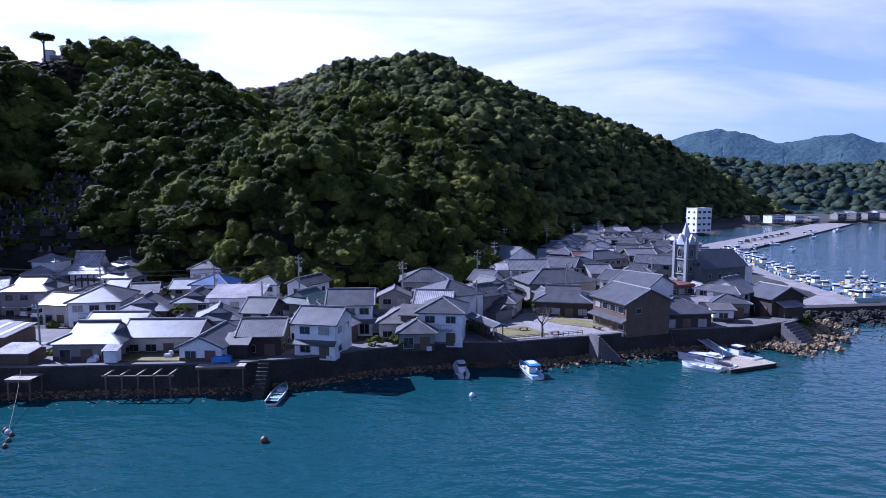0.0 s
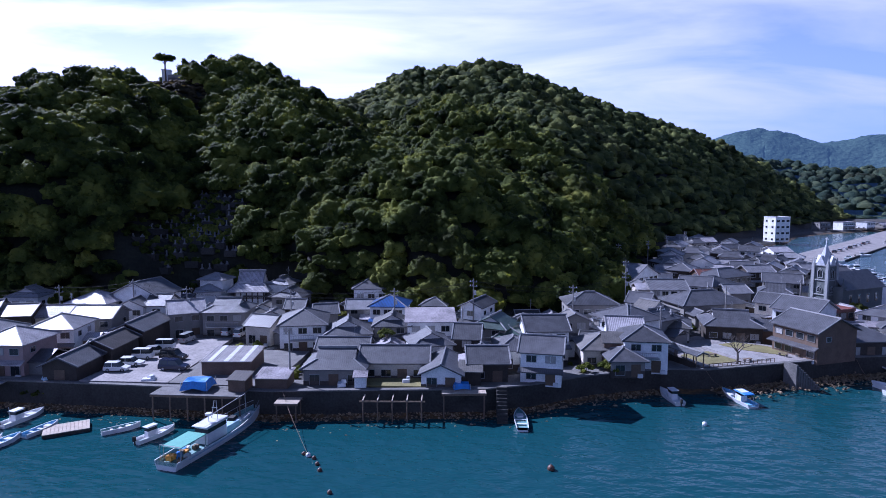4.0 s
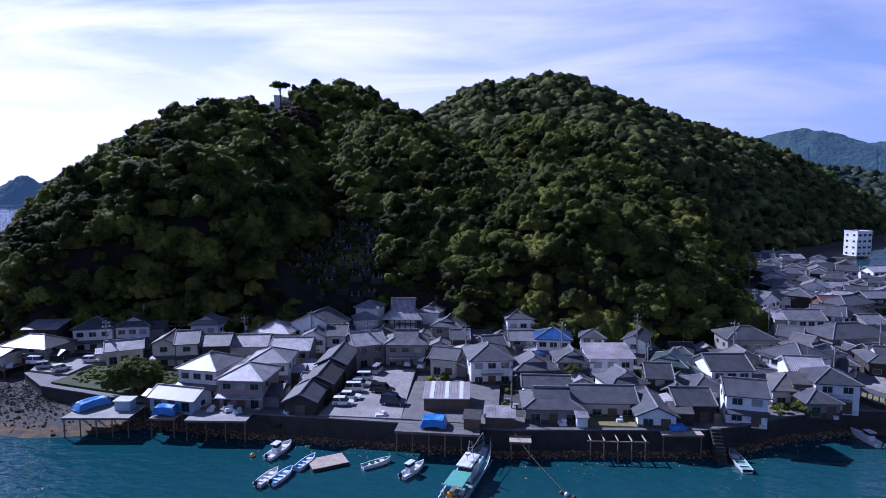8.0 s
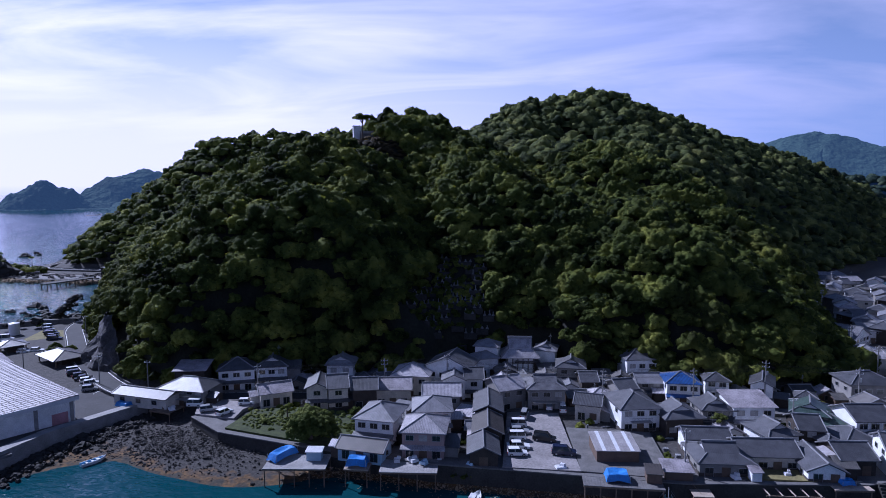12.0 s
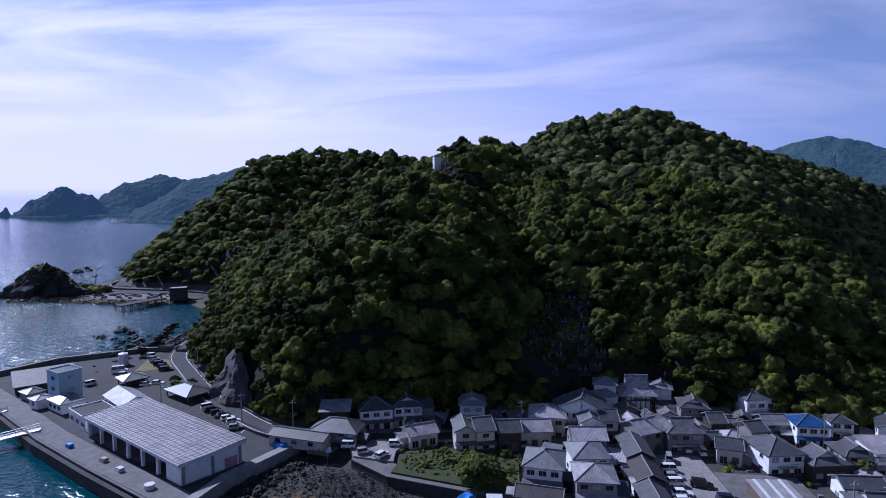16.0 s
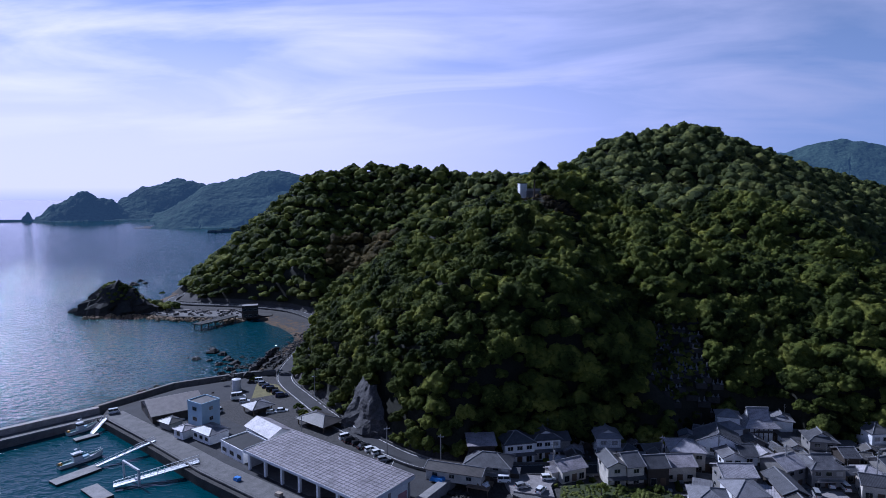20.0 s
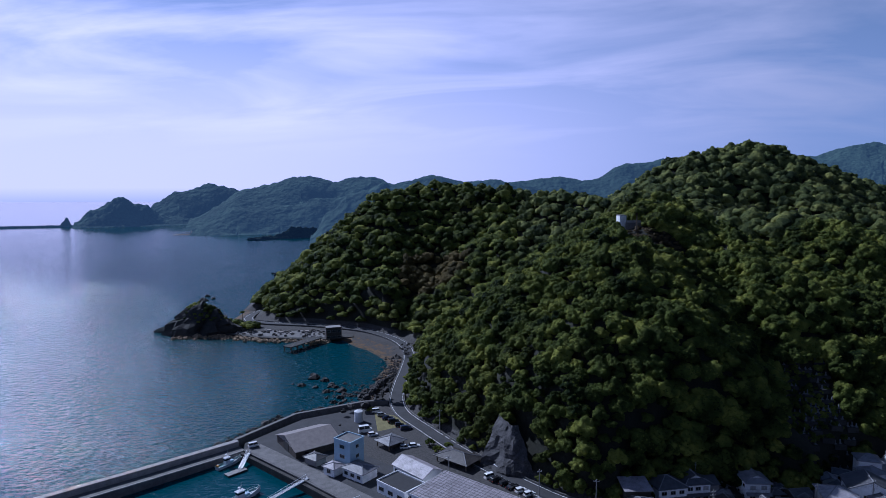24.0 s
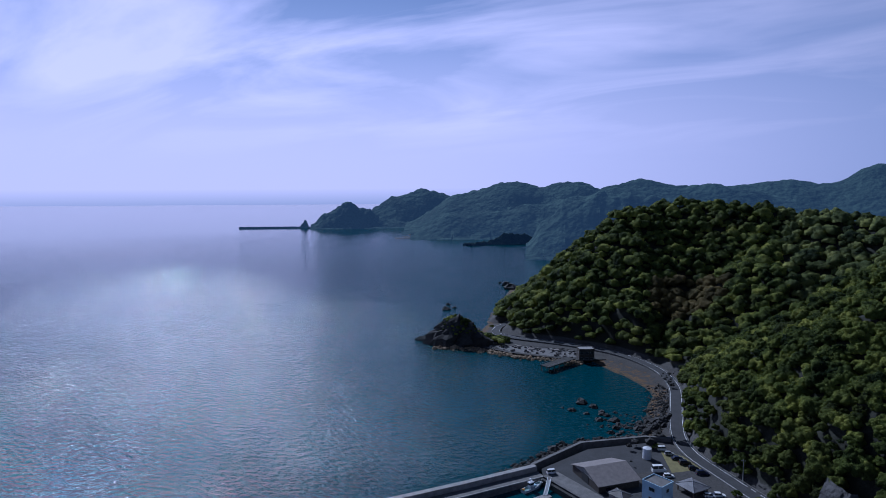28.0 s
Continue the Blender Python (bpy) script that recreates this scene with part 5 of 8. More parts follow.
def house(x, y, w, d, turn, z, storeys, kind, rm, wm, near=True, skirt=None):
    """A village house: w along its front, d deep, eaves at height z, front towards local -y."""
    global COUNT
    COUNT += 1
    PLOTS.append((x, y, w, d, turn))
    rng = random.Random(COUNT * 17 + 3)
    w, d = max(w, 3.2), max(d, 3.2)
    base = min(max(gz(x, y), 4.1), 5.5) - 0.25
    words = {1: "one-storey", 2: "two-storey"}[storeys]
    h = thing("house", x, y, base, turn, f"{words} {WALL_WORDS[wm]} house with a {ROOF_WORDS[rm]} roof", "house", "village houses")
    H = z - base
    ze, top, gables = roof_on(h, kind, w, d, H, ROOFS[rm])
    body = Shape().prism([(-w / 2, -d / 2), (w / 2, -d / 2), (w / 2, d / 2), (-w / 2, d / 2)], 0, H)
    part("wall", body, WALLS[wm], h)
    if kind in "gG":
        for (ax, ay), (bx, by) in gables:
            g = Shape()
            rise = (d if kind == "g" else w) / 2 * 0.46
            mx, my = (ax + bx) / 2, (ay + by) / 2
            nx, ny = (math.copysign(0.08, mx), 0) if kind == "g" else (0, math.copysign(0.08, my))
            g.face((ax, ay, H - 0.02), (bx, by, H - 0.02), (mx, my, H + rise))
            g.face((ax - nx, ay - ny, H - 0.02), (bx - nx, by - ny, H - 0.02), (mx - nx, my - ny, H + rise))
            part("gable_wall", g, WALLS[wm], h)
    if wm in "wcg" and rng.random() < 0.5:
        b = Shape()
        b.box(0, -d / 2 - 0.02, 0.02, w + 0.05, 0.05, 1.15).box(0, d / 2 + 0.02, 0.02, w + 0.05, 0.05, 1.15)
        b.box(-w / 2 - 0.02, 0, 0.02, 0.05, d, 1.15).box(w / 2 + 0.02, 0, 0.02, 0.05, d, 1.15)
        part("wainscot", b, BOARD, h)
    per = H / storeys
    for st in range(storeys):
        zf = st * per
        tall = st == 0 and rng.random() < 0.6
        n = max(1, int((w - 0.8) / 2.1))
        for k in range(n):
            wx = (k - (n - 1) / 2) * (w - 0.4) / n
            if st == 0 and k == n // 2 and n > 1:
                dr = part("door", Shape().box(wx, -d / 2 - 0.04, 0.25, 1.5, 0.08, 2.0).box(wx, -d / 2 - 0.09, 0.25, 0.08, 0.03, 2.0), DOOR, h)
                continue
            hh = 1.75 if tall else 1.15
            window(h, wx, -d / 2, zf + (0.45 if tall else 1.0), 0, 1.6, hh, rng.random() < 0.25)
        for side in (-1, 1):
            for k in range(1 if d < 7 else 2):
                if rng.random() < (0.7 if near else 0.25):
                    wy = (k - (0 if d < 7 else 0.5)) * d * 0.45
                    window(h, side * w / 2, wy, zf + 1.0, 90 * side, 1.2, 0.95, rng.random() < 0.25)
    if storeys == 2 and (skirt if skirt is not None else rng.random() < 0.55):
        s = Shape()
        zs = per + 0.1
        roof_face(s, (-w / 2 - 0.35, -d / 2 - 1.15, zs - 0.35), (w / 2 + 0.35, -d / 2 - 1.15, zs - 0.35), (w / 2 + 0.2, -d / 2, zs + 0.1), (-w / 2 - 0.2, -d / 2, zs + 0.1))
        roof_part("lower_roof", s, ROOFS[rm], h)
    elif storeys == 2 and rng.random() < 0.6:
        b = Shape()
        bw = w * rng.uniform(0.5, 0.85)
        b.box(0, -d / 2 - 0.6, per - 0.1, bw, 1.2, 0.14)
        for k in range(int(bw / 0.3) + 1):
            b.box(-bw / 2 + 0.3 * k, -d / 2 - 1.18, per + 0.04, 0.035, 0.03, 0.9)
        b.box(0, -d / 2 - 1.18, per + 0.92, bw, 0.06, 0.06)
        part("balcony", b, ALU, h)
    if near and rng.random() < 0.75:
        # a lower wing under its own roof
        sd = rng.choice((-1, 1))
        aw, ad, ah = rng.uniform(2.0, 3.6), d * rng.uniform(0.4, 0.8), rng.uniform(2.3, 2.9) + (2.4 if storeys == 2 and rng.random() < 0.25 else 0)
        ax, ay = sd * (w / 2 + aw / 2 - 0.2), rng.uniform(-0.3, 0.3) * (d - ad)
        part("wing_wall", Shape().box(ax, ay, 0, aw, ad, ah), WALLS[rng.choice("wdgbc")], h)
        s = Shape()
        x0, x1 = ax - aw / 2 - 0.35, ax + aw / 2 + 0.35
        y0, y1 = ay - ad / 2 - 0.35, ay + ad / 2 + 0.35
        if rng.random() < 0.5:
            zz = ah + (y1 - y0) * 0.2
            ym = (y0 + y1) / 2
            roof_face(s, (x0, y0, ah - 0.05), (x1, y0, ah - 0.05), (x1, ym, zz), (x0, ym, zz))
            roof_face(s, (x1, y1, ah - 0.05), (x0, y1, ah - 0.05), (x0, ym, zz), (x1, ym, zz))
        else:
            zl, zh = (ah - 0.05, ah + 0.9)
            if sd > 0:
                roof_face(s, (x1, y0, zl), (x1, y1, zl), (x0, y1, zh), (x0, y0, zh))
            else:
                roof_face(s, (x0, y1, zl), (x0, y0, zl), (x1, y0, zh), (x1, y1, zh))
        roof_part("wing_roof", s, ROOFS[rng.choice("ttlwom")], h)
    if rng.random() < 0.45:
        part("air_conditioner", Shape().box(w / 2 - 0.8, -d / 2 - 0.3, 0.15, 0.8, 0.32, 0.62), STEEL_WHITE, h, "white outdoor unit")
    if rng.random() < 0.3 and kind in "gi":
        s = Shape().tube([(w * 0.2, 0.4, top - 0.4), (w * 0.2, 0.4, top + 2.4)], 0.025, 5)
        for k in range(5):
            s.box(w * 0.2, 0.4, top + 1.4 + 0.22 * k, 0.9 - 0.12 * k, 0.02, 0.02)
        part("aerial", s, GALV, h)
    return h


house(-167.0, 120.9, 7.2, 6.0, 10, 10.5, 1, "s", "m", "d")
house(-157.4, 125.7, 8.6, 8.0, 18, 10.0, 2, "h", "t", "w")
house(-149.4, 129.4, 7.6, 8.0, 15, 10.0, 2, "i", "t", "w")
house(-164.4, 114.6, 11.9, 8.0, -7, 8.0, 2, "h", "t", "g")
house(-131.3, 131.2, 6.7, 7.0, 5, 10.3, 2, "i", "l", "w")
house(-143.7, 115.1, 7.3, 6.0, 30, 7.5, 1, "g", "m", "c")
house(-132.5, 114.2, 4.7, 8.0, 12, 9.6, 2, "G", "t", "c")
house(-128.1, 114.8, 4.4, 8.0, 19, 9.6, 2, "g", "t", "c")
house(-121.6, 115.7, 5.5, 7.0, 11, 9.0, 1, "g", "t", "d")
house(-113.7, 95.7, 7.9, 9.0, -8, 9.8, 2, "h", "l", "w")
house(-103.9, 90.3, 7.9, 8.0, 0, 9.6, 2, "h", "w", "p")
house(-115.1, 86.7, 8.9, 5.0, -10, 6.5, 1, "g", "k", "u")
house(-111.2, 124.5, 8.8, 8.0, -3, 10.2, 2, "h", "w", "c")
house(-115.4, 118.6, 8.4, 7.0, 9, 8.3, 1, "g", "m", "c")
house(-102.8, 111.2, 8.0, 7.0, 5, 9.6, 2, "g", "w", "g")
house(-103.9, 101.6, 7.6, 8.0, 8, 9.6, 2, "h", "l", "w")
house(-101.8, 127.7, 11.1, 8.0, -12, 11.6, 2, "G", "t", "w")
house(-100.9, 122.3, 5.1, 8.0, 5, 10.0, 2, "G", "l", "w")
house(-96.2, 123.4, 4.2, 7.0, 5, 10.0, 2, "g", "t", "w")
house(-93.2, 145.0, 6.2, 5.0, -10, 12.5, 1, "h", "l", "w")
house(-93.8, 141.6, 5.7, 5.0, 20, 10.0, 1, "h", "l", "w")
house(-76.9, 147.5, 5.7, 6.0, -11, 11.2, 1, "i", "l", "w")
house(-88.5, 117.9, 6.6, 8.0, 28, 9.5, 2, "g", "w", "g")
house(-79.3, 118.1, 8.4, 8.0, 5, 9.8, 2, "i", "l", "g")
house(-61.1, 109.2, 8.3, 10.0, 11, 9.4, 2, "h", "t", "w")
house(-71.3, 135.5, 6.9, 7.0, -6, 10.0, 2, "i", "t", "g")
house(-69.7, 112.4, 5.4, 6.0, -14, 8.0, 1, "g", "t", "c")
house(-53.3, 140.4, 8.1, 7.0, 10, 11.4, 2, "h", "t", "w")
house(-53.4, 128.4, 6.1, 6.0, 5, 8.6, 2, "g", "l", "g")
house(-46.5, 124.6, 7.4, 7.0, -3, 10.0, 2, "h", "b", "w")
house(-52.2, 107.1, 7.9, 8.0, 11, 8.0, 1, "i", "t", "d")
house(-44.1, 109.5, 6.6, 7.0, 5, 9.0, 2, "i", "t", "g")
house(-36.9, 109.7, 8.6, 7.0, 5, 9.8, 2, "s", "m", "w")
house(-27.6, 124.8, 4.6, 8.0, -23, 10.0, 2, "G", "t", "w")
house(-24.4, 108.9, 6.6, 8.0, -24, 9.0, 2, "i", "n", "g")
house(-22.1, 106.6, 5.5, 7.0, -2, 7.6, 1, "h", "n", "g")
house(-50.3, 94.7, 8.2, 5.0, 1, 8.0, 1, "g", "t", "w")
house(-50.0, 87.9, 9.1, 8.0, 2, 7.0, 1, "i", "t", "g")
house(-41.2, 90.7, 10.5, 7.0, 2, 7.2, 1, "g", "t", "c")
house(-36.4, 98.6, 6.6, 7.0, 17, 8.0, 1, "i", "t", "w")
house(-29.6, 99.7, 4.2, 7.0, -4, 9.0, 2, "g", "t", "d")
house(-33.4, 87.5, 5.9, 9.0, -2, 6.6, 1, "G", "t", "w")
house(-26.6, 90.2, 6.0, 7.0, 3, 7.4, 1, "g", "t", "d")
house(-27.5, 95.6, 3.3, 5.0, 11, 7.6, 1, "h", "t", "d")
house(-21.9, 98.0, 5.8, 7.0, 5, 7.6, 1, "h", "t", "w")
house(-17.8, 89.9, 6.2, 7.0, -11, 9.2, 2, "g", "t", "w")
house(-15.9, 105.2, 7.4, 8.0, 5, 9.4, 2, "g", "t", "w")
house(-3.5, 127.1, 10.3, 8.0, 2, 10.4, 2, "h", "t", "g")
house(1.0, 113.1, 9.4, 9.0, -57, 9.8, 2, "h", "t", "w")
house(-6.5, 100.2, 7.6, 8.0, 1, 7.4, 1, "h", "o", "c")
house(-4.1, 94.4, 5.4, 6.0, 2, 6.8, 1, "h", "t", "g")
house(-1.4, 105.4, 5.9, 7.0, -6, 9.4, 2, "g", "w", "w")
house(0.0, 98.2, 6.9, 8.0, -6, 9.4, 2, "h", "t", "w")
house(-82.5, 145.9, 6.0, 6.0, 5, 8.4, 1, "h", "t", "d")
house(-68.0, 128.1, 3.9, 6.0, 5, 8.6, 1, "g", "t", "d")
house(-60.4, 123.5, 4.6, 6.0, 18, 8.4, 1, "g", "t", "g")
house(-41.7, 108.3, 3.5, 5.0, -29, 7.0, 1, "g", "t", "d")
house(33.1, 106.7, 9.4, 9.0, -69, 9.6, 2, "g", "t", "b")
house(42.1, 109.4, 9.1, 8.0, 7, 7.2, 1, "h", "t", "d")
house(41.0, 124.9, 8.6, 9.0, -53, 9.6, 2, "g", "t", "w")
house(45.6, 128.1, 11.8, 8.0, 25, 8.8, 2, "f", "r", "b")
house(25.8, 141.2, 16.1, 10.0, 15, 8.4, 1, "h", "t", "g")
house(23.9, 120.6, 10.4, 9.0, -12, 7.4, 1, "i", "t", "d")
house(59.0, 124.8, 9.0, 10.0, -52, 8.6, 2, "i", "t", "w")
house(56.8, 120.6, 6.4, 7.0, -15, 7.0, 1, "h", "t", "g")
house(65.8, 120.4, 6.5, 8.0, -71, 8.0, 1, "g", "t", "d")
house(19.8, 178.8, 12.9, 8.0, 42, 10.0, 2, "G", "l", "w")
house(21.3, 154.8, 9.3, 8.0, 1, 9.6, 2, "g", "l", "w")
house(31.8, 161.6, 7.8, 8.0, -25, 9.6, 2, "g", "t", "w")
house(36.1, 162.3, 10.9, 8.0, 26, 9.6, 2, "h", "t", "c")
house(39.7, 157.3, 5.9, 7.0, 11, 8.4, 1, "g", "l", "g")
house(59.8, 172.4, 9.5, 8.0, -23, 9.2, 2, "g", "t", "g")
house(46.0, 178.8, 14.0, 8.0, 31, 10.0, 2, "h", "t", "g")
house(34.5, 192.9, 8.1, 7.0, -11, 9.4, 1, "g", "l", "w")
house(41.2, 180.4, 5.7, 6.0, 1, 10.0, 2, "g", "r", "b")
house(38.8, 133.3, 6.0, 7.0, -40, 9.6, 2, "g", "t", "c")
house(50.4, 156.8, 7.3, 7.0, -24, 8.6, 1, "i", "t", "w")
house(9.4, 133.3, 4.7, 7.0, -29, 9.6, 2, "g", "t", "w")
house(7.7, 116.8, 6.0, 7.0, -53, 9.0, 1, "i", "t", "g")
house(16.4, 162.7, 6.3, 7.0, -20, 9.0, 1, "h", "l", "g")
house(9.4, 126.9, 7.7, 8.0, 39, 8.6, 1, "i", "o", "g")
house(11.2, 118.3, 7.0, 8.0, -18, 7.6, 1, "i", "o", "c")
house(82.9, 228.5, 15.7, 8.0, 17, 8.6, 1, "i", "t", "d")
house(27.2, 143.3, 5.9, 6.0, 17, 7.4, 1, "g", "t", "d")


# ---- small houses and sheds in the gaps ----
def free_plot(x, y, r):
    """Whether a building of radius r fits at x, y between the others."""
    for px, py, w, d, turn in PLOTS:
        c, q = math.cos(radians(turn)), math.sin(radians(turn))
        u, v = (x - px) * c + (y - py) * q, -(x - px) * q + (y - py) * c
        if math.hypot(max(abs(u) - w / 2, 0), max(abs(v) - d / 2, 0)) < r + 0.5:
            return False
    for x0, x1, y0, y1 in ((-91, -73, 80, 114), (-76, -57, 80, 104), (-150, -116, 86, 112), (4, 40, 94, 124), (-165, -144, 100, 114), (-48, -33, 82, 89), (-128, -100, 80, 92)):
        if x0 - r < x < x1 + r and y0 - r < y < y1 + r:
            return False
    if min(float(segment(x, y, a, b)[0]) for a, b in zip(lane, lane[1:])) < r + 1.9 or road_distance(x, y) < r + 4:
        return False
    return coast_distance(np.array([x]), np.array([y]))[0] > r + 4.5 and y < np.interp(x, FOOT_X, FOOT_Y) - r + 1.0


def infill():
    rng = random.Random(41)
    made = 0
    for k in range(4200):
        x, y = rng.uniform(-160, 60), rng.uniform(90, 148)
        size = rng.choice((2.7, 2.3, 1.9))
        if made < 80 and free_plot(x, y, size):
            two = size > 2.4 and rng.random() < 0.35
            w, d = size * rng.uniform(1.7, 2.1), size * rng.uniform(1.5, 1.8)
            g = min(max(gz(x, y), 4.1), 5.5)
            house(x, y, w, d, rng.choice((0, 5, -8, 12, -20)) + rng.uniform(-4, 4), g + (4.9 if two else rng.uniform(2.2, 2.9)), 2 if two else 1, rng.choice("ggGGhs"), rng.choice("tttloowkm"), rng.choice("wwcgdb"), near=False)
            made += 1


infill()


# ---- the far part of the town ----
def far_town():
    rng = random.Random(23)
    y = 192.0
    while y < 405:
        foot = np.interp(y, [155, 230, 316, 400], [22, 40, 72, 150])
        quay = np.interp(y, [150, 182, 225, 268, 300, 318, 335, 366, 390], [86, 90, 100, 110, 110, 106, 103, 106, 146])
        x = foot + 4 + rng.uniform(0, 4)
        while x < quay - 4:
            w, d = rng.uniform(6.5, 9.5), rng.uniform(6, 8)
            st = 2 if rng.random() < 0.6 else 1
            g = gz(x, y)
            if g < 7.5:
                house(x, y + rng.uniform(-2, 2), w, d, rng.choice((-30, -20, 55, 60, 10)) + rng.uniform(-8, 8), min(g, 5.5) + (5.4 if st == 2 else 3.0), st, rng.choice("gghi"), rng.choice("tttlltwo"), rng.choice("wwgcgd"), near=False)
            x += w + rng.uniform(2.2, 4.5)
        y += rng.uniform(10.5, 13)


far_town()


def far_shore():
    rng = random.Random(31)
    for x, y in ((335, 520), (352, 526), (372, 535), (392, 543), (410, 552), (432, 560), (455, 570), (480, 580), (505, 590), (360, 545), (400, 565), (440, 585), (300, 500), (282, 492), (262, 486), (240, 478)):
        g = gz(x, y)
        house(x, y, rng.uniform(9, 14), 8, rng.uniform(10, 35), g + 5.8, 2, rng.choice("hgf"), rng.choice("ltw"), rng.choice("wwg"), near=False)


far_shore()


def block(name, label, category, x, y, w, d, turn, base, z, mat, storeys, cols, side_cols, roof_mat=None):
    """A plain rendered block with a parapet and rows of windows."""
    b = thing(name, x, y, base, turn, label, category)
    H = z - base
    part("wall", Shape().box(0, 0, 0, w, d, H), mat, b)
    s = Shape()
    for sx, sy, lx, ly in ((0, -d / 2, w + 0.2, 0.25), (0, d / 2, w + 0.2, 0.25), (-w / 2, 0, 0.25, d - 0.1), (w / 2, 0, 0.25, d - 0.1)):
        s.box(sx, sy, H, lx, ly, 0.45)
    part("parapet", s, mat, b)
    part("roof", Shape().box(0, 0, H, w - 0.3, d - 0.3, 0.08), roof_mat or CONCRETE, b)
    per = H / storeys
    for st in range(storeys):
        for k in range(cols):
            window(b, (k - (cols - 1) / 2) * w / cols, -d / 2, st * per + 0.9, 0, min(2.2, w / cols - 0.7), 1.3, False)
        for k in range(side_cols):
            for sd in (-1, 1):
                window(b, sd * w / 2, (k - (side_cols - 1) / 2) * d / side_cols, st * per + 0.9, 90 * sd, 1.4, 1.2, False)
    return b


WHITE_W = WALLS["w"]
block("apartment_block", "white three-storey flat-roofed block behind the harbour", "building", 156, 374, 11, 9, 20, 4.0, 18.6, WHITE_W, 4, 3, 2)

# ---- the temple under the graveyard ----
tm = thing("temple_hall", -84.3, 146.0, gz(-84, 143) - 0.5, 3, "temple hall with a great silver-grey tiled roof", "temple")
hb = 9.9 - tm.location.z
part("wall", Shape().box(0, 0, 0, 7.4, 6.6, hb), WALLS["w"], tm)
s = Shape()
for k in range(6):
    s.box(-3.5 + 1.4 * k, -3.35, 0, 0.25, 0.2, hb)
s.box(0, -3.36, hb * 0.62, 7.3, 0.16, 0.22)
tagged(part("timber_frame", s, BOARD, tm), kind="stuff")
s, r = Shape(), Shape()
roof_face(s, (-5.4, -4.6, hb - 0.3), (5.4, -4.6, hb - 0.3), (3.1, -1.8, hb + 1.7), (-3.1, -1.8, hb + 1.7))
roof_face(s, (5.4, -4.6, hb - 0.3), (5.4, 4.6, hb - 0.3), (3.1, 1.8, hb + 1.7), (3.1, -1.8, hb + 1.7))
roof_face(s, (-5.4, 4.6, hb - 0.3), (-5.4, -4.6, hb - 0.3), (-3.1, -1.8, hb + 1.7), (-3.1, 1.8, hb + 1.7))
roof_face(s, (5.4, 4.6, hb - 0.3), (-5.4, 4.6, hb - 0.3), (-3.1, 1.8, hb + 1.7), (3.1, 1.8, hb + 1.7))
roof_face(s, (-3.2, -2.0, hb + 1.72), (3.2, -2.0, hb + 1.72), (3.2, 0, hb + 4.2), (-3.2, 0, hb + 4.2))
roof_face(s, (3.2, 2.0, hb + 1.72), (-3.2, 2.0, hb + 1.72), (-3.2, 0, hb + 4.2), (3.2, 0, hb + 4.2))
ro = roof_part("roof", s, ROOFS["w"], tm)
bar(r, (-3.4, 0, hb + 4.2), (3.4, 0, hb + 4.2), 0.5, 0.55)
for sx in (-3.15, 3.15):
    bar(r, (sx, -2.0, hb + 1.75), (sx, 0, hb + 4.25), 0.35, 0.25)
    bar(r, (sx * 1.7, -4.55, hb - 0.28), (sx * 0.98, -1.8, hb + 1.7), 0.3, 0.22)
part("ridge_tiles", r, RIDGE, ro)

for sx in (-3.05, 3.05):
    part("gable_panel", Shape().face((sx, -1.75, hb + 1.7), (sx, 1.75, hb + 1.7), (sx, 0, hb + 3.9)), TRIM, tm)

# ---- the graveyard terraces ----
STONE_GREY = material("grave_granite", (0.17, 0.17, 0.175), 0.6, vary=0.35, scale=1.5, per="island")


def graveyard():
    rng = random.Random(5)
    ter, g = Shape(), Shape()
    for row in range(14):
        y = 147.5 + row * 2.0
        mid = -105
        half = 12.5 - 0.3 * row
        x = mid - half
        while x < mid + half:
            # each plot has its own low retaining wall and a few stones
            w = rng.uniform(2.2, 4.6)
            yy = y + rng.uniform(-0.7, 0.7)
            zz = gz(x + w / 2, yy) + rng.uniform(0.1, 0.6)
            if rng.random() < 0.66:
                ter.box(x + w / 2, yy - 1.1, zz - 1.6, w - 0.15, 0.35, 1.7)
                ter.box(x + w / 2, yy + 0.2, zz - 1.6, w - 0.15, 2.3, 1.6)
                gx = x + 0.5
                while gx < x + w - 0.3:
                    h, gy = rng.uniform(0.3, 1.25), yy + rng.uniform(-0.6, 0.7)
                    g.box(gx, gy, zz - 0.05, 0.8, 0.8, 0.3).box(gx, gy, zz + 0.25, 0.5, 0.5, 0.2).box(gx, gy, zz + 0.45, 0.3, 0.3, h, taper=0.9)
                    gx += rng.uniform(1.0, 2.6)
            x += w
    tagged(part("graveyard_terraces", ter, CONCRETE_DARK), "stepped stone terraces of a hillside graveyard", "terraces", kind="structure")
    tagged(part("gravestones", g, STONE_GREY), "rows of small grey gravestones on terraces", "gravestones", kind="stuff")


graveyard()

# ---- the church ----
CHURCH = material("grey_church_stone", (0.115, 0.13, 0.13), 0.8, vary=0.25, scale=0.7, bump=0.2)
CHURCH_TRIM = material("pale_church_trim", (0.30, 0.31, 0.32), 0.7, vary=0.2)
SPIRE = material("pale_metal_spire", (0.42, 0.44, 0.48), 0.4, vary=0.2, scale=1.2)


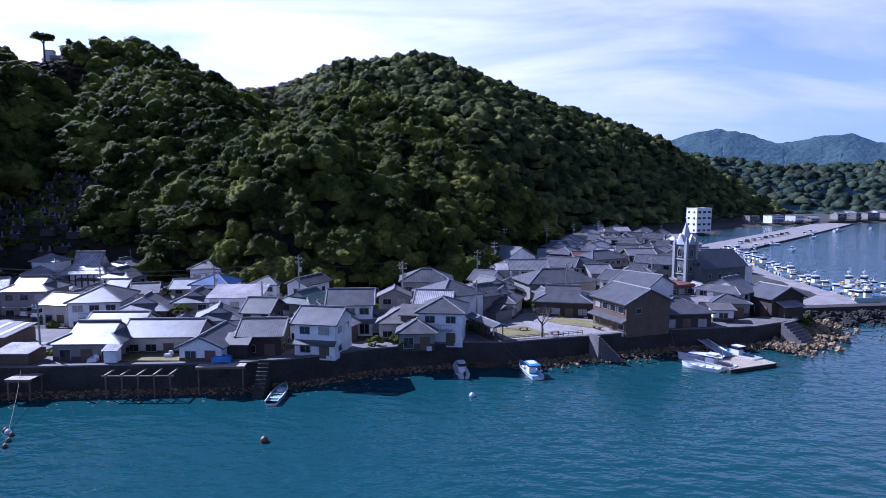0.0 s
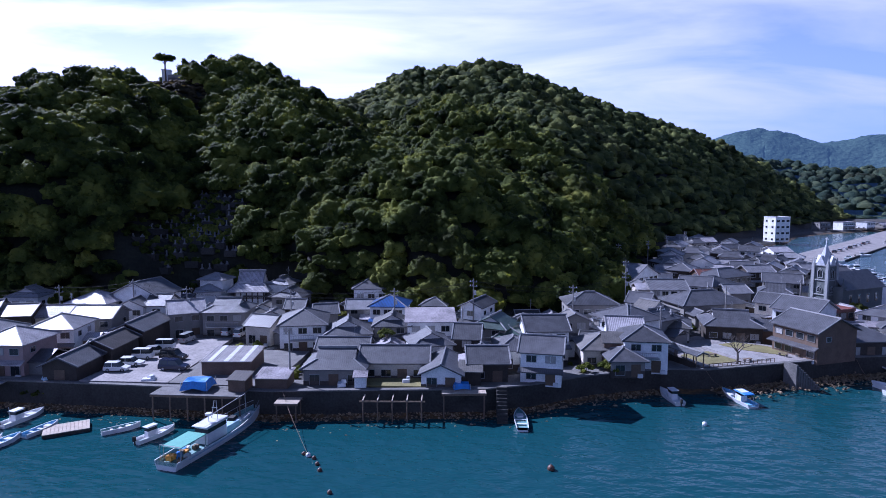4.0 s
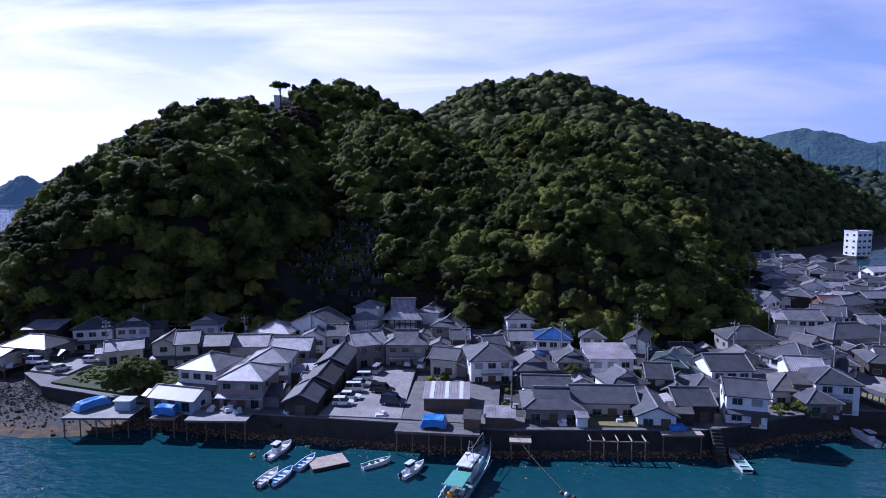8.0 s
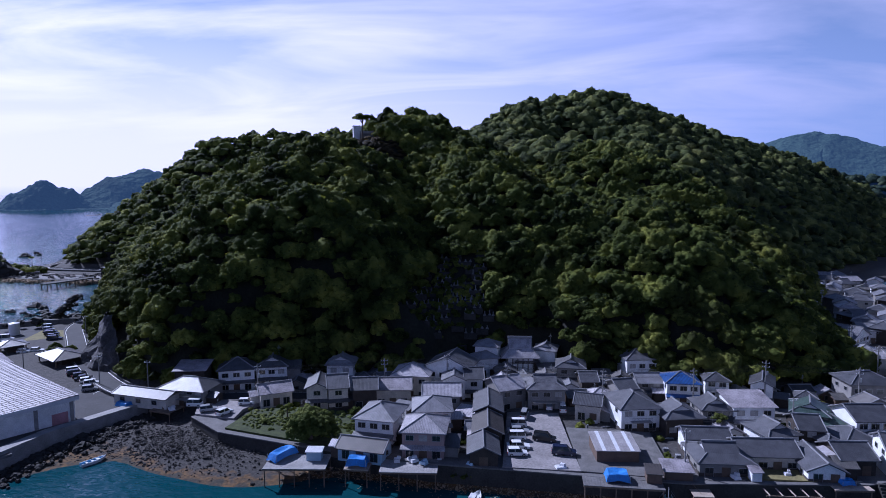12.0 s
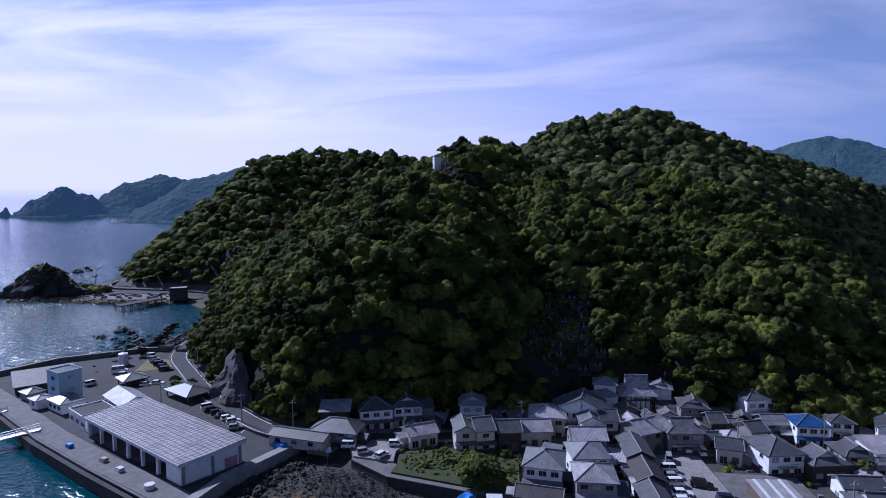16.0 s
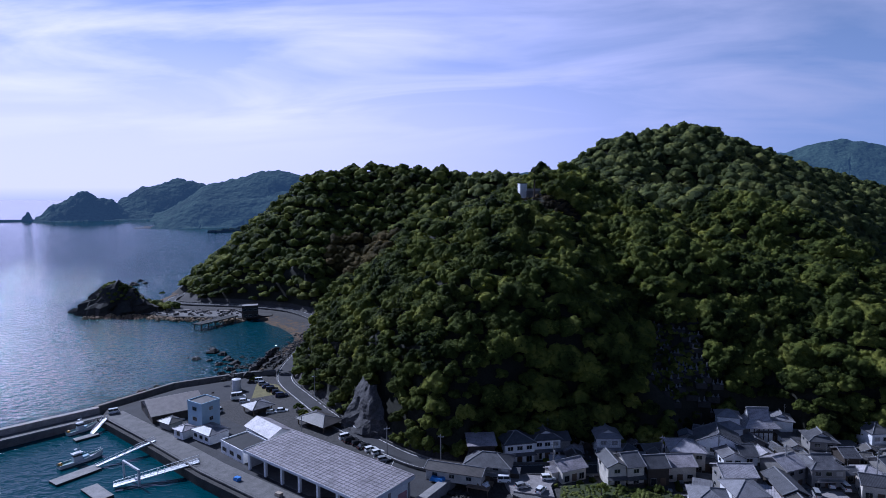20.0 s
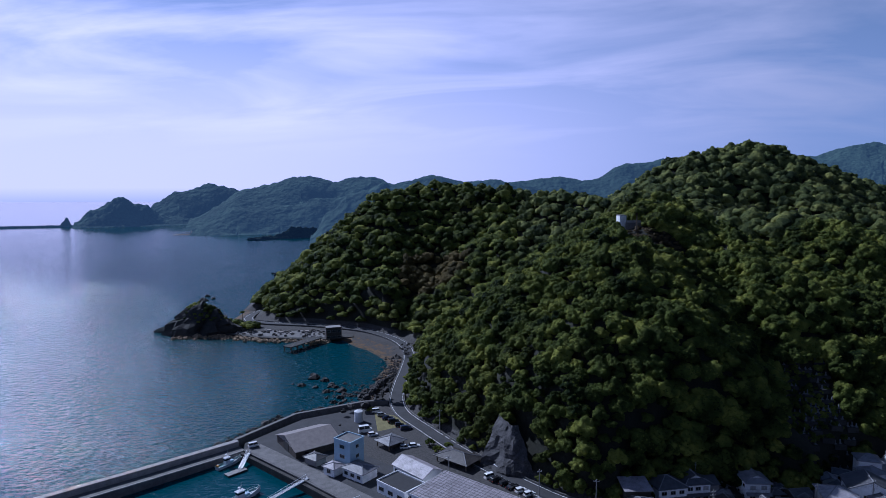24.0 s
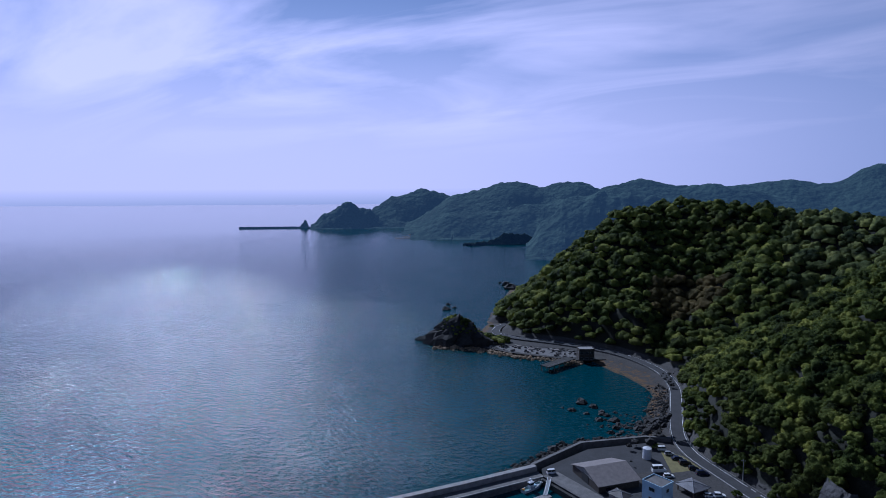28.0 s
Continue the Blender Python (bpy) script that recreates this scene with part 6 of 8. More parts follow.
def church(x, y, turn):
    c = thing("church", x, y, 4.3, turn, "grey stone church with a pointed spire and cross", "church")
    tw = 3.6
    part("tower", Shape().box(0, 0, 0, tw, tw, 11.5), CHURCH, c)
    s = Shape()
    for sx in (-1, 1):
        for sy in (-1, 1):
            s.box(sx * tw / 2, sy * tw / 2, 0, 0.7, 0.7, 11.9)
            s.tube([(sx * tw / 2, sy * tw / 2, 11.9), (sx * tw / 2, sy * tw / 2, 13.5)], 0.32, 4, 0.03)
    for z in (3.9, 7.6, 11.3):
        s.box(0, 0, z, tw + 0.5, tw + 0.5, 0.22)
    part("buttresses", s, CHURCH_TRIM, c)
    s = Shape()
    n = 8
    for k in range(n):
        a, b = 6.2832 * (k + 0.5) / n, 6.2832 * (k + 1.5) / n
        s.face((1.75 * math.cos(a), 1.75 * math.sin(a), 11.9), (1.75 * math.cos(b), 1.75 * math.sin(b), 11.9), (0, 0, 17.2))
    for sx, sy in ((1, 0), (-1, 0), (0, 1), (0, -1)):
        px, py = -sy, sx
        s.face((sx * 1.95 + px * 1.2, sy * 1.95 + py * 1.2, 11.5), (sx * 1.95 - px * 1.2, sy * 1.95 - py * 1.2, 11.5), (sx * 1.95, sy * 1.95, 13.9))
        s.face((sx * 1.95 + px * 1.2, sy * 1.95 + py * 1.2, 11.5), (sx * 1.95, sy * 1.95, 13.9), (0, 0, 13.9))
        s.face((sx * 1.95 - px * 1.2, sy * 1.95 - py * 1.2, 11.5), (0, 0, 13.9), (sx * 1.95, sy * 1.95, 13.9))
    part("spire", s, SPIRE, c)
    part("cross", Shape().box(0, 0, 17.0, 0.16, 0.16, 1.6).box(0, 0, 17.95, 0.16, 0.9, 0.16), STEEL_WHITE, c, "white metal cross")
    for dx, dy, tn in ((-tw / 2 - 0.02, 0, -90), (0, -tw / 2 - 0.02, 0)):
        for z, w, h in ((8.3, 1.3, 2.4), (4.6, 1.1, 1.6)):
            o = Shape()
            pts = [(-w / 2, 0, 0), (w / 2, 0, 0), (w / 2, 0, h * 0.65), (0, 0, h), (-w / 2, 0, h * 0.65)]
            o.face(*[(p[0], -0.06, p[2]) for p in pts])
            fr = part("lancet_window", o, GLASS, c)
            fr.matrix_basis = pose(dx, dy, z, 0, 0, tn)
            o = Shape()
            for a, b in zip(pts, pts[1:] + pts[:1]):
                o.tube([(a[0], -0.1, a[2]), (b[0], -0.1, b[2])], 0.09, 4)
            o.tube([(0, -0.1, 0), (0, -0.1, h)], 0.05, 4)
            part("tracery", o, CHURCH_TRIM, fr)
    o = Shape().box(-tw / 2 - 0.05, 0, 0, 0.1, 1.7, 2.2)
    part("door", o, DOOR, c)
    # nave behind the tower with lower aisles
    body = Shape().box(9.5, 0, 0, 16, 8.5, 5.6)
    part("nave_wall", body, CHURCH, c)
    for sy in (-1, 1):
        part("aisle_front", Shape().prism([(0.6, sy * 1.9), (2.0, sy * 1.9), (2.0, sy * 4.4), (0.6, sy * 4.4)], 0, 6.2).tube([(0.9, sy * 4.2, 6.2), (0.9, sy * 4.2, 8.4)], 0.3, 4, 0.04), CHURCH, c)
        for k in range(4):
            window(c, 4 + 3.6 * k, sy * 4.26, 1.6, 0 if sy < 0 else 180, 1.2, 2.4, False)
    s = Shape()
    roof_face(s, (1.2, -4.9, 5.4), (18.0, -4.9, 5.4), (18.0, 0, 9.4), (1.2, 0, 9.4))
    roof_face(s, (18.0, 4.9, 5.4), (1.2, 4.9, 5.4), (1.2, 0, 9.4), (18.0, 0, 9.4))
    roof_part("roof", s, ROOFS["t"], c)
    part("gable_wall", Shape().face((17.5, -4.25, 5.6), (17.5, 4.25, 5.6), (17.5, 0, 9.1)), WALLS["w"], c)
    part("apse", Shape().box(19.5, 0, 0, 4, 7, 5.2), WALLS["w"], c)
    return c


church(61, 153.5, 28)

# ---- harbour buildings ----
mk = thing("fish_market", -206.7, 104.8, 4.0, -31.7, "long open-sided fish market hall with a pale flat roof", "market hall")
part("roof", Shape().slab((-23.4, -8.4, 5.35), (23.4, -8.4, 5.35), (23.4, 8.4, 5.95), (-23.4, 8.4, 5.95), 0.35), METAL_ROOF, mk)
s = Shape()
for k in range(13):
    v = -7.8 + 1.3 * k
    zr = 5.35 + 0.6 * (v + 8.4) / 16.8
    s.slab((-23.3, v - 0.06, zr + 0.05), (23.3, v - 0.06, zr + 0.05), (23.3, v + 0.06, zr + 0.054), (-23.3, v + 0.06, zr + 0.054), 0.06)
for k in range(33):
    u = -22.4 + 1.4 * k
    s.slab((u - 0.05, -8.3, 5.41), (u + 0.05, -8.3, 5.41), (u + 0.05, 8.3, 6.003), (u - 0.05, 8.3, 6.003), 0.06)
part("roof_seams", s, CONCRETE, mk)
part("fascia", Shape().box(0, -8.42, 4.75, 46.9, 0.12, 0.7).box(23.42, 0, 4.75, 0.12, 16.8, 0.9).box(-23.42, 0, 4.75, 0.12, 16.8, 0.9), STEEL_WHITE, mk)
part("end_wall", Shape().box(22.6, 0, 0, 0.25, 15.0, 5.2), WALLS["w"], mk, "white rendered end wall")
part("back_wall", Shape().box(0, 7.6, 0, 45, 0.25, 5.4), WALLS["w"], mk)
part("end_wall", Shape().box(-22.6, 0, 0, 0.25, 15.0, 5.2), WALLS["w"], mk)
part("front_wall", Shape().box(19.6, -7.4, 0, 6.0, 0.25, 5.0), WALLS["w"], mk)
for k in range(6):
    part("column", Shape().box(-22 + 7.0 * k, -7.4, 0, 0.7, 0.7, 4.9), WALLS["w"], mk)
for k in range(3):
    part("pilaster", Shape().box(22.8, -7 + 7 * k, 0, 0.3, 0.7, 5.0), CONCRETE_LIGHT, mk)
part("shutter", Shape().box(22.76, 4.6, 0, 0.08, 3.2, 2.6), material("pink_faded_shutter", (0.42, 0.22, 0.24), 0.6, vary=0.25), mk, "faded pink roller shutter")
part("floor_slab", Shape().box(0, 0, 0, 45, 14.8, 0.12), CONCRETE, mk)

gb = thing("gabled_office", -232, 130.4, 4.0, -38, "white gabled office with a pale metal roof", "building")
part("wall", Shape().box(0, 0, 0, 14, 8, 4.0), WALLS["w"], gb)
part("gable_wall", Shape().face((-7, -4, 4), (-7, 4, 4), (-7, 0, 5.7)).face((7, -4, 4), (7, 4, 4), (7, 0, 5.7)), WALLS["w"], gb)
s = Shape()
roof_face(s, (-7.4, -4.5, 3.8), (7.4, -4.5, 3.8), (7.4, 0, 5.85), (-7.4, 0, 5.85), ribs=0.7)
roof_face(s, (7.4, 4.5, 3.8), (-7.4, 4.5, 3.8), (-7.4, 0, 5.85), (7.4, 0, 5.85), ribs=0.7)
roof_part("roof", s, METAL_ROOF, gb)
for k in range(5):
    window(gb, -5.4 + 2.7 * k, -4, 1.4, 0, 1.5, 1.3, False)
for k in range(2):
    window(gb, -7, -2 + 4 * k, 1.4, -90, 1.5, 1.3, False)
block("office_annex", "low white flat-roofed annex with a parapet", "building", -235.2, 120.2, 12, 8.5, -35, 4.0, 7.4, WALLS["w"], 1, 3, 2, DARK)
tw = block("harbour_tower", "pale three-storey harbour office tower", "building", -255.8, 136, 7.2, 6.6, -27, 4.0, 13.8, WALLS["u"], 3, 1, 1)
lw = thing("harbour_office", -250.5, 129.6, 4.0, -30, "low white harbour office with a grey roof", "building")
part("wall", Shape().box(0, 0, 0, 9, 6.5, 3.2), WALLS["w"], lw)
roof_on(lw, "h", 9, 6.5, 3.2, ROOFS["l"], pitch=0.3)
for k in range(3):
    window(lw, -2.8 + 2.8 * k, -3.25, 1.0, 0, 1.6, 1.2, False)
pc = thing("entrance_porch", -259.5, 130.5, 4.0, -27, "small white porch with a shallow pyramid roof", "porch")
part("wall", Shape().box(0, 0, 0, 4.6, 4.2, 2.9), WALLS["w"], pc)
roof_on(pc, "h", 4.6, 4.2, 2.9, METAL_ROOF, pitch=0.3)
window(pc, 0, -2.1, 0.9, 0, 1.6, 1.4, False), window(pc, -2.3, 0, 0.9, -90, 1.6, 1.4, False)
hut = thing("harbour_hut", -268, 137.5, 4.0, -27, "small grey hut with a dark hip roof", "hut")
part("wall", Shape().box(0, 0, 0, 5.5, 4.5, 2.4), WALLS["g"], hut)
roof_on(hut, "h", 5.5, 4.5, 2.4, ROOFS["k"], pitch=0.35)
sd = thing("net_shed", -275.6, 151.6, 4.0, -47, "broad grey-brown warehouse with a low gabled roof", "warehouse")
part("wall", Shape().box(0, 0, 0, 18, 16.5, 2.9), WALLS["d"], sd)
part("gable_wall", Shape().face((-9, -8.25, 2.9), (9, -8.25, 2.9), (0, -8.25, 5.6)).face((-9, 8.25, 2.9), (9, 8.25, 2.9), (0, 8.25, 5.6)), WALLS["g"], sd)
# flat dark panel on the solid wall: the opening's shade put into colour
part("doorway", Shape().box(0, -8.3, 0, 4.6, 0.1, 3.2), DARK, sd, "near-black panel for the shade inside an open doorway")
s = Shape()
roof_face(s, (-9.6, 8.8, 2.75), (-9.6, -8.8, 2.75), (0, -8.8, 5.75), (0, 8.8, 5.75), ribs=0.9)
roof_face(s, (9.6, -8.8, 2.75), (9.6, 8.8, 2.75), (0, 8.8, 5.75), (0, -8.8, 5.75), ribs=0.9)
roof_part("roof", s, material("grey_brown_sheet_roof", (0.20, 0.175, 0.165), 0.6, vary=0.25, scale=0.7), sd)
for x, y, w, d, tn, lab in ((-246, 154.5, 7.5, 7.5, -38, "square pavilion with a pale pyramid roof"), (-220.3, 143.6, 13, 8.5, -32, "open wooden pavilion with a grey-brown hip roof")):
    pv = thing("pavilion", x, y, 4.0, tn, lab, "pavilion")
    for sx in (-1, 1):
        for sy in (-1, 1):
            part("post", Shape().box(sx * (w / 2 - 0.4), sy * (d / 2 - 0.4), 0, 0.3, 0.3, 2.5), WOOD, pv)
    part("wall", Shape().box(0, d * 0.1, 0, w * 0.7, d * 0.6, 2.3), WALLS["d"], pv)
    roof_on(pv, "h", w, d, 2.55, ROOFS["l" if w < 10 else "k"], pitch=0.34)
tk = thing("storage_tank", -264, 177, 4.0, 0, "white round storage tank on the quay", "tank")
part("shell", Shape().tube([(0, 0, 0), (0, 0, 4.2)], 1.7, 20), STEEL_WHITE, tk)
part("lid", Shape().tube([(0, 0, 4.2), (0, 0, 4.6)], 1.75, 20, 0.3), STEEL_WHITE, tk)
ow = thing("old_warehouse", -173, 110.6, 4.2, -12, "long low old store with a brown roof", "store")
part("wall", Shape().box(0, 0, 0, 15, 5.5, 2.9), WALLS["c"], ow)
roof_on(ow, "g", 15, 5.5, 2.9, ROOFS["k"], pitch=0.3)
for k in range(3):
    window(ow, -5 + 4.6 * k, -2.75, 1.1, 0, 1.5, 1.1, False)
tagged(part("lawn", Shape().prism([(-251, 158), (-240, 155), (-230, 158), (-236, 168), (-251, 185), (-260, 187)], 3.5, 4.06), LAWN), "dry grass verge beside the car park", "lawn", kind="structure")
# painted parking bays
pb = Shape()
for k in range(12):
    pb.box(-214 + 2.05 * k, 136.6 - 1.62 * k, 4.03, 0.12, 4.6, 0.012, turn=-40 + 90 - 50)
tagged(part("road_marking", pb, PAINT_WHITE), "white painted parking bay lines", "marking", kind="stuff")
# bait tubs and stores on the quay
for x, y, c in ((-216, 96.5, "b"), (-209, 92, "w"), (-230, 103.5, "k")):
    tagged(part("crate_stack", Shape().box(x, y, 4.04, 1.8, 1.3, 0.5, -30).box(x + 0.1, y, 4.54, 1.7, 1.2, 0.4, -25), {"b": WOOD_PALE, "w": STEEL_WHITE, "k": BLUE_SHEET}[c]), "stacked fish crates on the quay", "crates")
tb = thing("water_tub", -197.5, 84.8, 4.04, 0, "round pale plastic tub on the quay", "tub")
part("tub", Shape().tube([(0, 0, 0), (0, 0, 1.0)], 1.1, 14), STEEL_WHITE, tb)


# gangways and pontoons in the harbour
def gangway(a, b, w, label, rail=1.0):
    g = thing("gangway", 0, 0, 0, 0, label, "gangway")
    a, b = Vector(a), Vector(b)
    d = (b - a).normalized()
    sd = Vector((-d.y, d.x, 0)).normalized() * w / 2
    part("deck", Shape().slab(a - sd, b - sd, b + sd, a + sd, 0.2), GALV, g)
    for sg in (-1, 1):
        s = Shape()
        up = Vector((0, 0, rail))
        s.tube([a + sd * sg + up, b + sd * sg + up], 0.09, 5).tube([a + sd * sg, b + sd * sg], 0.12, 5)
        n = max(2, int((b - a).length / 1.8))
        for k in range(n + 1):
            p = a.lerp(b, k / n) + sd * sg
            s.tube([p, p + up], 0.05, 4)
            if k < n:
                s.tube([p, a.lerp(b, (k + 1) / n) + sd * sg + up], 0.035, 4)
        part("truss", s, STEEL_WHITE, g)
    return g


gangway((-245.5, 113.0, 4.4), (-263.5, 101.5, 1.0), 2.2, "long white steel gangway down to a pontoon", 1.3)
gangway((-266.4, 125.8, 4.3), (-276, 112.2, 0.9), 1.3, "narrow steel gangway down to a float")
gangway((-293.6, 141.6, 4.3), (-293, 134, 0.8), 1.2, "short steel gangway down to a float")
fg = thing("gantry_frame", -261.2, 105.9, -2, -33, "white steel portal frame over the pontoon", "frame")
part("frame", Shape().box(-4.6, 0, 0, 0.5, 0.5, 6.2).box(4.6, 0, 0, 0.5, 0.5, 6.2).box(0, 0, 6.2, 9.7, 0.5, 0.5), STEEL_WHITE, fg)


def pontoon(x, y, l, w, turn, label, top=0.55, mat=None):
    p = thing("pontoon", x, y, 0, turn, label, "pontoon")
    part("float", Shape().box(0, 0, -0.4, l, w, 0.4 + top - 0.1), CONCRETE_DARK, p)
    s = Shape()
    n = int(l / 0.45)
    for k in range(n):
        s.box(-l / 2 + (k + 0.5) * l / n, 0, top - 0.1, l / n - 0.03, w + 0.1, 0.1)
    tagged(part("decking", s, mat or CONCRETE_LIGHT, p), kind="stuff")
    return p


pontoon(-278.5, 107.2, 12, 4.2, 62, "pale concrete mooring pontoon in the harbour")
pontoon(-293.6, 132, 7, 2.6, 55, "small pale mooring float in the harbour")
pontoon(-266, 98.5, 10, 4, -32, "large mooring pontoon under a gangway")

# bay headland: terrace, pier and pier house
tagged(part("pavement", Shape().prism([(-392, 316), (-368, 308.5), (-345, 308), (-322, 309), (-306, 318), (-312, 332), (-345, 341), (-388, 338)], -1.5, 3.5), CONCRETE_DARK), "concrete landing terrace by a rocky cove", "pavement", kind="structure")
pr = thing("pier", -330, 292, -1.3, 68, "short timber and concrete pier on piles", "pier")
part("deck", Shape().box(0, 0, 4.3, 27, 6.5, 0.5), CONCRETE_DARK, pr)
for k in range(6):
    for sy in (-1, 1):
        part("pile", Shape().tube([(-12.5 + 5 * k, sy * 2.8, -3), (-12.5 + 5 * k, sy * 2.8, 4.3)], 0.3, 8), WOOD, pr)
for sy in (-1, 1):
    s = Shape().tube([(-13.2, sy * 3.1, 5.7), (13.2, sy * 3.1, 5.7)], 0.06, 5)
    for k in range(12):
        s.tube([(-13.2 + 2.4 * k, sy * 3.1, 4.8), (-13.2 + 2.4 * k, sy * 3.1, 5.7)], 0.05, 4)
    part("rail", s, GALV, pr)
block("pier_house", "dark concrete pier house with a pale flat roof", "building", -318, 313, 9.5, 8, 25, 3.4, 10.6, WALLS["d"], 2, 3, 2, CONCRETE_LIGHT)
for x, y, l in ((-356, 322, 5), (-366, 326, 4), (-348, 320, 3.5), (-340, 326, 4)):
    tagged(part("net_heap", Shape().box(x, y, 3.5, l, 2.4, 0.9, 20, 0.7), material("heaped_nets", (0.30, 0.26, 0.23), 0.9, vary=0.4, scale=1.5)), "heaped pale nets and gear on the terrace", "nets")

tagged(part("pavement", Shape().prism([(-386, 319), (-366, 311.5), (-346, 311), (-328, 312), (-318, 322), (-345, 332), (-382, 331)], 3.504, 3.54), CONCRETE), "pale worn paving on the landing terrace", "pavement", kind="structure")
rngb = random.Random(77)
heap = Shape()
for k in range(90):
    x = rngb.uniform(-384, -324)
    y = rngb.uniform(312, 330)
    heap.box(x, y, 3.54, rngb.uniform(0.6, 2.6), rngb.uniform(0.5, 1.6), rngb.uniform(0.3, 1.3), rngb.uniform(0, 90), 0.85)
tagged(part("landing_gear", heap, material("stacked_fishing_gear", (0.07, 0.065, 0.06), 0.85, vary=0.7, scale=0.8, color2=(0.26, 0.24, 0.22), per="island")), "crates, nets and floats stacked on the landing terrace", "fishing gear", kind="stuff")


# ---- vehicles ----
TYRE = material("tyre_rubber", (0.02, 0.02, 0.02), 0.9, vary=0.2)
HUB = material("wheel_hub", (0.4, 0.4, 0.42), 0.4, metal=0.6, vary=0.1)
LAMP_RED = material("tail_lamp", (0.35, 0.02, 0.02), 0.3, vary=0.1)
LAMP_WHITE = material("head_lamp", (0.7, 0.7, 0.7), 0.2, vary=0.05)
CAR_PAINT = {
    "white": material("white_car_paint", (0.72, 0.72, 0.72), 0.25, vary=0.04),
    "silver": material("silver_car_paint", (0.38, 0.39, 0.41), 0.28, metal=0.3, vary=0.05),
    "black": material("black_car_paint", (0.015, 0.015, 0.018), 0.2, vary=0.05),
    "navy": material("navy_car_paint", (0.015, 0.02, 0.05), 0.2, vary=0.05),
    "red": material("red_car_paint", (0.35, 0.03, 0.02), 0.3, vary=0.05),
}
CARS = {}


def car_shape(kind, paint):
    """A car: side profile swept over its width, with glasshouse, four wheels and lamps."""
    L, W, H = {"hatch": (3.7, 1.6, 1.52), "sedan": (4.5, 1.7, 1.45), "van": (3.4, 1.48, 1.85), "wagon": (4.6, 1.75, 1.75), "camper": (5.2, 1.95, 2.7)}[kind]
    names = {"hatch": "hatchback", "sedan": "sedan", "van": "boxy van", "wagon": "people carrier", "camper": "camper van"}
    c = thing("car", 0, 0, -50, 0, f"{paint} {names[kind]} parked on the paving", "car", "parked cars")
    belt = H * 0.56
    nose = {"van": 0.06, "camper": 0.2}.get(kind, 0.24)
    low = [(-L / 2, 0.25), (L / 2, 0.25), (L / 2 + 0.02, belt * 0.75), (L / 2 - L * nose, belt), (-L / 2 + 0.04, belt + 0.03), (-L / 2 - 0.02, belt * 0.6)]
    s = Shape()
    i = len(s.v)
    n = len(low)
    for sy, k in ((-1, 1.0), (1, 1.0)):
        s.v += [(x, sy * W / 2 * (0.94 if z > belt * 0.9 else 1), z) for x, z in low]
    s.f += [tuple(range(i, i + n)), tuple(range(i + 2 * n - 1, i + n - 1, -1))]
    s.f += [(i + k, i + n + k, i + n + (k + 1) % n, i + (k + 1) % n) for k in range(n)]
    body = part("body", s, CAR_PAINT[paint], c)
    rear = -L / 2 + (0.6 if kind == "sedan" else 0.08)
    front = L / 2 - L * nose
    g = Shape()
    up = [(rear, belt), (front, belt), (front - (0.25 if kind in ("van", "camper") else 0.62), H - 0.06), (rear + (0.45 if kind == "sedan" else 0.16), H - 0.06)]
    i = 0
    for sy in (-1, 1):
        g.v += [(x, sy * W / 2 * (0.93 if z < H * 0.7 else 0.8), z) for x, z in up]
    g.f += [(0, 1, 2, 3), (7, 6, 5, 4)] + [(k, 4 + k, 4 + (k + 1) % 4, (k + 1) % 4) for k in range(4)]
    part("glasshouse", g, GLASS, body)
    xm, xl = (up[2][0] + up[3][0]) / 2, up[2][0] - up[3][0]
    part("roof_panel", Shape().box(xm, 0, H - 0.065, xl + 0.12, W * 0.82, 0.07, taper=0.94), CAR_PAINT[paint], body)
    for px in (up[0][0] * 0.5 + up[1][0] * 0.5 - 0.1,):
        part("pillar", Shape().box(px, 0, belt, 0.1, W * 0.94, H - belt - 0.05, taper=0.9), CAR_PAINT[paint], body)
    for sx in (-1, 1):
        for sy in (-1, 1):
            w = part("wheel", Shape().tube([(sx * L * 0.31, sy * (W / 2 - 0.17), 0.3), (sx * L * 0.31, sy * (W / 2 + 0.01), 0.3)], 0.3, 12), TYRE, c)
            part("rim", Shape().tube([(sx * L * 0.31, sy * (W / 2 - 0.05), 0.3), (sx * L * 0.31, sy * (W / 2 + 0.03), 0.3)], 0.18, 10), HUB, w)
    for sy in (-1, 1):
        part("headlight", Shape().box(L / 2 + 0.01, sy * W * 0.36, belt * 0.62, 0.06, 0.3, 0.16), LAMP_WHITE, c)
        part("tail_light", Shape().box(-L / 2 - 0.015, sy * W * 0.38, belt * 0.7, 0.06, 0.22, 0.2), LAMP_RED, c)
    return c


def park(kind, paint, x, y, z, turn):
    key = (kind, paint)
    m = pose(x, y, z, 0, 0, turn)
    if key not in CARS:
        CARS[key] = car_shape(kind, paint)
        CARS[key].matrix_basis = m
    else:
        copy_thing(CARS[key], m)


park("hatch", "white", -86.2, 88.6, 4.72, 5), park("sedan", "white", -86.0, 91.9, 4.72, 4), park("van", "white", -86.0, 96.2, 4.72, 5)
park("sedan", "silver", -85.8, 99.6, 4.72, 3), park("van", "white", -85.6, 103.2, 4.72, 4), park("van", "silver", -84.2, 108.8, 4.72, 80)
park("wagon", "black", -80.6, 96.2, 4.72, -12), park("wagon", "navy", -77.4, 89.8, 4.72, -4)
park("van", "white", -78.3, 114.6, 4.9, 85), park("van", "white", -75.4, 113.2, 4.9, 88), park("hatch", "red", -81.2, 115.6, 4.9, 10)
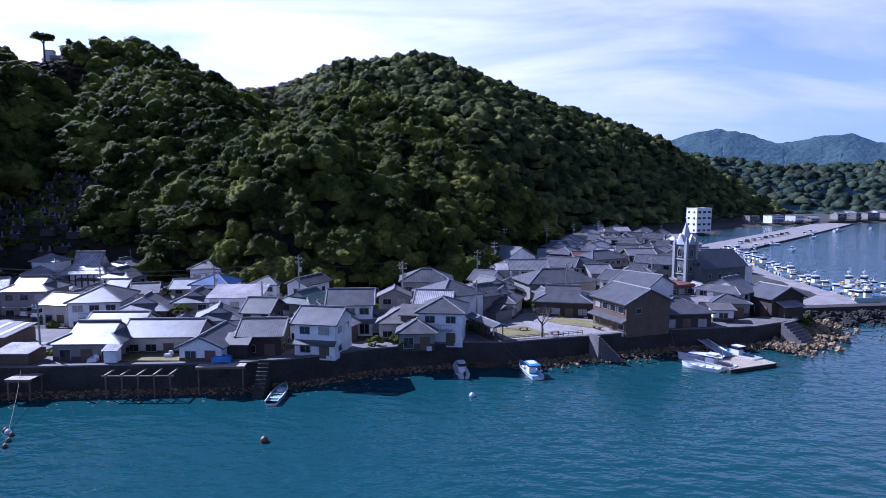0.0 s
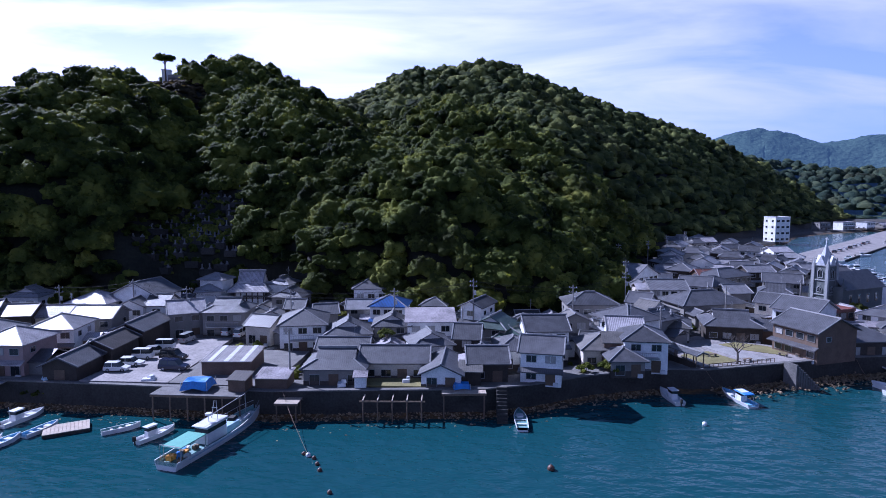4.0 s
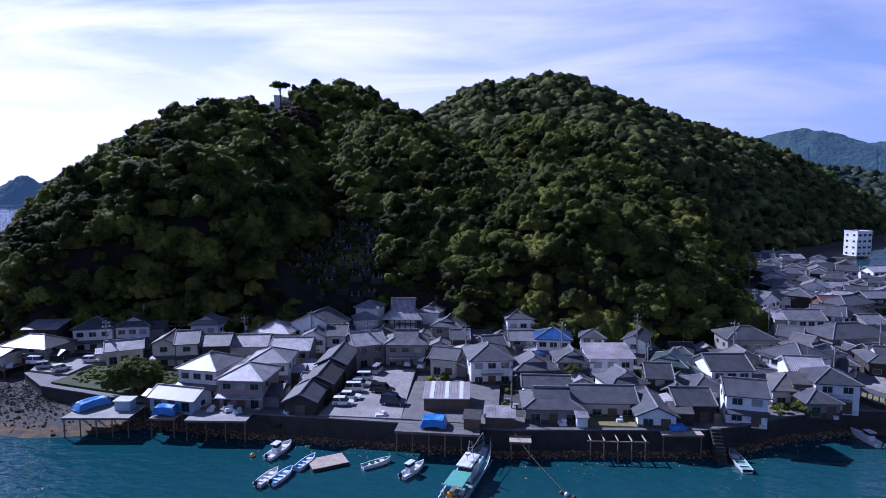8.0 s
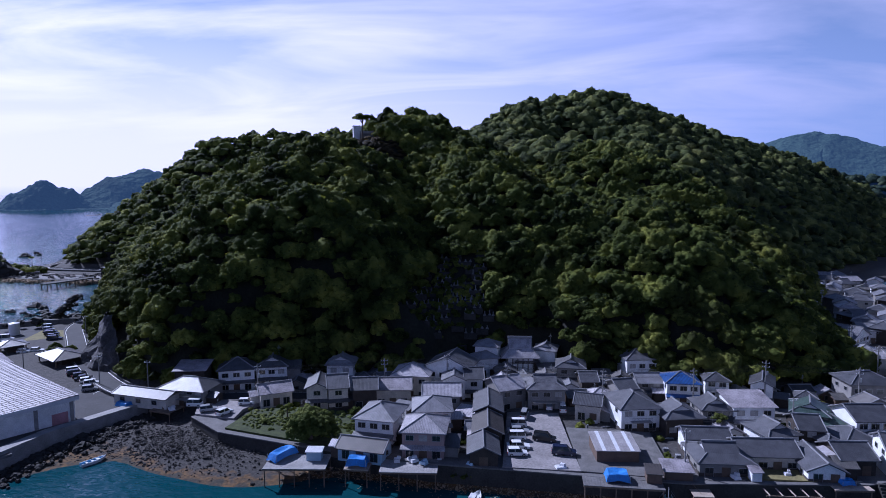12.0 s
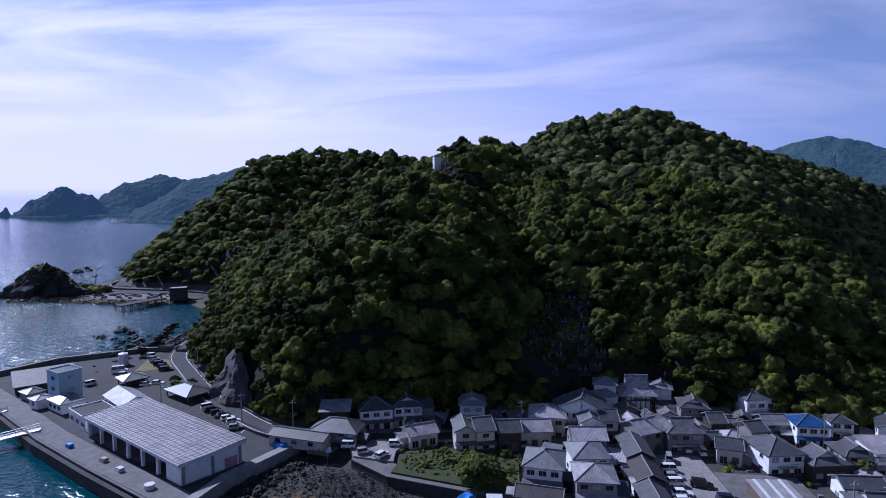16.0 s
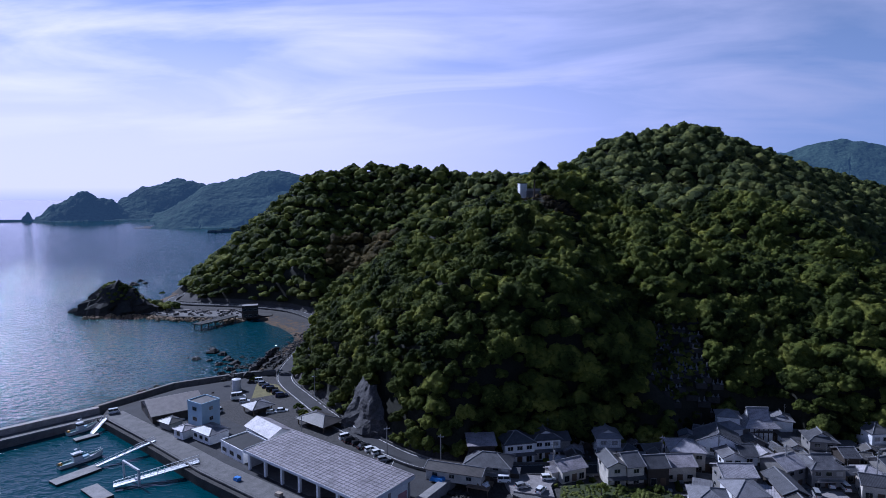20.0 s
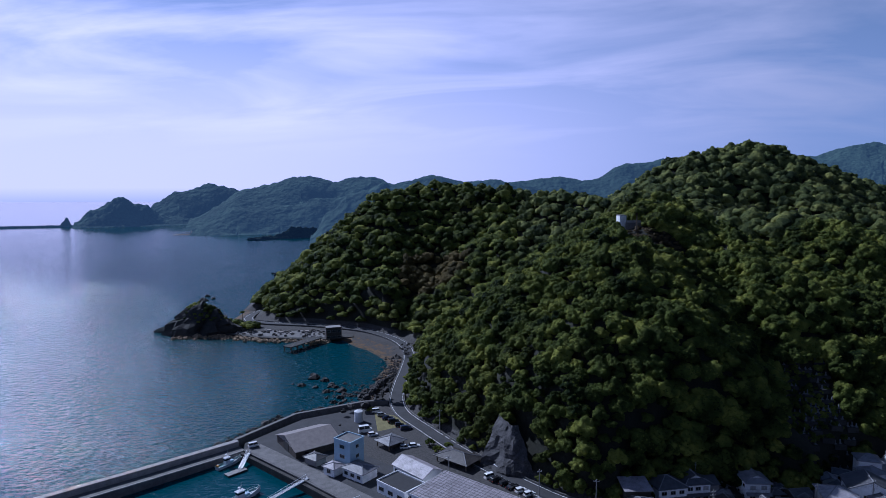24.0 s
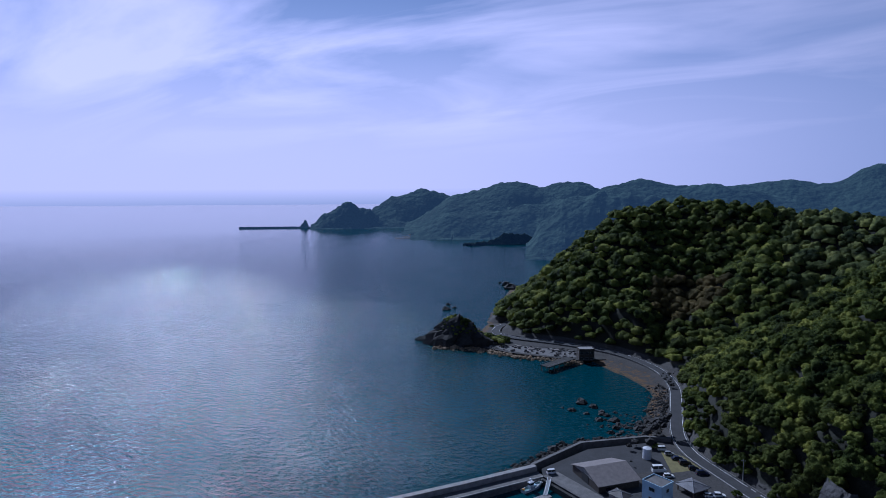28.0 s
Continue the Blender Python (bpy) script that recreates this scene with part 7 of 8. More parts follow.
park("van", "white", -160.4, 108.6, 4.72, 5), park("wagon", "white", -158.8, 112.4, 4.72, 8), park("hatch", "silver", -155.8, 105.9, 4.72, 30), park("hatch", "white", -151.2, 104.3, 4.72, 62), park("hatch", "white", -149.0, 111.2, 4.72, 12)
for k, (kind, paint) in enumerate((("van", "white"), ("wagon", "black"), ("hatch", "black"), ("sedan", "black"), ("hatch", "white"), ("hatch", "white"))):
    park(kind, paint, -209.4 + 2.5 * k, 133.6 - 1.95 * k, 4.02, 40)
for k, (kind, paint) in enumerate((("van", "white"), ("hatch", "silver"), ("sedan", "navy"), ("wagon", "black"), ("hatch", "black"), ("wagon", "navy"))):
    park(kind, paint, -259.5 + 3.2 * k, 187.5 - 3.4 * k, 4.08, 25)
park("hatch", "white", -240.4, 153.0, 4.05, 20), park("sedan", "white", -237.6, 154.8, 4.05, 18), park("hatch", "white", -207.6, 139.6, 4.62, 128)
park("camper", "white", -258.4, 166.2, 4.02, 30), park("hatch", "white", -254.6, 163.0, 4.02, 25), park("van", "white", -259.0, 151.5, 4.02, 60), park("van", "white", -294.5, 147.2, 4.02, 40)
park("hatch", "navy", -272.5, 141.6, 4.02, 120), park("hatch", "silver", -194.2, 119.4, 4.02, 30)
park("hatch", "white", 14.8, 178.0, 5.3, 80), park("hatch", "white", 16.2, 184.0, 5.4, 80), park("hatch", "silver", -18.2, 119.6, 4.95, 20)
for k in range(9):
    park("hatch", ("white", "black", "silver")[k % 3], 150 + 7.5 * k, 308 + 8.2 * k, 2.92, 45)

# ---- boats ----
HULL = material("white_boat_hull", (0.66, 0.67, 0.68), 0.3, vary=0.1, scale=1.0)
HULL_IN = material("turquoise_boat_deck", (0.17, 0.30, 0.30), 0.5, vary=0.3, scale=1.5)
HULL_BLUE = material("light_blue_boat_deck", (0.20, 0.42, 0.62), 0.5, vary=0.25, scale=1.5)
GREEN_ROOF = material("green_canvas", (0.10, 0.33, 0.27), 0.6, vary=0.2)
ORANGE = material("orange_float", (0.55, 0.25, 0.03), 0.5, vary=0.2)
BUOY_DARK = material("dark_buoy", (0.10, 0.045, 0.03), 0.5, vary=0.2)


def hull(parent, L, W, H, deck_mat, sheer=0.35, depth=0.35):
    """A boat hull lofted from stern (-x) to bow (+x), with rubbing strake, gunwale and sunken deck."""
    n = 14
    st = []
    for k in range(n + 1):
        u = k / n
        b = W / 2 * (0.86 + 0.14 * min(1, u * 3)) * (1 - max(0, (u - 0.5) / 0.5) ** 2.1) + 0.02
        z = H * (1 + sheer * max(0, (u - 0.35) / 0.65) ** 2)
        st.append((-L / 2 + L * u, b, z))
    s = Shape()
    for x, b, z in st:
        bb = b * 0.72
        s.v += [(x, -b, z), (x - (0.2 if x > L * 0.3 else 0), -bb, -0.3), (x - (0.2 if x > L * 0.3 else 0), bb, -0.3), (x, b, z), (x, max(b - 0.12, 0.005), z), (x, -max(b - 0.12, 0.005), z)]
    for k in range(n):
        a, c = 6 * k, 6 * (k + 1)
        for p, q in ((0, 1), (1, 2), (2, 3), (3, 4), (5, 0)):
            s.f.append((a + p, c + p, c + q, a + q))
    s.f.append((0, 1, 2, 3))
    h = part("hull", s, HULL, parent)
    d = Shape()
    for x, b, z in st:
        b = max(b - 0.12, 0.005)
        d.v += [(x, -b, z - 0.01), (x, -b * 0.9, z - depth), (x, b * 0.9, z - depth), (x, b, z - 0.01)]
    for k in range(n):
        a, c = 4 * k, 4 * (k + 1)
        for p in range(3):
            d.f.append((a + p, a + p + 1, c + p + 1, c + p))
    d.f.append((0, 3, 2, 1))
    part("deck", d, deck_mat, h)
    return h


def skiff(stern, bow, W, deck, label, extras=""):
    """A small open boat; extras: o outboard, c cockpit, t thwarts, s sun canopy."""
    a, b = Vector(stern), Vector(bow)
    L = (b - a).length
    m = (a + b) / 2
    bt = thing("boat", m.x, m.y, 0, math.degrees(math.atan2(b.y - a.y, b.x - a.x)), label, "boat", "moored boats")
    H = 0.62 if L < 8 else 0.8
    hull(bt, L, W, H, deck)
    if "t" in extras:
        for k in range(3):
            part("thwart", Shape().box(-L * 0.25 + L * 0.22 * k, 0, H - 0.22, 0.35, W * 0.84, 0.07), HULL, bt)
    if "o" in extras:
        part("outboard_motor", Shape().box(-L / 2 - 0.25, 0, 0.55, 0.4, 0.32, 0.6, taper=0.8).box(-L / 2 - 0.2, 0, -0.4, 0.16, 0.12, 0.95), TYRE, bt, "black outboard motor")
    if "c" in extras:
        cb = part("cockpit", Shape().box(-L * 0.12, 0, H - 0.3, 1.5, W * 0.5, 1.5, taper=0.86), STEEL_WHITE, bt)
        part("windscreen", Shape().box(-L * 0.12, 0, H + 0.62, 1.42, W * 0.475, 0.42, taper=0.95), GLASS, cb)
        part("cockpit_roof", Shape().box(-L * 0.14, 0, H + 1.2, 1.7, W * 0.56, 0.07), STEEL_WHITE, cb)
    if "s" in extras:
        part("canopy", Shape().box(-L * 0.2, 0, H + 1.15, L * 0.36, W * 0.8, 0.1, taper=0.94), BLUE_SHEET, bt)
        for sx in (-1, 1):
            for sy in (-1, 1):
                part("canopy_pole", Shape().tube([(-L * 0.2 + sx * L * 0.16, sy * W * 0.36, H - 0.2), (-L * 0.2 + sx * L * 0.16, sy * W * 0.36, H + 1.16)], 0.03, 5), GALV, bt)
    if "m" in extras:
        part("mast", Shape().tube([(-L * 0.3, 0, H), (-L * 0.3, 0, H + 2.0)], 0.04, 5), GALV, bt)
    part("hatch_box", Shape().box(L * 0.18, 0, H - 0.34, L * 0.14, W * 0.5, 0.3), HULL, bt)
    return bt


skiff((-22.0, 76.2), (-22.0, 83.6), 1.9, HULL_IN, "white open skiff with a turquoise deck", "t")
skiff((3.1, 87.4), (2.1, 94.4), 2.0, HULL, "white skiff with a small cockpit", "co")
skiff((13.8, 86.8), (12.2, 94.6), 2.2, HULL_BLUE, "white skiff under a blue sun canopy", "sc")
skiff((-94.6, 74.2), (-93.0, 80.8), 2.0, HULL, "white motor skiff with a cockpit moored near the wall", "com")
skiff((-92.8, 65.6), (-91.6, 70.8), 1.7, HULL, "white motor skiff with an outboard", "ot")
skiff((-90.9, 66.2), (-89.6, 71.4), 1.7, HULL_BLUE, "small skiff carrying blue crates", "ot")
skiff((-88.9, 71.0), (-87.5, 76.0), 1.6, HULL_BLUE, "small white skiff with a blue deck", "t")
skiff((-79.2, 72.6), (-75.4, 75.8), 1.3, HULL_IN, "narrow white rowing skiff with thwarts", "t")
skiff((-72.8, 69.8), (-70.2, 75.0), 1.6, HULL, "white skiff with an outboard motor", "oc")
skiff((-171.2, 84.0), (-168.6, 88.0), 1.5, HULL_BLUE, "small skiff at anchor off the stony beach", "t")
pontoon(-84.9, 73.9, 5.6, 3.6, 32, "weathered timber work raft afloat", 0.5, WOOD_PALE)


def fishing_boat(stern, bow, W, label, canvas):
    a, b = Vector(stern), Vector(bow)
    L = (b - a).length
    m = (a + b) / 2
    f = thing("fishing_boat", m.x, m.y, 0, math.degrees(math.atan2(b.y - a.y, b.x - a.x)), label, "fishing boat", "moored boats")
    H = 1.1
    h = hull(f, L, W, H, HULL_IN, 0.75, 0.5)
    part("rubbing_strake", Shape().box(-L * 0.1, -W / 2 - 0.02, H * 0.75, L * 0.62, 0.1, 0.12).box(-L * 0.1, W / 2 + 0.02, H * 0.75, L * 0.62, 0.1, 0.12), BLUE_PALE, h)
    wh = part("wheelhouse", Shape().box(-L * 0.08, 0, H - 0.4, L * 0.2, W * 0.52, 2.3, taper=0.93), STEEL_WHITE, f)
    part("window_band", Shape().box(-L * 0.08, 0, H + 1.05, L * 0.195, W * 0.512, 0.55, taper=0.97), GLASS, wh)
    part("wheelhouse_roof", Shape().box(-L * 0.085, 0, H + 1.92, L * 0.23, W * 0.58, 0.1), STEEL_WHITE, wh)
    part("engine_casing", Shape().box(L * 0.1, 0, H - 0.45, L * 0.16, W * 0.46, 0.9, taper=0.94), BLUE_PALE, f)
    s = Shape()
    for sy in (-0.5, 0.5):
        s.tube([(-L * 0.04, sy, H + 1.9), (-L * 0.03, sy * 0.3, H + 4.4)], 0.05, 6)
    s.box(-L * 0.035, 0, H + 3.4, 0.08, 0.9, 0.06)
    part("mast", s, GALV, f)
    part("radar", Shape().tube([(-L * 0.1, 0, H + 2.0), (-L * 0.1, 0, H + 2.9)], 0.05, 6).tube([(-L * 0.1, 0, H + 2.9), (-L * 0.1, 0, H + 3.15)], 0.42, 10), STEEL_WHITE, f, "white radar dome")
    if canvas:
        part("awning", Shape().box(-L * 0.33, 0, H + 1.35, L * 0.24, W * 0.72, 0.08, taper=0.96), canvas, f)
        for sx in (-1, 1):
            for sy in (-1, 1):
                part("awning_pole", Shape().tube([(-L * 0.33 + sx * L * 0.11, sy * W * 0.33, H - 0.3), (-L * 0.33 + sx * L * 0.11, sy * W * 0.33, H + 1.36)], 0.04, 5), GALV, f)
    part("hauler", Shape().box(-L * 0.44, 0.3, H - 0.3, 0.8, 0.8, 0.6).tube([(-L * 0.44, -0.4, H + 0.3), (-L * 0.44, 0.4, H + 0.3)], 0.25, 8), ORANGE, f)
    for sy in (-1, 1):
        s = Shape().tube([(L * 0.1, sy * W * 0.46, H + 0.75), (L * 0.32, sy * W * 0.36, H + 1.05), (L * 0.47, sy * 0.12, H + 1.4)], 0.035, 5)
        for k in range(5):
            u = 0.1 + 0.09 * k
            s.tube([(L * u, sy * W * (0.46 - 0.09 * k), H + 0.1 + 0.1 * k), (L * u, sy * W * (0.46 - 0.09 * k), H + 0.75 + 0.14 * k)], 0.03, 4)
        part("bow_rail", s, GALV, f)
    if L > 15:
        # nets, crates and a stern gallows on the working deck
        rb = random.Random(9)
        for k in range(9):
            part("crate", Shape().box(-L * (0.24 + 0.024 * k), rb.uniform(-0.3, 0.3) * W, H - 0.45, 0.75, 0.55, rb.uniform(0.3, 0.7), rb.uniform(0, 40)), (WOOD, STEEL_WHITE, BLUE_SHEET, ORANGE)[k % 4], f)
        part("gallows", Shape().tube([(-L * 0.46, -W * 0.38, H - 0.3), (-L * 0.46, -W * 0.38, H + 1.6), (-L * 0.46, W * 0.38, H + 1.6), (-L * 0.46, W * 0.38, H - 0.3)], 0.06, 6), GALV, f)
        part("net_heap", Shape().box(L * 0.16, 0.2, H + 0.42, 1.6, 1.1, 0.4, 15, 0.7), DARK, f)
        part("lamp_bar", Shape().tube([(-L * 0.2, 0, H + 2.6), (L * 0.3, 0, H + 3.2)], 0.04, 5).tube([(L * 0.3, 0, H + 0.3), (L * 0.3, 0, H + 3.2)], 0.05, 5), GALV, f)
    for k in range(4):
        part("deck_hatch", Shape().box(L * 0.2 + k * 1.05, 0, H - 0.42 + 0.09 * k, 0.9, W * 0.4 - 0.2 * k, 0.25), HULL, f)
    return f


fishing_boat((-65.2, 62.6), (-60.2, 81.6), 3.9, "white and blue fishing boat with a green awning", GREEN_ROOF)
fishing_boat((-286.5, 110.6), (-280.2, 121.0), 3.0, "white fishing boat moored at a harbour pontoon", None)
fishing_boat((-301, 133), (-296.5, 141.5), 2.6, "white fishing boat tied to a small float", None)
# floating landing stage before the park
pontoon(46.8, 94.2, 9.5, 5.0, 22, "pale floating landing stage with moored boats", 0.6, WOOD_PALE)
gangway((45.2, 107.0, 2.6), (46.4, 97.6, 0.7), 1.8, "timber ramp down to the landing stage", 0.1)
tagged(part("landing_bridge", Shape().box(44.0, 108.8, 3.0, 2.4, 4.6, 0.25, -12).box(43.6, 107.4, -1, 0.35, 0.35, 4.0).box(45.4, 107.2, -1, 0.35, 0.35, 4.0), WOOD), "short wooden bridge from the sea wall", "bridge")
skiff((50.2, 95.4), (45.6, 104.6), 2.4, HULL_BLUE, "blue-decked work boat beside the landing stage", "c")
skiff((44.2, 91.0), (38.6, 98.6), 2.6, HULL, "white passenger boat with a cabin at the landing stage", "cm")
skiff((42.0, 90.6), (37.6, 94.4), 2.0, HULL, "white tender beside the landing stage", "t")
tagged(part("awning", Shape().slab((39.0, 95.6, 2.5), (42.6, 91.9, 2.5), (44.0, 93.4, 2.5), (40.4, 97.0, 2.5), 0.1).tube([(40.6, 95.5, 0.2), (40.6, 95.5, 2.4)], 0.05, 5).tube([(42.6, 93.4, 0.2), (42.6, 93.4, 2.4)], 0.05, 5), STEEL_WHITE), "pale flat awning over a moored boat", "awning")


def harbour_boats():
    """Rows of small white boats along the fishing quay."""
    rng = random.Random(41)
    spots = []
    for k in range(40):
        y = 150 + k * 3.4 + rng.uniform(-1, 1)
        x = float(np.interp(y, [150, 185, 225, 268, 290], [103, 106.5, 116, 127, 128])) + rng.uniform(2, 5)
        spots.append((x, y, rng.uniform(-20, 20)))
    for k in range(10):
        spots.append((rng.uniform(106, 128), rng.uniform(150, 176), rng.uniform(-10, 40)))
    for x, y in ((235, 390), (222, 376), (212, 350), (150, 292), (165, 305), (158, 276), (262, 405), (300, 430), (120, 158), (138, 172)):
        spots.append((x, y, rng.uniform(20, 60)))
    for k, (x, y, tn) in enumerate(spots):
        L = rng.uniform(7, 11.5)
        d = Vector((math.cos(radians(tn)), math.sin(radians(tn)))) * L / 2
        if k % 7 == 0:
            fishing_boat((x - d.x, y - d.y), (x + d.x, y + d.y), 2.6, "white fishing boat in the far harbour", None)
        else:
            skiff((x - d.x, y - d.y), (x + d.x, y + d.y), 2.1, (HULL, HULL_BLUE, HULL_IN)[k % 3], "white motor boat moored along the fishing quay", "c" if k % 2 else "co")


harbour_boats()


def buoy(x, y, r, mat, label):
    b = thing("buoy", x, y, 0, 0, label, "buoy", "mooring buoys")
    s = Shape()
    n, m = 10, 6
    for j in range(m + 1):
        t = math.pi * j / m
        for i in range(n):
            a = 6.2832 * i / n
            s.v.append((r * math.sin(t) * math.cos(a), r * math.sin(t) * math.sin(a), r * 0.4 + r * math.cos(t)))
    s.f = [(j * n + i, (j + 1) * n + i, (j + 1) * n + (i + 1) % n, j * n + (i + 1) % n) for j in range(m) for i in range(n)]
    part("float", s, mat, b, smooth=True)
    part("eye", Shape().tube([(0, 0, r * 1.3), (0, 0, r * 1.6)], 0.05, 6), GALV, b)


buoy(-19.6, 64.9, 0.45, BUOY_DARK, "rusty red-brown mooring buoy")
buoy(3.9, 79.8, 0.38, HULL, "small white mooring buoy")
for x, y in ((-48.5, 66.6), (-47.7, 65.0), (-44.6, 58.1), (-50.1, 67.8), (-47.0, 63.4)):
    buoy(x, y, 0.28, BUOY_DARK, "small dark float on a mooring line")
buoy(-49.4, 67.3, 0.34, HULL, "small white float on a mooring line")
buoy(-97.5, 75.4, 0.4, ORANGE, "yellow mooring buoy by the boats")


def rope(a, b, sag, label):
    a, b = Vector(a), Vector(b)
    pts = [a.lerp(b, k / 12) - Vector((0, 0, sag * 4 * (k / 12) * (1 - k / 12))) for k in range(13)]
    tagged(part("mooring_rope", Shape().tube(pts, 0.035, 4), WOOD), label, "rope")


rope((-56.5, 80.2, 4.3), (-49.5, 67.5, 0.1), 0.5, "mooring rope from the wall to a float")
rope((9.5, 94.6, 4.3), (12.2, 94.4, 0.9), 0.2, "mooring rope from the park wall to a boat")
rope((39.5, 104.5, 4.2), (38.6, 98.6, 1.0), 0.3, "mooring rope to a passenger boat")

# ---- poles and wires ----
POLE = material("grey_concrete_pole", (0.26, 0.25, 0.24), 0.85, vary=0.2)
WIRE = material("black_cable", (0.012, 0.012, 0.013), 0.8, vary=0.2, spec=0.1)
tops = []


def pole(x, y, h, arms=2):
    z = gz(x, y) - 0.3
    p = thing("utility_pole", x, y, z, random.Random(int(x * 7 + y)).uniform(-30, 30), "tall grey concrete utility pole with crossarms", "utility pole", "utility poles")
    part("pole", Shape().tube([(0, 0, 0), (0, 0, h)], 0.17, 8, 0.11), POLE, p)
    for k in range(arms):
        a = part("crossarm", Shape().box(0, 0, h - 0.7 - 0.9 * k, 1.7, 0.09, 0.09), GALV, p)
        for j in (-0.7, -0.25, 0.7):
            part("insulator", Shape().tube([(j, 0, h - 0.61 - 0.9 * k), (j, 0, h - 0.38 - 0.9 * k)], 0.06, 6), STEEL_WHITE, a)
    if arms > 1:
        part("transformer", Shape().tube([(0.32, 0.1, h - 3.4), (0.32, 0.1, h - 2.5)], 0.26, 10), GALV, p)
    tops.append(Vector((x, y, z + h - 0.5)))
    return p


for x, y, h in ((-147.5, 114.5, 10), (-118, 121.5, 10), (-102.7, 123.5, 11), (-88, 117.5, 10.5), (-66, 117, 10), (-45, 119.5, 10), (-28.6, 120.8, 12), (-8, 121, 11), (8, 142, 11), (14, 166, 11), (20, 200, 11), (40, 236, 11), (57, 268, 11), (76, 300, 11)):
    pole(x, y, h)
main_line = list(tops)
for x, y, h in ((-56.7, 84.6, 9), (-30.6, 102.5, 9.5), (-178, 118.8, 9), (-230, 168, 9.5), (-194, 123, 9), (26, 128, 10), (6, 108, 9), (48, 140, 10), (-259.5, 213, 9), (-222, 131, 8)):
    pole(x, y, h, 1)
w = Shape()
for a, b in zip(main_line, main_line[1:]):
    for off in (-0.6, 0, 0.6):
        for dz in (0, -0.9):
            d = (b - a).normalized()
            sd = Vector((-d.y, d.x, 0)) * off
            pts = [a.lerp(b, k / 8) + sd + Vector((0, 0, dz - 0.5 * 4 * (k / 8) * (1 - k / 8))) for k in range(9)]
            w.tube(pts, 0.016, 3, closed=False)
tagged(part("power_lines", w, WIRE), "sagging black power lines over the village", "cables", kind="stuff")

# ---- the seaside park ----
CHARRED = material("grey_bare_branches", (0.12, 0.10, 0.085), 0.9, vary=0.3)


def bare_tree(x, y, z, h, seed, label):
    rng = random.Random(seed)
    t = thing("bare_tree", x, y, z, 0, label, "tree")
    part("trunk", Shape().tube([(0, 0, -0.2), (0.08, 0.05, h * 0.2), (0.0, 0.1, h * 0.4)], 0.22, 8, 0.15), CHARRED, t)
    limbs = Shape()

    def grow(p, d, l, r, n):
        q = p + d * l
        limbs.tube([p, p.lerp(q, 0.5) + Vector((rng.gauss(0, l * 0.05), rng.gauss(0, l * 0.05), 0)), q], r, 5, r * 0.55, closed=False)
        if n:
            for _ in range(3):
                e = (d + Vector((rng.gauss(0, 0.5), rng.gauss(0, 0.5), rng.uniform(-0.1, 0.45)))).normalized()
                grow(q, e, l * rng.uniform(0.6, 0.85), r * 0.55, n - 1)
    for k in range(5):
        a = 1.2566 * k
        grow(Vector((0, 0.1, h * (0.3 + 0.025 * k))), Vector((math.cos(a), math.sin(a), 1.1)).normalized(), h * 0.24, 0.11, 3)
    tagged(part("limbwork", limbs, CHARRED, t), kind="stuff")


bare_tree(16.2, 98.6, 4.5, 5.6, 3, "leafless grey tree in the seaside park")
for x, y, tn in ((13.8, 103.2, 20), (18.6, 100.2, 25), (26.6, 104.2, -60), (29.4, 104.0, 20)):
    b = thing("park_bench", x, y, 4.52, tn, "low brown wooden park bench", "bench", "park benches")
    for k in range(3):
        part("slat", Shape().box(0, -0.2 + 0.2 * k, 0.42, 1.7, 0.17, 0.05), WOOD, b)
    for sx in (-1, 1):
        part("leg", Shape().box(sx * 0.65, 0, 0, 0.1, 0.5, 0.42), CONCRETE, b)
pg = thing("covered_walk", 7.0, 99.6, 4.4, -66, "long roofed walkway with dark posts", "shelter")
roof_on(pg, "g", 9.5, 1.7, 2.5, ROOFS["t"], pitch=0.35, over=0.4)
for k in range(5):
    for sy in (-1, 1):
        part("post", Shape().box(-4.4 + 2.2 * k, sy * 0.8, 0, 0.14, 0.14, 2.5), WOOD, pg)
part("boarding", Shape().box(0, -0.85, 0, 9.0, 0.06, 1.0), WALLS["d"], pg)
st = thing("sea_steps", 25.6, 98.4, 0, 20, "broad concrete steps from the park down to the sea", "steps")
for k in range(10):
    part("step", Shape().box(0.36 * k - 1.2, -0.5 - 0.16 * k, -0.8, 0.40, 2.6, 4.9 - 0.4 * k), CONCRETE, st)
st = thing("sea_steps", 62.0, 109.0, 0, 35, "broad concrete steps down to the armour stones", "steps")
for k in range(9):
    part("step", Shape().box(0, -0.5 - 0.5 * k, -0.5, 4.5, 0.52, 4.4 - 0.42 * k), CONCRETE, st)
st = thing("sea_steps", -24.6, 81.4, 0, 0, "narrow stone steps down the sea wall", "steps")
for k in range(10):
    part("step", Shape().box(0, 1.2 - 0.38 * k, -0.8, 1.5, 0.4, 5.0 - 0.42 * k), CONCRETE_DARK, st)
part_fence = Shape()
for k in range(16):
    p = Vector((10.5, 95.9)).lerp(Vector((23.2, 100.2)), k / 15)
    part_fence.box(p.x, p.y, 4.4, 0.08, 0.08, 0.75)
part_fence.tube([(10.5, 95.9, 5.1), (23.2, 100.2, 5.1)], 0.04, 5).tube([(10.5, 95.9, 4.8), (23.2, 100.2, 4.8)], 0.03, 5)
tagged(part("fence", part_fence, WOOD), "low brown fence along the park edge", "fence")

# ---- sheds, decks and tarps on the sea front ----


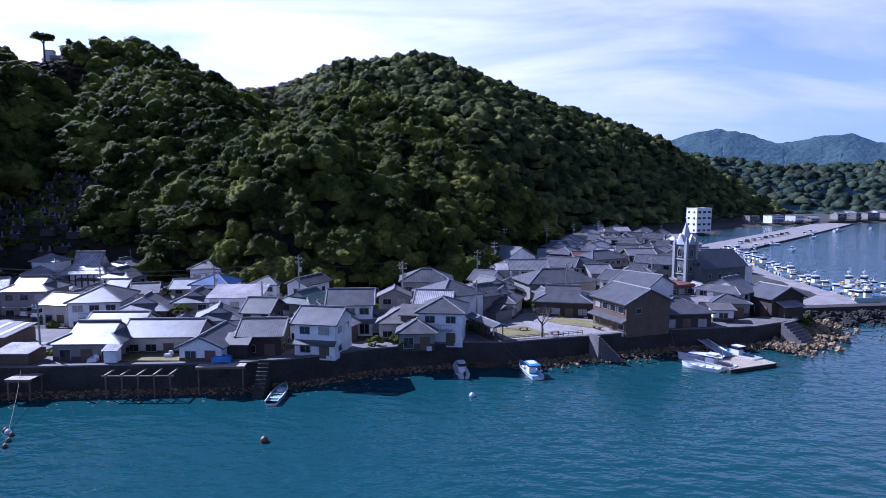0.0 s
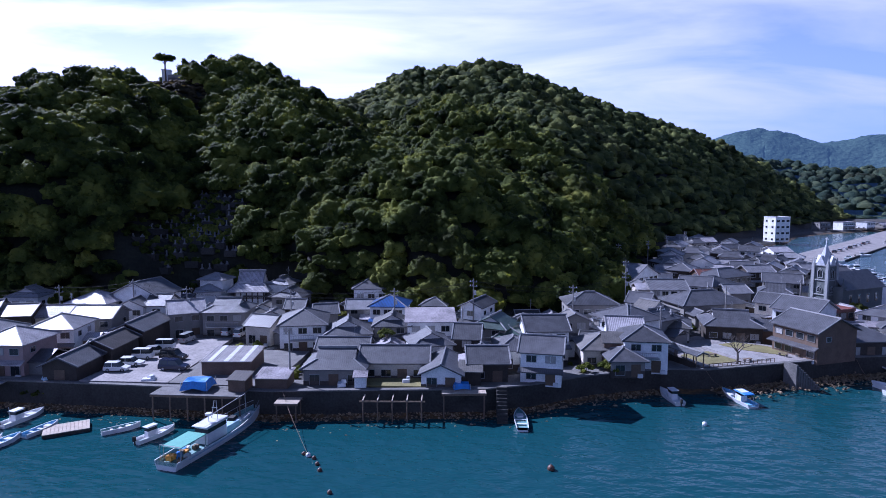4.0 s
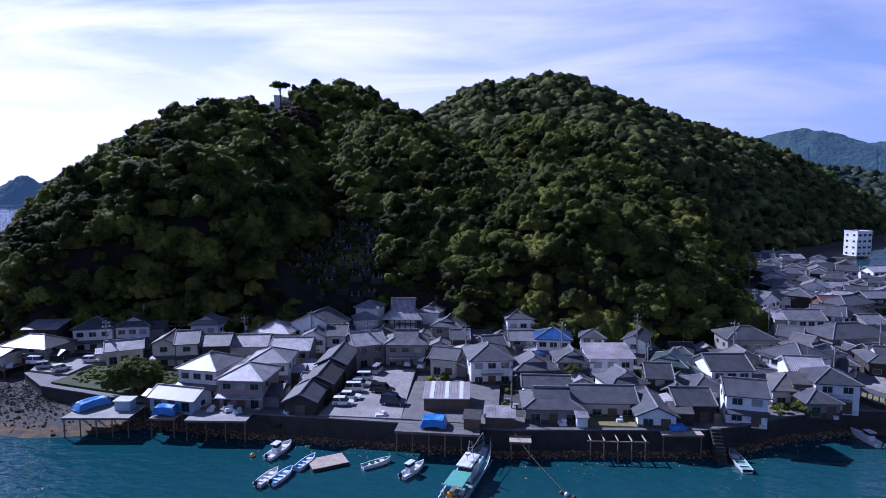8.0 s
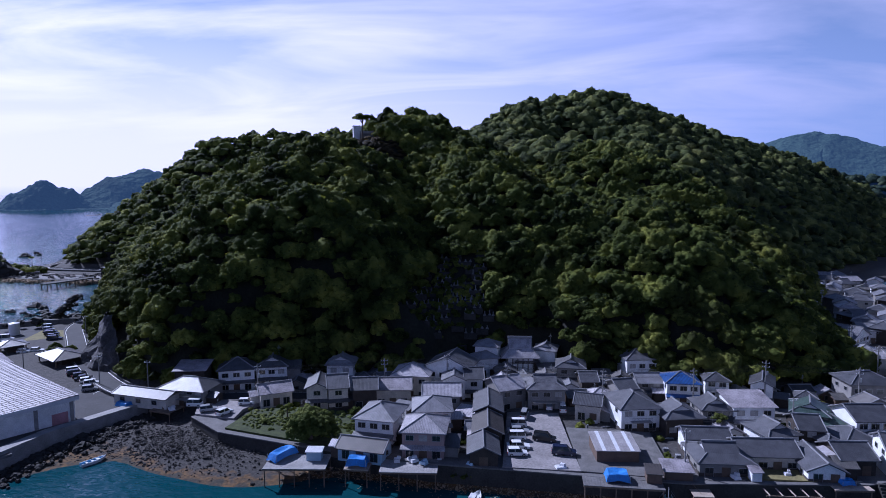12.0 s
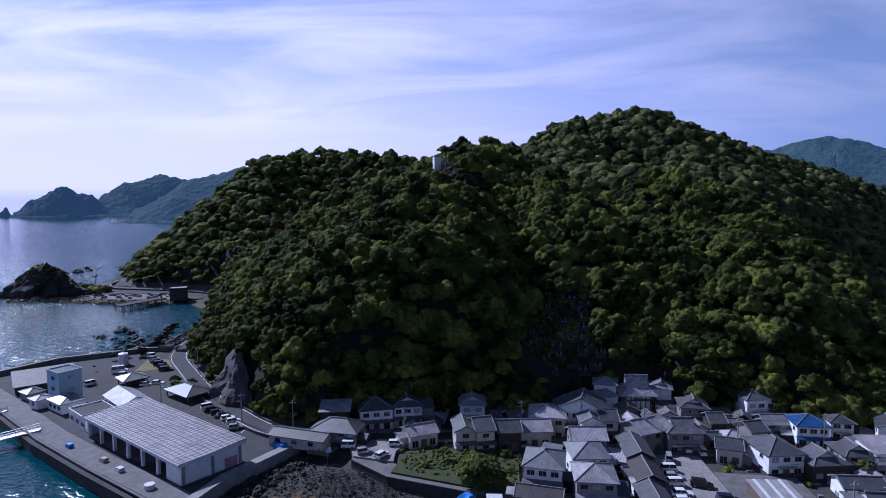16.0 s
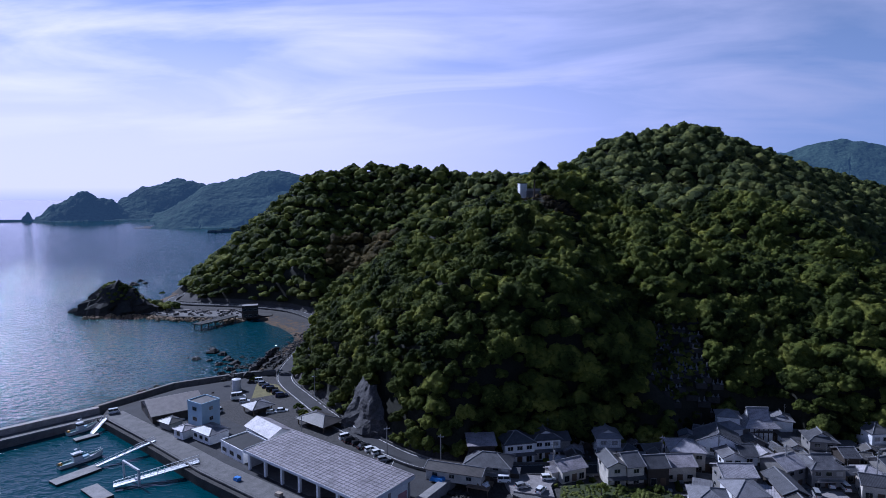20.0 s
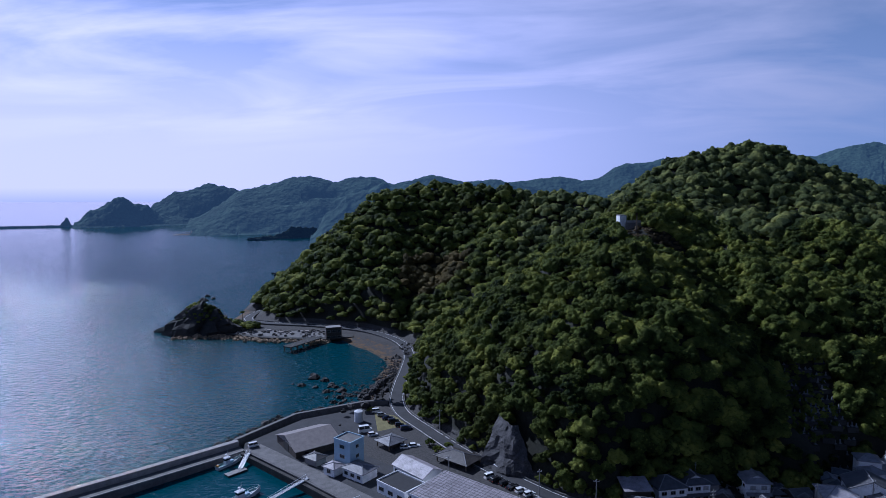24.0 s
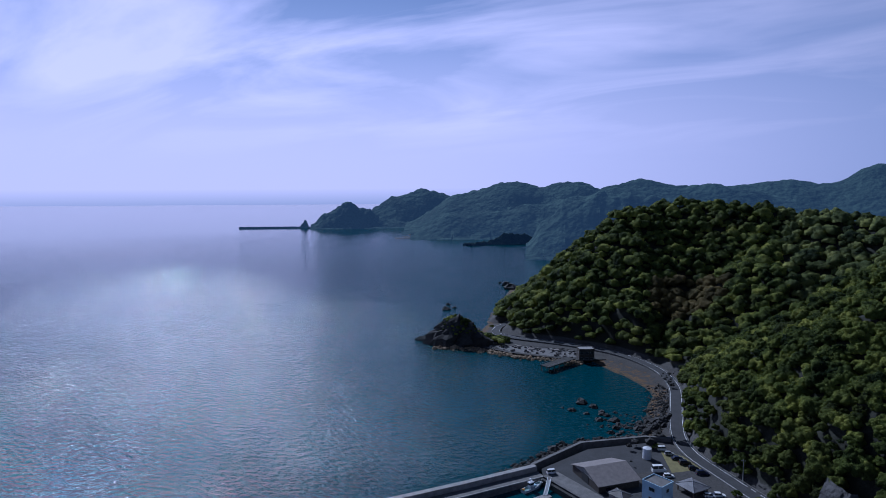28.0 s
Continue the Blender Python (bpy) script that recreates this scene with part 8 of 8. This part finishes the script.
def barn(x, y, w, d, turn, z, rm, label):
    b = thing("barn", x, y, 4.2, turn, label, "barn")
    part("wall", Shape().box(0, 0, 0, w, d, z - 4.2), WALLS["d"], b)
    part("gable_wall", Shape().face((-w / 2, -d / 2, z - 4.2), (w / 2, -d / 2, z - 4.2), (0, -d / 2, z - 4.2 + w * 0.22)).face((-w / 2, d / 2, z - 4.2), (w / 2, d / 2, z - 4.2), (0, d / 2, z - 4.2 + w * 0.22)), WALLS["d"], b)
    roof_on(b, "G", w, d, z - 4.2, ROOFS[rm])
    part("door", Shape().box(0, -d / 2 - 0.04, 0, 1.6, 0.08, 2.0), DOOR, b)


barn(-92.6, 87.5, 5.2, 7.5, 3, 6.9, "t", "old timber barn with a grey tiled roof beside the lot")
barn(-92.0, 96.5, 5.4, 9.0, 2, 7.6, "k", "old timber barn with a brown roof beside the lot")
barn(-92.2, 107.5, 5.6, 11.0, 2, 8.4, "t", "long timber barn with a grey tiled roof")


def lean_to(x, y, w, d, turn, base, z, mat, wall, label, rise=0.5):
    b = thing("shed", x, y, base, turn, label, "shed")
    H = z - base
    part("wall", Shape().box(0, 0, 0, w - 0.5, d - 0.5, H - 0.1), wall, b)
    s = Shape()
    s.slab((-w / 2, -d / 2, H), (w / 2, -d / 2, H), (w / 2, d / 2, H + rise), (-w / 2, d / 2, H + rise), 0.1)
    n, seams = int(w / 0.5), Shape()
    for k in range(n):
        xx = -w / 2 + (k + 0.5) * w / n
        seams.slab((xx - 0.05, -d / 2, H + 0.04), (xx + 0.05, -d / 2, H + 0.04), (xx + 0.05, d / 2, H + rise + 0.04), (xx - 0.05, d / 2, H + rise + 0.04), 0.05)
    roof = part("roof", s, mat, b)
    tagged(part("seams", seams, mat, roof), kind="stuff")
    for k in range(3 if w > 8 else 0):
        xx = -w / 2 + (k + 0.62) * w / 3.2
        part("clear_sheet", Shape().slab((xx - 0.35, -d / 2, H + 0.07), (xx + 0.35, -d / 2, H + 0.07), (xx + 0.35, d / 2, H + rise + 0.07), (xx - 0.35, d / 2, H + rise + 0.07), 0.02), STEEL_WHITE, b, "white translucent roof sheet")


STRIPED = material("patched_pale_sheet_roof", (0.30, 0.28, 0.28), 0.4, vary=0.35, scale=0.35)
lean_to(-68.0, 91.2, 8.2, 8.0, 3, 4.6, 6.9, STRIPED, WALLS["b"], "low shed with a patched pale sheet roof")
lean_to(-63.0, 80.9, 3.0, 3.2, -4, 4.4, 6.3, ROOFS["k"], WALLS["b"], "small brown shed on the sea wall")
lean_to(-58.6, 83.2, 5.2, 4.4, 0, 4.4, 6.1, METAL_ROOF, WALLS["b"], "low shed with a pale sheet metal roof")
lean_to(-45.5, 82.6, 2.2, 2.0, 5, 4.6, 6.3, METAL_ROOF, WALLS["w"], "small white metal store on the wall")
lean_to(-124.2, 84.5, 3.2, 2.6, 4, 4.0, 6.0, STEEL_WHITE, WALLS["u"], "pale metal cabin on a jetty deck", 0.1)


def deck(x, y, w, d, turn, z, mat, label, legs=True):
    b = thing("deck", x, y, 0, turn, label, "deck")
    s = Shape()
    n = int(w / 0.5)
    for k in range(n):
        s.box(-w / 2 + (k + 0.5) * w / n, 0, z - 0.1, w / n - 0.02, d, 0.1)
    tagged(part("decking", s, mat, b), kind="stuff")
    part("beam", Shape().box(0, -d / 2 + 0.2, z - 0.4, w, 0.25, 0.3).box(0, d / 2 - 0.2, z - 0.4, w, 0.25, 0.3), WOOD, b)
    m = max(2, int(w / 2.2))
    for k in range(m):
        for sy in (-1, 1):
            part("leg", Shape().tube([(-w / 2 + 0.3 + k * (w - 0.6) / (m - 1), sy * (d / 2 - 0.3), -1.2), (-w / 2 + 0.3 + k * (w - 0.6) / (m - 1), sy * (d / 2 - 0.3), z - 0.4)], 0.11, 6), WOOD, b)
    return b


deck(-127.0, 83.0, 11.5, 6.4, 5, 4.2, CONCRETE_LIGHT, "pale jetty deck on slender posts over the beach")
deck(-106.0, 83.2, 10.5, 6.0, 3, 4.3, CONCRETE_LIGHT, "white terrace deck on posts over the shore")
deck(-115.5, 82.4, 4.6, 3.2, 0, 4.1, WOOD_PALE, "small timber platform on posts")
deck(-68.4, 80.0, 13.5, 4.6, -2, 4.5, CONCRETE, "concrete landing deck on posts over the stones")
deck(-55.4, 79.2, 3.4, 3.0, 0, 3.5, WOOD_PALE, "small grey landing platform over the stones")
deck(-30.2, 82.4, 6.5, 3.4, 4, 4.4, WOOD_PALE, "narrow deck over the shore with clutter")
deck(-166.5, 107.4, 6, 5, -15, 4.5, WOOD, "weathered platform on tall posts above the beach")
fr = thing("frame_rack", -40.4, 80.6, 0, 2, "bare timber drying frame over the water", "frame")
for k in range(5):
    part("rafter", Shape().box(-4.2 + 2.1 * k, 0, 3.7, 0.16, 3.6, 0.16), WOOD_PALE, fr)
for sy in (-1.6, 1.6):
    part("beam", Shape().box(0, sy, 3.5, 9.4, 0.18, 0.18), WOOD, fr)
for k in range(5):
    part("post", Shape().tube([(-4.2 + 2.1 * k, -1.6, -1), (-4.2 + 2.1 * k, -1.6, 3.5)], 0.1, 6), WOOD, fr)


def tarp(x, y, w, d, turn, z, h, label):
    """A sagging sheet over a frame."""
    b = thing("tarp_shelter", x, y, z, turn, label, "tarpaulin")
    s = Shape()
    n = 9
    for i in range(n + 1):
        for j in range(n + 1):
            u, v = i / n - 0.5, j / n - 0.5
            edge = max(abs(u), abs(v)) * 2
            zz = h * (1 - 0.12 * math.cos(u * 7) * math.cos(v * 5)) - (h * 0.75 if edge > 0.95 else 0) + 0.06 * noise.noise(Vector((x + u * 6, y + v * 6, 0)))
            s.v.append((u * w, v * d, zz))
    s.f = [(i * (n + 1) + j, (i + 1) * (n + 1) + j, (i + 1) * (n + 1) + j + 1, i * (n + 1) + j + 1) for i in range(n) for j in range(n)]
    part("sheet", s, BLUE_SHEET, b)
    for sx in (-1, 1):
        for sy in (-1, 1):
            part("pole", Shape().tube([(sx * w * 0.46, sy * d * 0.46, 0), (sx * w * 0.46, sy * d * 0.46, h)], 0.04, 5), GALV, b)


tarp(-69.2, 80.6, 4.2, 3.4, 0, 4.5, 1.5, "blue sheet stretched over a frame on the deck")
tarp(-130.4, 84.4, 2.6, 5.8, -28, 4.2, 1.5, "blue sheet over gear on a jetty deck")
tarp(-115.6, 82.6, 4.0, 2.6, 0, 4.1, 1.6, "blue canopy over a small platform")
tarp(-30.5, 82.8, 2.6, 1.8, 10, 4.4, 0.9, "small pale blue sheet over clutter")
tarp(-177.5, 108.6, 4.0, 3.0, -20, 4.2, 1.2, "blue sheet over stacked gear by the wall")
for x, y, l in ((-108.5, 84.2, 1.6), (-105.6, 84.8, 2.2), (-103.4, 83.6, 1.5), (-48.5, 83.2, 1.8), (-39.0, 85.2, 1.2), (-94.5, 84.4, 2.0), (-78.5, 84.0, 2.2), (-167, 107.6, 2.4), (-165, 106.6, 1.8)):
    tagged(part("gear_box", Shape().box(x, y, 4.5, l, l * 0.7, 0.5, x * 9, 0.8).box(x + 0.3, y + 0.2, 4.9, l * 0.5, l * 0.4, 0.5, x * 5, 0.7), (STEEL_WHITE, BLUE_PALE, WOOD)[int(-x) % 3]), "pile of nets, tubs and boards on the deck", "gear")


# ---- hill top and single trees ----
box = thing("water_tank_house", -153.8, 246.0, 81.0, 20, "pale square tank house on the hill top", "tank house")
part("wall", Shape().box(0, 0, -4.0, 3.4, 3.4, 7.6), WALLS["w"], box)
part("roof", Shape().box(0, 0, 3.6, 3.7, 3.7, 0.25), CONCRETE_LIGHT, box)
view = thing("viewpoint_terrace", -144.5, 246.5, 80.8, 3, "low grey concrete viewpoint terrace with a parapet", "terrace")
part("slab", Shape().box(0, 0, -3.5, 15, 7, 4.0), CONCRETE, view)
part("parapet", Shape().box(0, -3.4, 0.5, 15, 0.25, 1.1).box(7.4, 0, 0.5, 0.25, 6.8, 1.1), CONCRETE_LIGHT, view)
rngt = random.Random(77)


def leafy_tree(x, y, z, trunk_h, r, clumps, mat, label, flat=0.7, name="tree"):
    """A trunk with limbs and a crown of many leaf clumps."""
    t = thing(name, x, y, z, 0, label, "tree")
    top = Vector((rngt.gauss(0, 0.15), rngt.gauss(0, 0.15), trunk_h))
    part("trunk", Shape().tube([(0, 0, -0.4), (top.x * 0.4, top.y * 0.4, trunk_h * 0.5), tuple(top)], r * 0.09 + 0.06, 7, r * 0.05 + 0.03), BARK, t)
    lb, vs, fs, base = Shape(), [], [], 0
    for k in range(clumps):
        a, u = 2.399 * k, math.sqrt((k + 0.5) / clumps)
        p = Vector((math.cos(a) * u * r * 0.8, math.sin(a) * u * r * 0.8, trunk_h + r * flat * (0.75 - 0.7 * u * u) + rngt.gauss(0, r * 0.08)))
        if k % 3 == 0:
            lb.tube([tuple(top * 0.8), tuple(top.lerp(p, 0.6)), tuple(p)], r * 0.035, 5, r * 0.015, closed=False)
        V, F, _ = CROWNS[k % len(CROWNS)]
        q = r * rngt.uniform(0.26, 0.42)
        vs.append(V * q * np.array([1, 1, 0.8]) + np.array(p))
        fs.append(F + base)
        base += len(V)
    part("limbs", lb, BARK, t)
    link_mesh("crown", np.concatenate(vs).tolist(), np.concatenate(fs).tolist(), mat, t)
    return t


leafy_tree(-148.7, 234.6, gz(-148.7, 234.6), 9.5, 4.2, 16, LEAF, "umbrella pine standing above the hill crest", 0.3)
leafy_tree(-127.5, 92.5, 4.7, 1.8, 5.2, 42, LEAF_LIT, "broad light green shrub tree on the grass plot", 0.75)
tufts = [(rngt.uniform(-146, -119.5), rngt.uniform(92, 108.5), 4.75, rngt.uniform(0.2, 0.7), 0.7, k, k % 5) for k in range(420)]
join_crowns("grass_tufts", [q for q in tufts if q[1] > 92 + (-119.5 - q[0]) * 0.22], CROWNS_DOT, LEAF_LIT, "long grass and weeds on the plot above the shore")
leafy_tree(-136.5, 104, 4.7, 1.6, 1.9, 9, LEAF, "dark bush beside the grass plot")
leafy_tree(-33, 114, 4.9, 2.2, 2.2, 12, LEAF_LIT, "fresh green garden tree between roofs")
leafy_tree(-44.5, 103, 4.8, 3.0, 1.8, 10, LEAF_LIT, "small bright green tree behind a roof")
leafy_tree(-6.5, 93.0, 4.2, 0.8, 2.0, 12, LEAF, "dark green shrubs above the sea wall")
leafy_tree(-10.5, 92.6, 4.0, 0.7, 1.6, 10, LEAF, "dark green shrubs above the sea wall")
leafy_tree(-37.5, 132, 5.2, 1.8, 2.2, 10, LEAF, "dark garden tree at the hill foot")
leafy_tree(-26.5, 134, 5.2, 1.5, 1.6, 9, material("pink_blossom", (0.35, 0.16, 0.30), 0.7, vary=0.4, scale=2.0), "pink blossoming shrub at the hill foot")
for x, y, r in ((70, 118, 2.2), (63, 112.6, 1.6), (15, 128, 2.4), (59, 140, 2.0), (66, 148, 2.6), (-97.5, 84.2, 1.6), (-95.6, 84.0, 1.5), (-228, 150, 2.2), (-232, 156, 2.0), (-225, 154, 1.8), (28, 150, 2.4), (-70, 135, 2.0), (-98, 133, 2.2), (-262, 188, 2.0), (-300, 345, 3.0), (-285, 330, 2.6), (-58, 130, 2.2), (74, 124, 2.0), (33, 170, 2.6), (52, 190, 2.2), (45, 215, 2.6), (70, 236, 2.4), (84, 262, 2.6), (3, 142, 2.2), (-14, 128, 2.0), (-118, 104, 1.4), (-121, 99, 1.2), (-131, 107, 1.7), (-140, 100, 1.1), (-122, 108, 1.8)):
    leafy_tree(x, y, gz(x, y), 0.9, r, 10, LEAF_LIT if r < 2.1 else LEAF, "rounded green garden shrub")
leafy_tree(-404, 330, 10, 6.5, 2.2, 9, LEAF, "tall lone pine on the headland rock", 0.4)
leafy_tree(-392, 342, 6, 6.0, 2.0, 8, LEAF, "tall lone pine on the headland", 0.4)


def aqua_rafts():
    s = Shape()
    rng = random.Random(3)
    for k in range(26):
        x, y = rng.uniform(-1000, -700), rng.uniform(1150, 1450)
        s.box(x, y, -0.1, rng.uniform(18, 60), rng.uniform(3, 7), 0.5, 35)
    for k in range(16):
        x, y = rng.uniform(-1700, -1300), rng.uniform(1800, 2000)
        s.box(x, y, -0.1, rng.uniform(20, 90), rng.uniform(4, 9), 0.5, 40)
    tagged(part("fish_rafts", s, WOOD), "dark rows of fish-farm rafts far out in the bay", "rafts", kind="stuff")


aqua_rafts()

# ---- yards between the houses ----
def yard_spots(n, rad, rng, boxes):
    """Free places on open ground in the village, found by looking straight down."""
    bpy.context.view_layer.update()
    dg = bpy.context.evaluated_depsgraph_get()
    got = []
    for x0, x1, y0, y1, share in boxes:
        for _ in range(int(n * share)):
            x, y = rng.uniform(x0, x1), rng.uniform(y0, y1)
            zs = []
            for dx, dy in ((0, 0), (rad, 0), (-rad, 0), (0, rad), (0, -rad)):
                ok, loc, _n, _i, ob, _m = scene.ray_cast(dg, (x + dx, y + dy, 40), (0, 0, -1))
                if not ok or not ob.name.startswith("ground") or not 3.6 < loc.z < 9:
                    break
                zs.append(loc.z)
            if len(zs) == 5:
                got.append((x, y, min(zs)))
    return got


rngy = random.Random(31)
VILLAGE = [(-170, -110, 100, 140, 0.28), (-110, -40, 84, 142, 0.34), (-40, 40, 92, 140, 0.38)]
spots = [(x, y, z + 0.3, rngy.uniform(0.5, 1.25), rngy.uniform(0.7, 1.1), rngy.random() * 6.28, rngy.randrange(5)) for x, y, z in yard_spots(1100, 0.6, rngy, VILLAGE)]
join_crowns("garden_shrubs", spots, CROWNS_FAR, LEAF, "dark clipped shrubs in the yards between houses")
heap = Shape()
for x, y, z in yard_spots(1100, 0.35, rngy, VILLAGE):
    k = rngy.randrange(4)
    if k == 0:
        heap.box(x, y, z, rngy.uniform(0.4, 1.1), rngy.uniform(0.3, 0.8), rngy.uniform(0.3, 0.9))
    elif k == 1:
        heap.tube([(x, y, z), (x, y, z + rngy.uniform(0.4, 0.9))], rngy.uniform(0.15, 0.32), 8)
    elif k == 2:
        for j in range(3):
            heap.box(x + 0.05 * j, y + 0.02 * j, z + 0.12 * j, rngy.uniform(0.8, 1.8), 0.25, 0.1)
    else:
        heap.box(x, y, z, 0.9, 0.35, 0.7).box(x, y, z + 0.7, 1.0, 0.45, 0.05)
tagged(part("yard_clutter", heap, material("mixed_yard_things", (0.12, 0.115, 0.11), 0.7, vary=0.8, scale=1.2, color2=(0.34, 0.35, 0.38), per="island")), "crates, pots, bins and planks left in the yards", "clutter", kind="stuff")


# ---- levels ----
def lowered(y, z):
    """How far the land at y and height z over its own datum lies nearer to the sea."""
    full = 0.0159 * y - 0.7
    low = np.clip(full, 0.0, 2.4)
    up = np.clip((z - 7.0) / 9.0, 0, 1)
    shore = np.clip((z - 0.3) / 2.7, 0, 1)
    return (low + (full - low) * up) * shore * shore * (3 - 2 * shore)


def settle_land():
    for ob in [o for o in scene.objects if o.parent is None and o.type in ("MESH", "EMPTY")]:
        spot = ob.matrix_basis.translation
        if ob.name.split(".")[0] in ("shore_stones", "armour_stones", "shore_rocks", "sea_stacks", "rock_islet"):
            continue
        if spot.length > 1e-6:
            over = 4.2 if ob.name.split(".")[0] in ("deck", "frame_rack") else spot.z
            ob.location.z -= float(lowered(spot.y, over))
            continue
        for me in {o.data for o in (ob, *ob.children_recursive) if o.type == "MESH" and o.matrix_basis.translation.length < 1e-6}:
            co = np.empty(len(me.vertices) * 3, np.float32)
            me.vertices.foreach_get("co", co)
            co = co.reshape(-1, 3)
            co[:, 2] -= lowered(co[:, 1], co[:, 2])
            me.vertices.foreach_set("co", co.ravel())
            me.update()


settle_land()
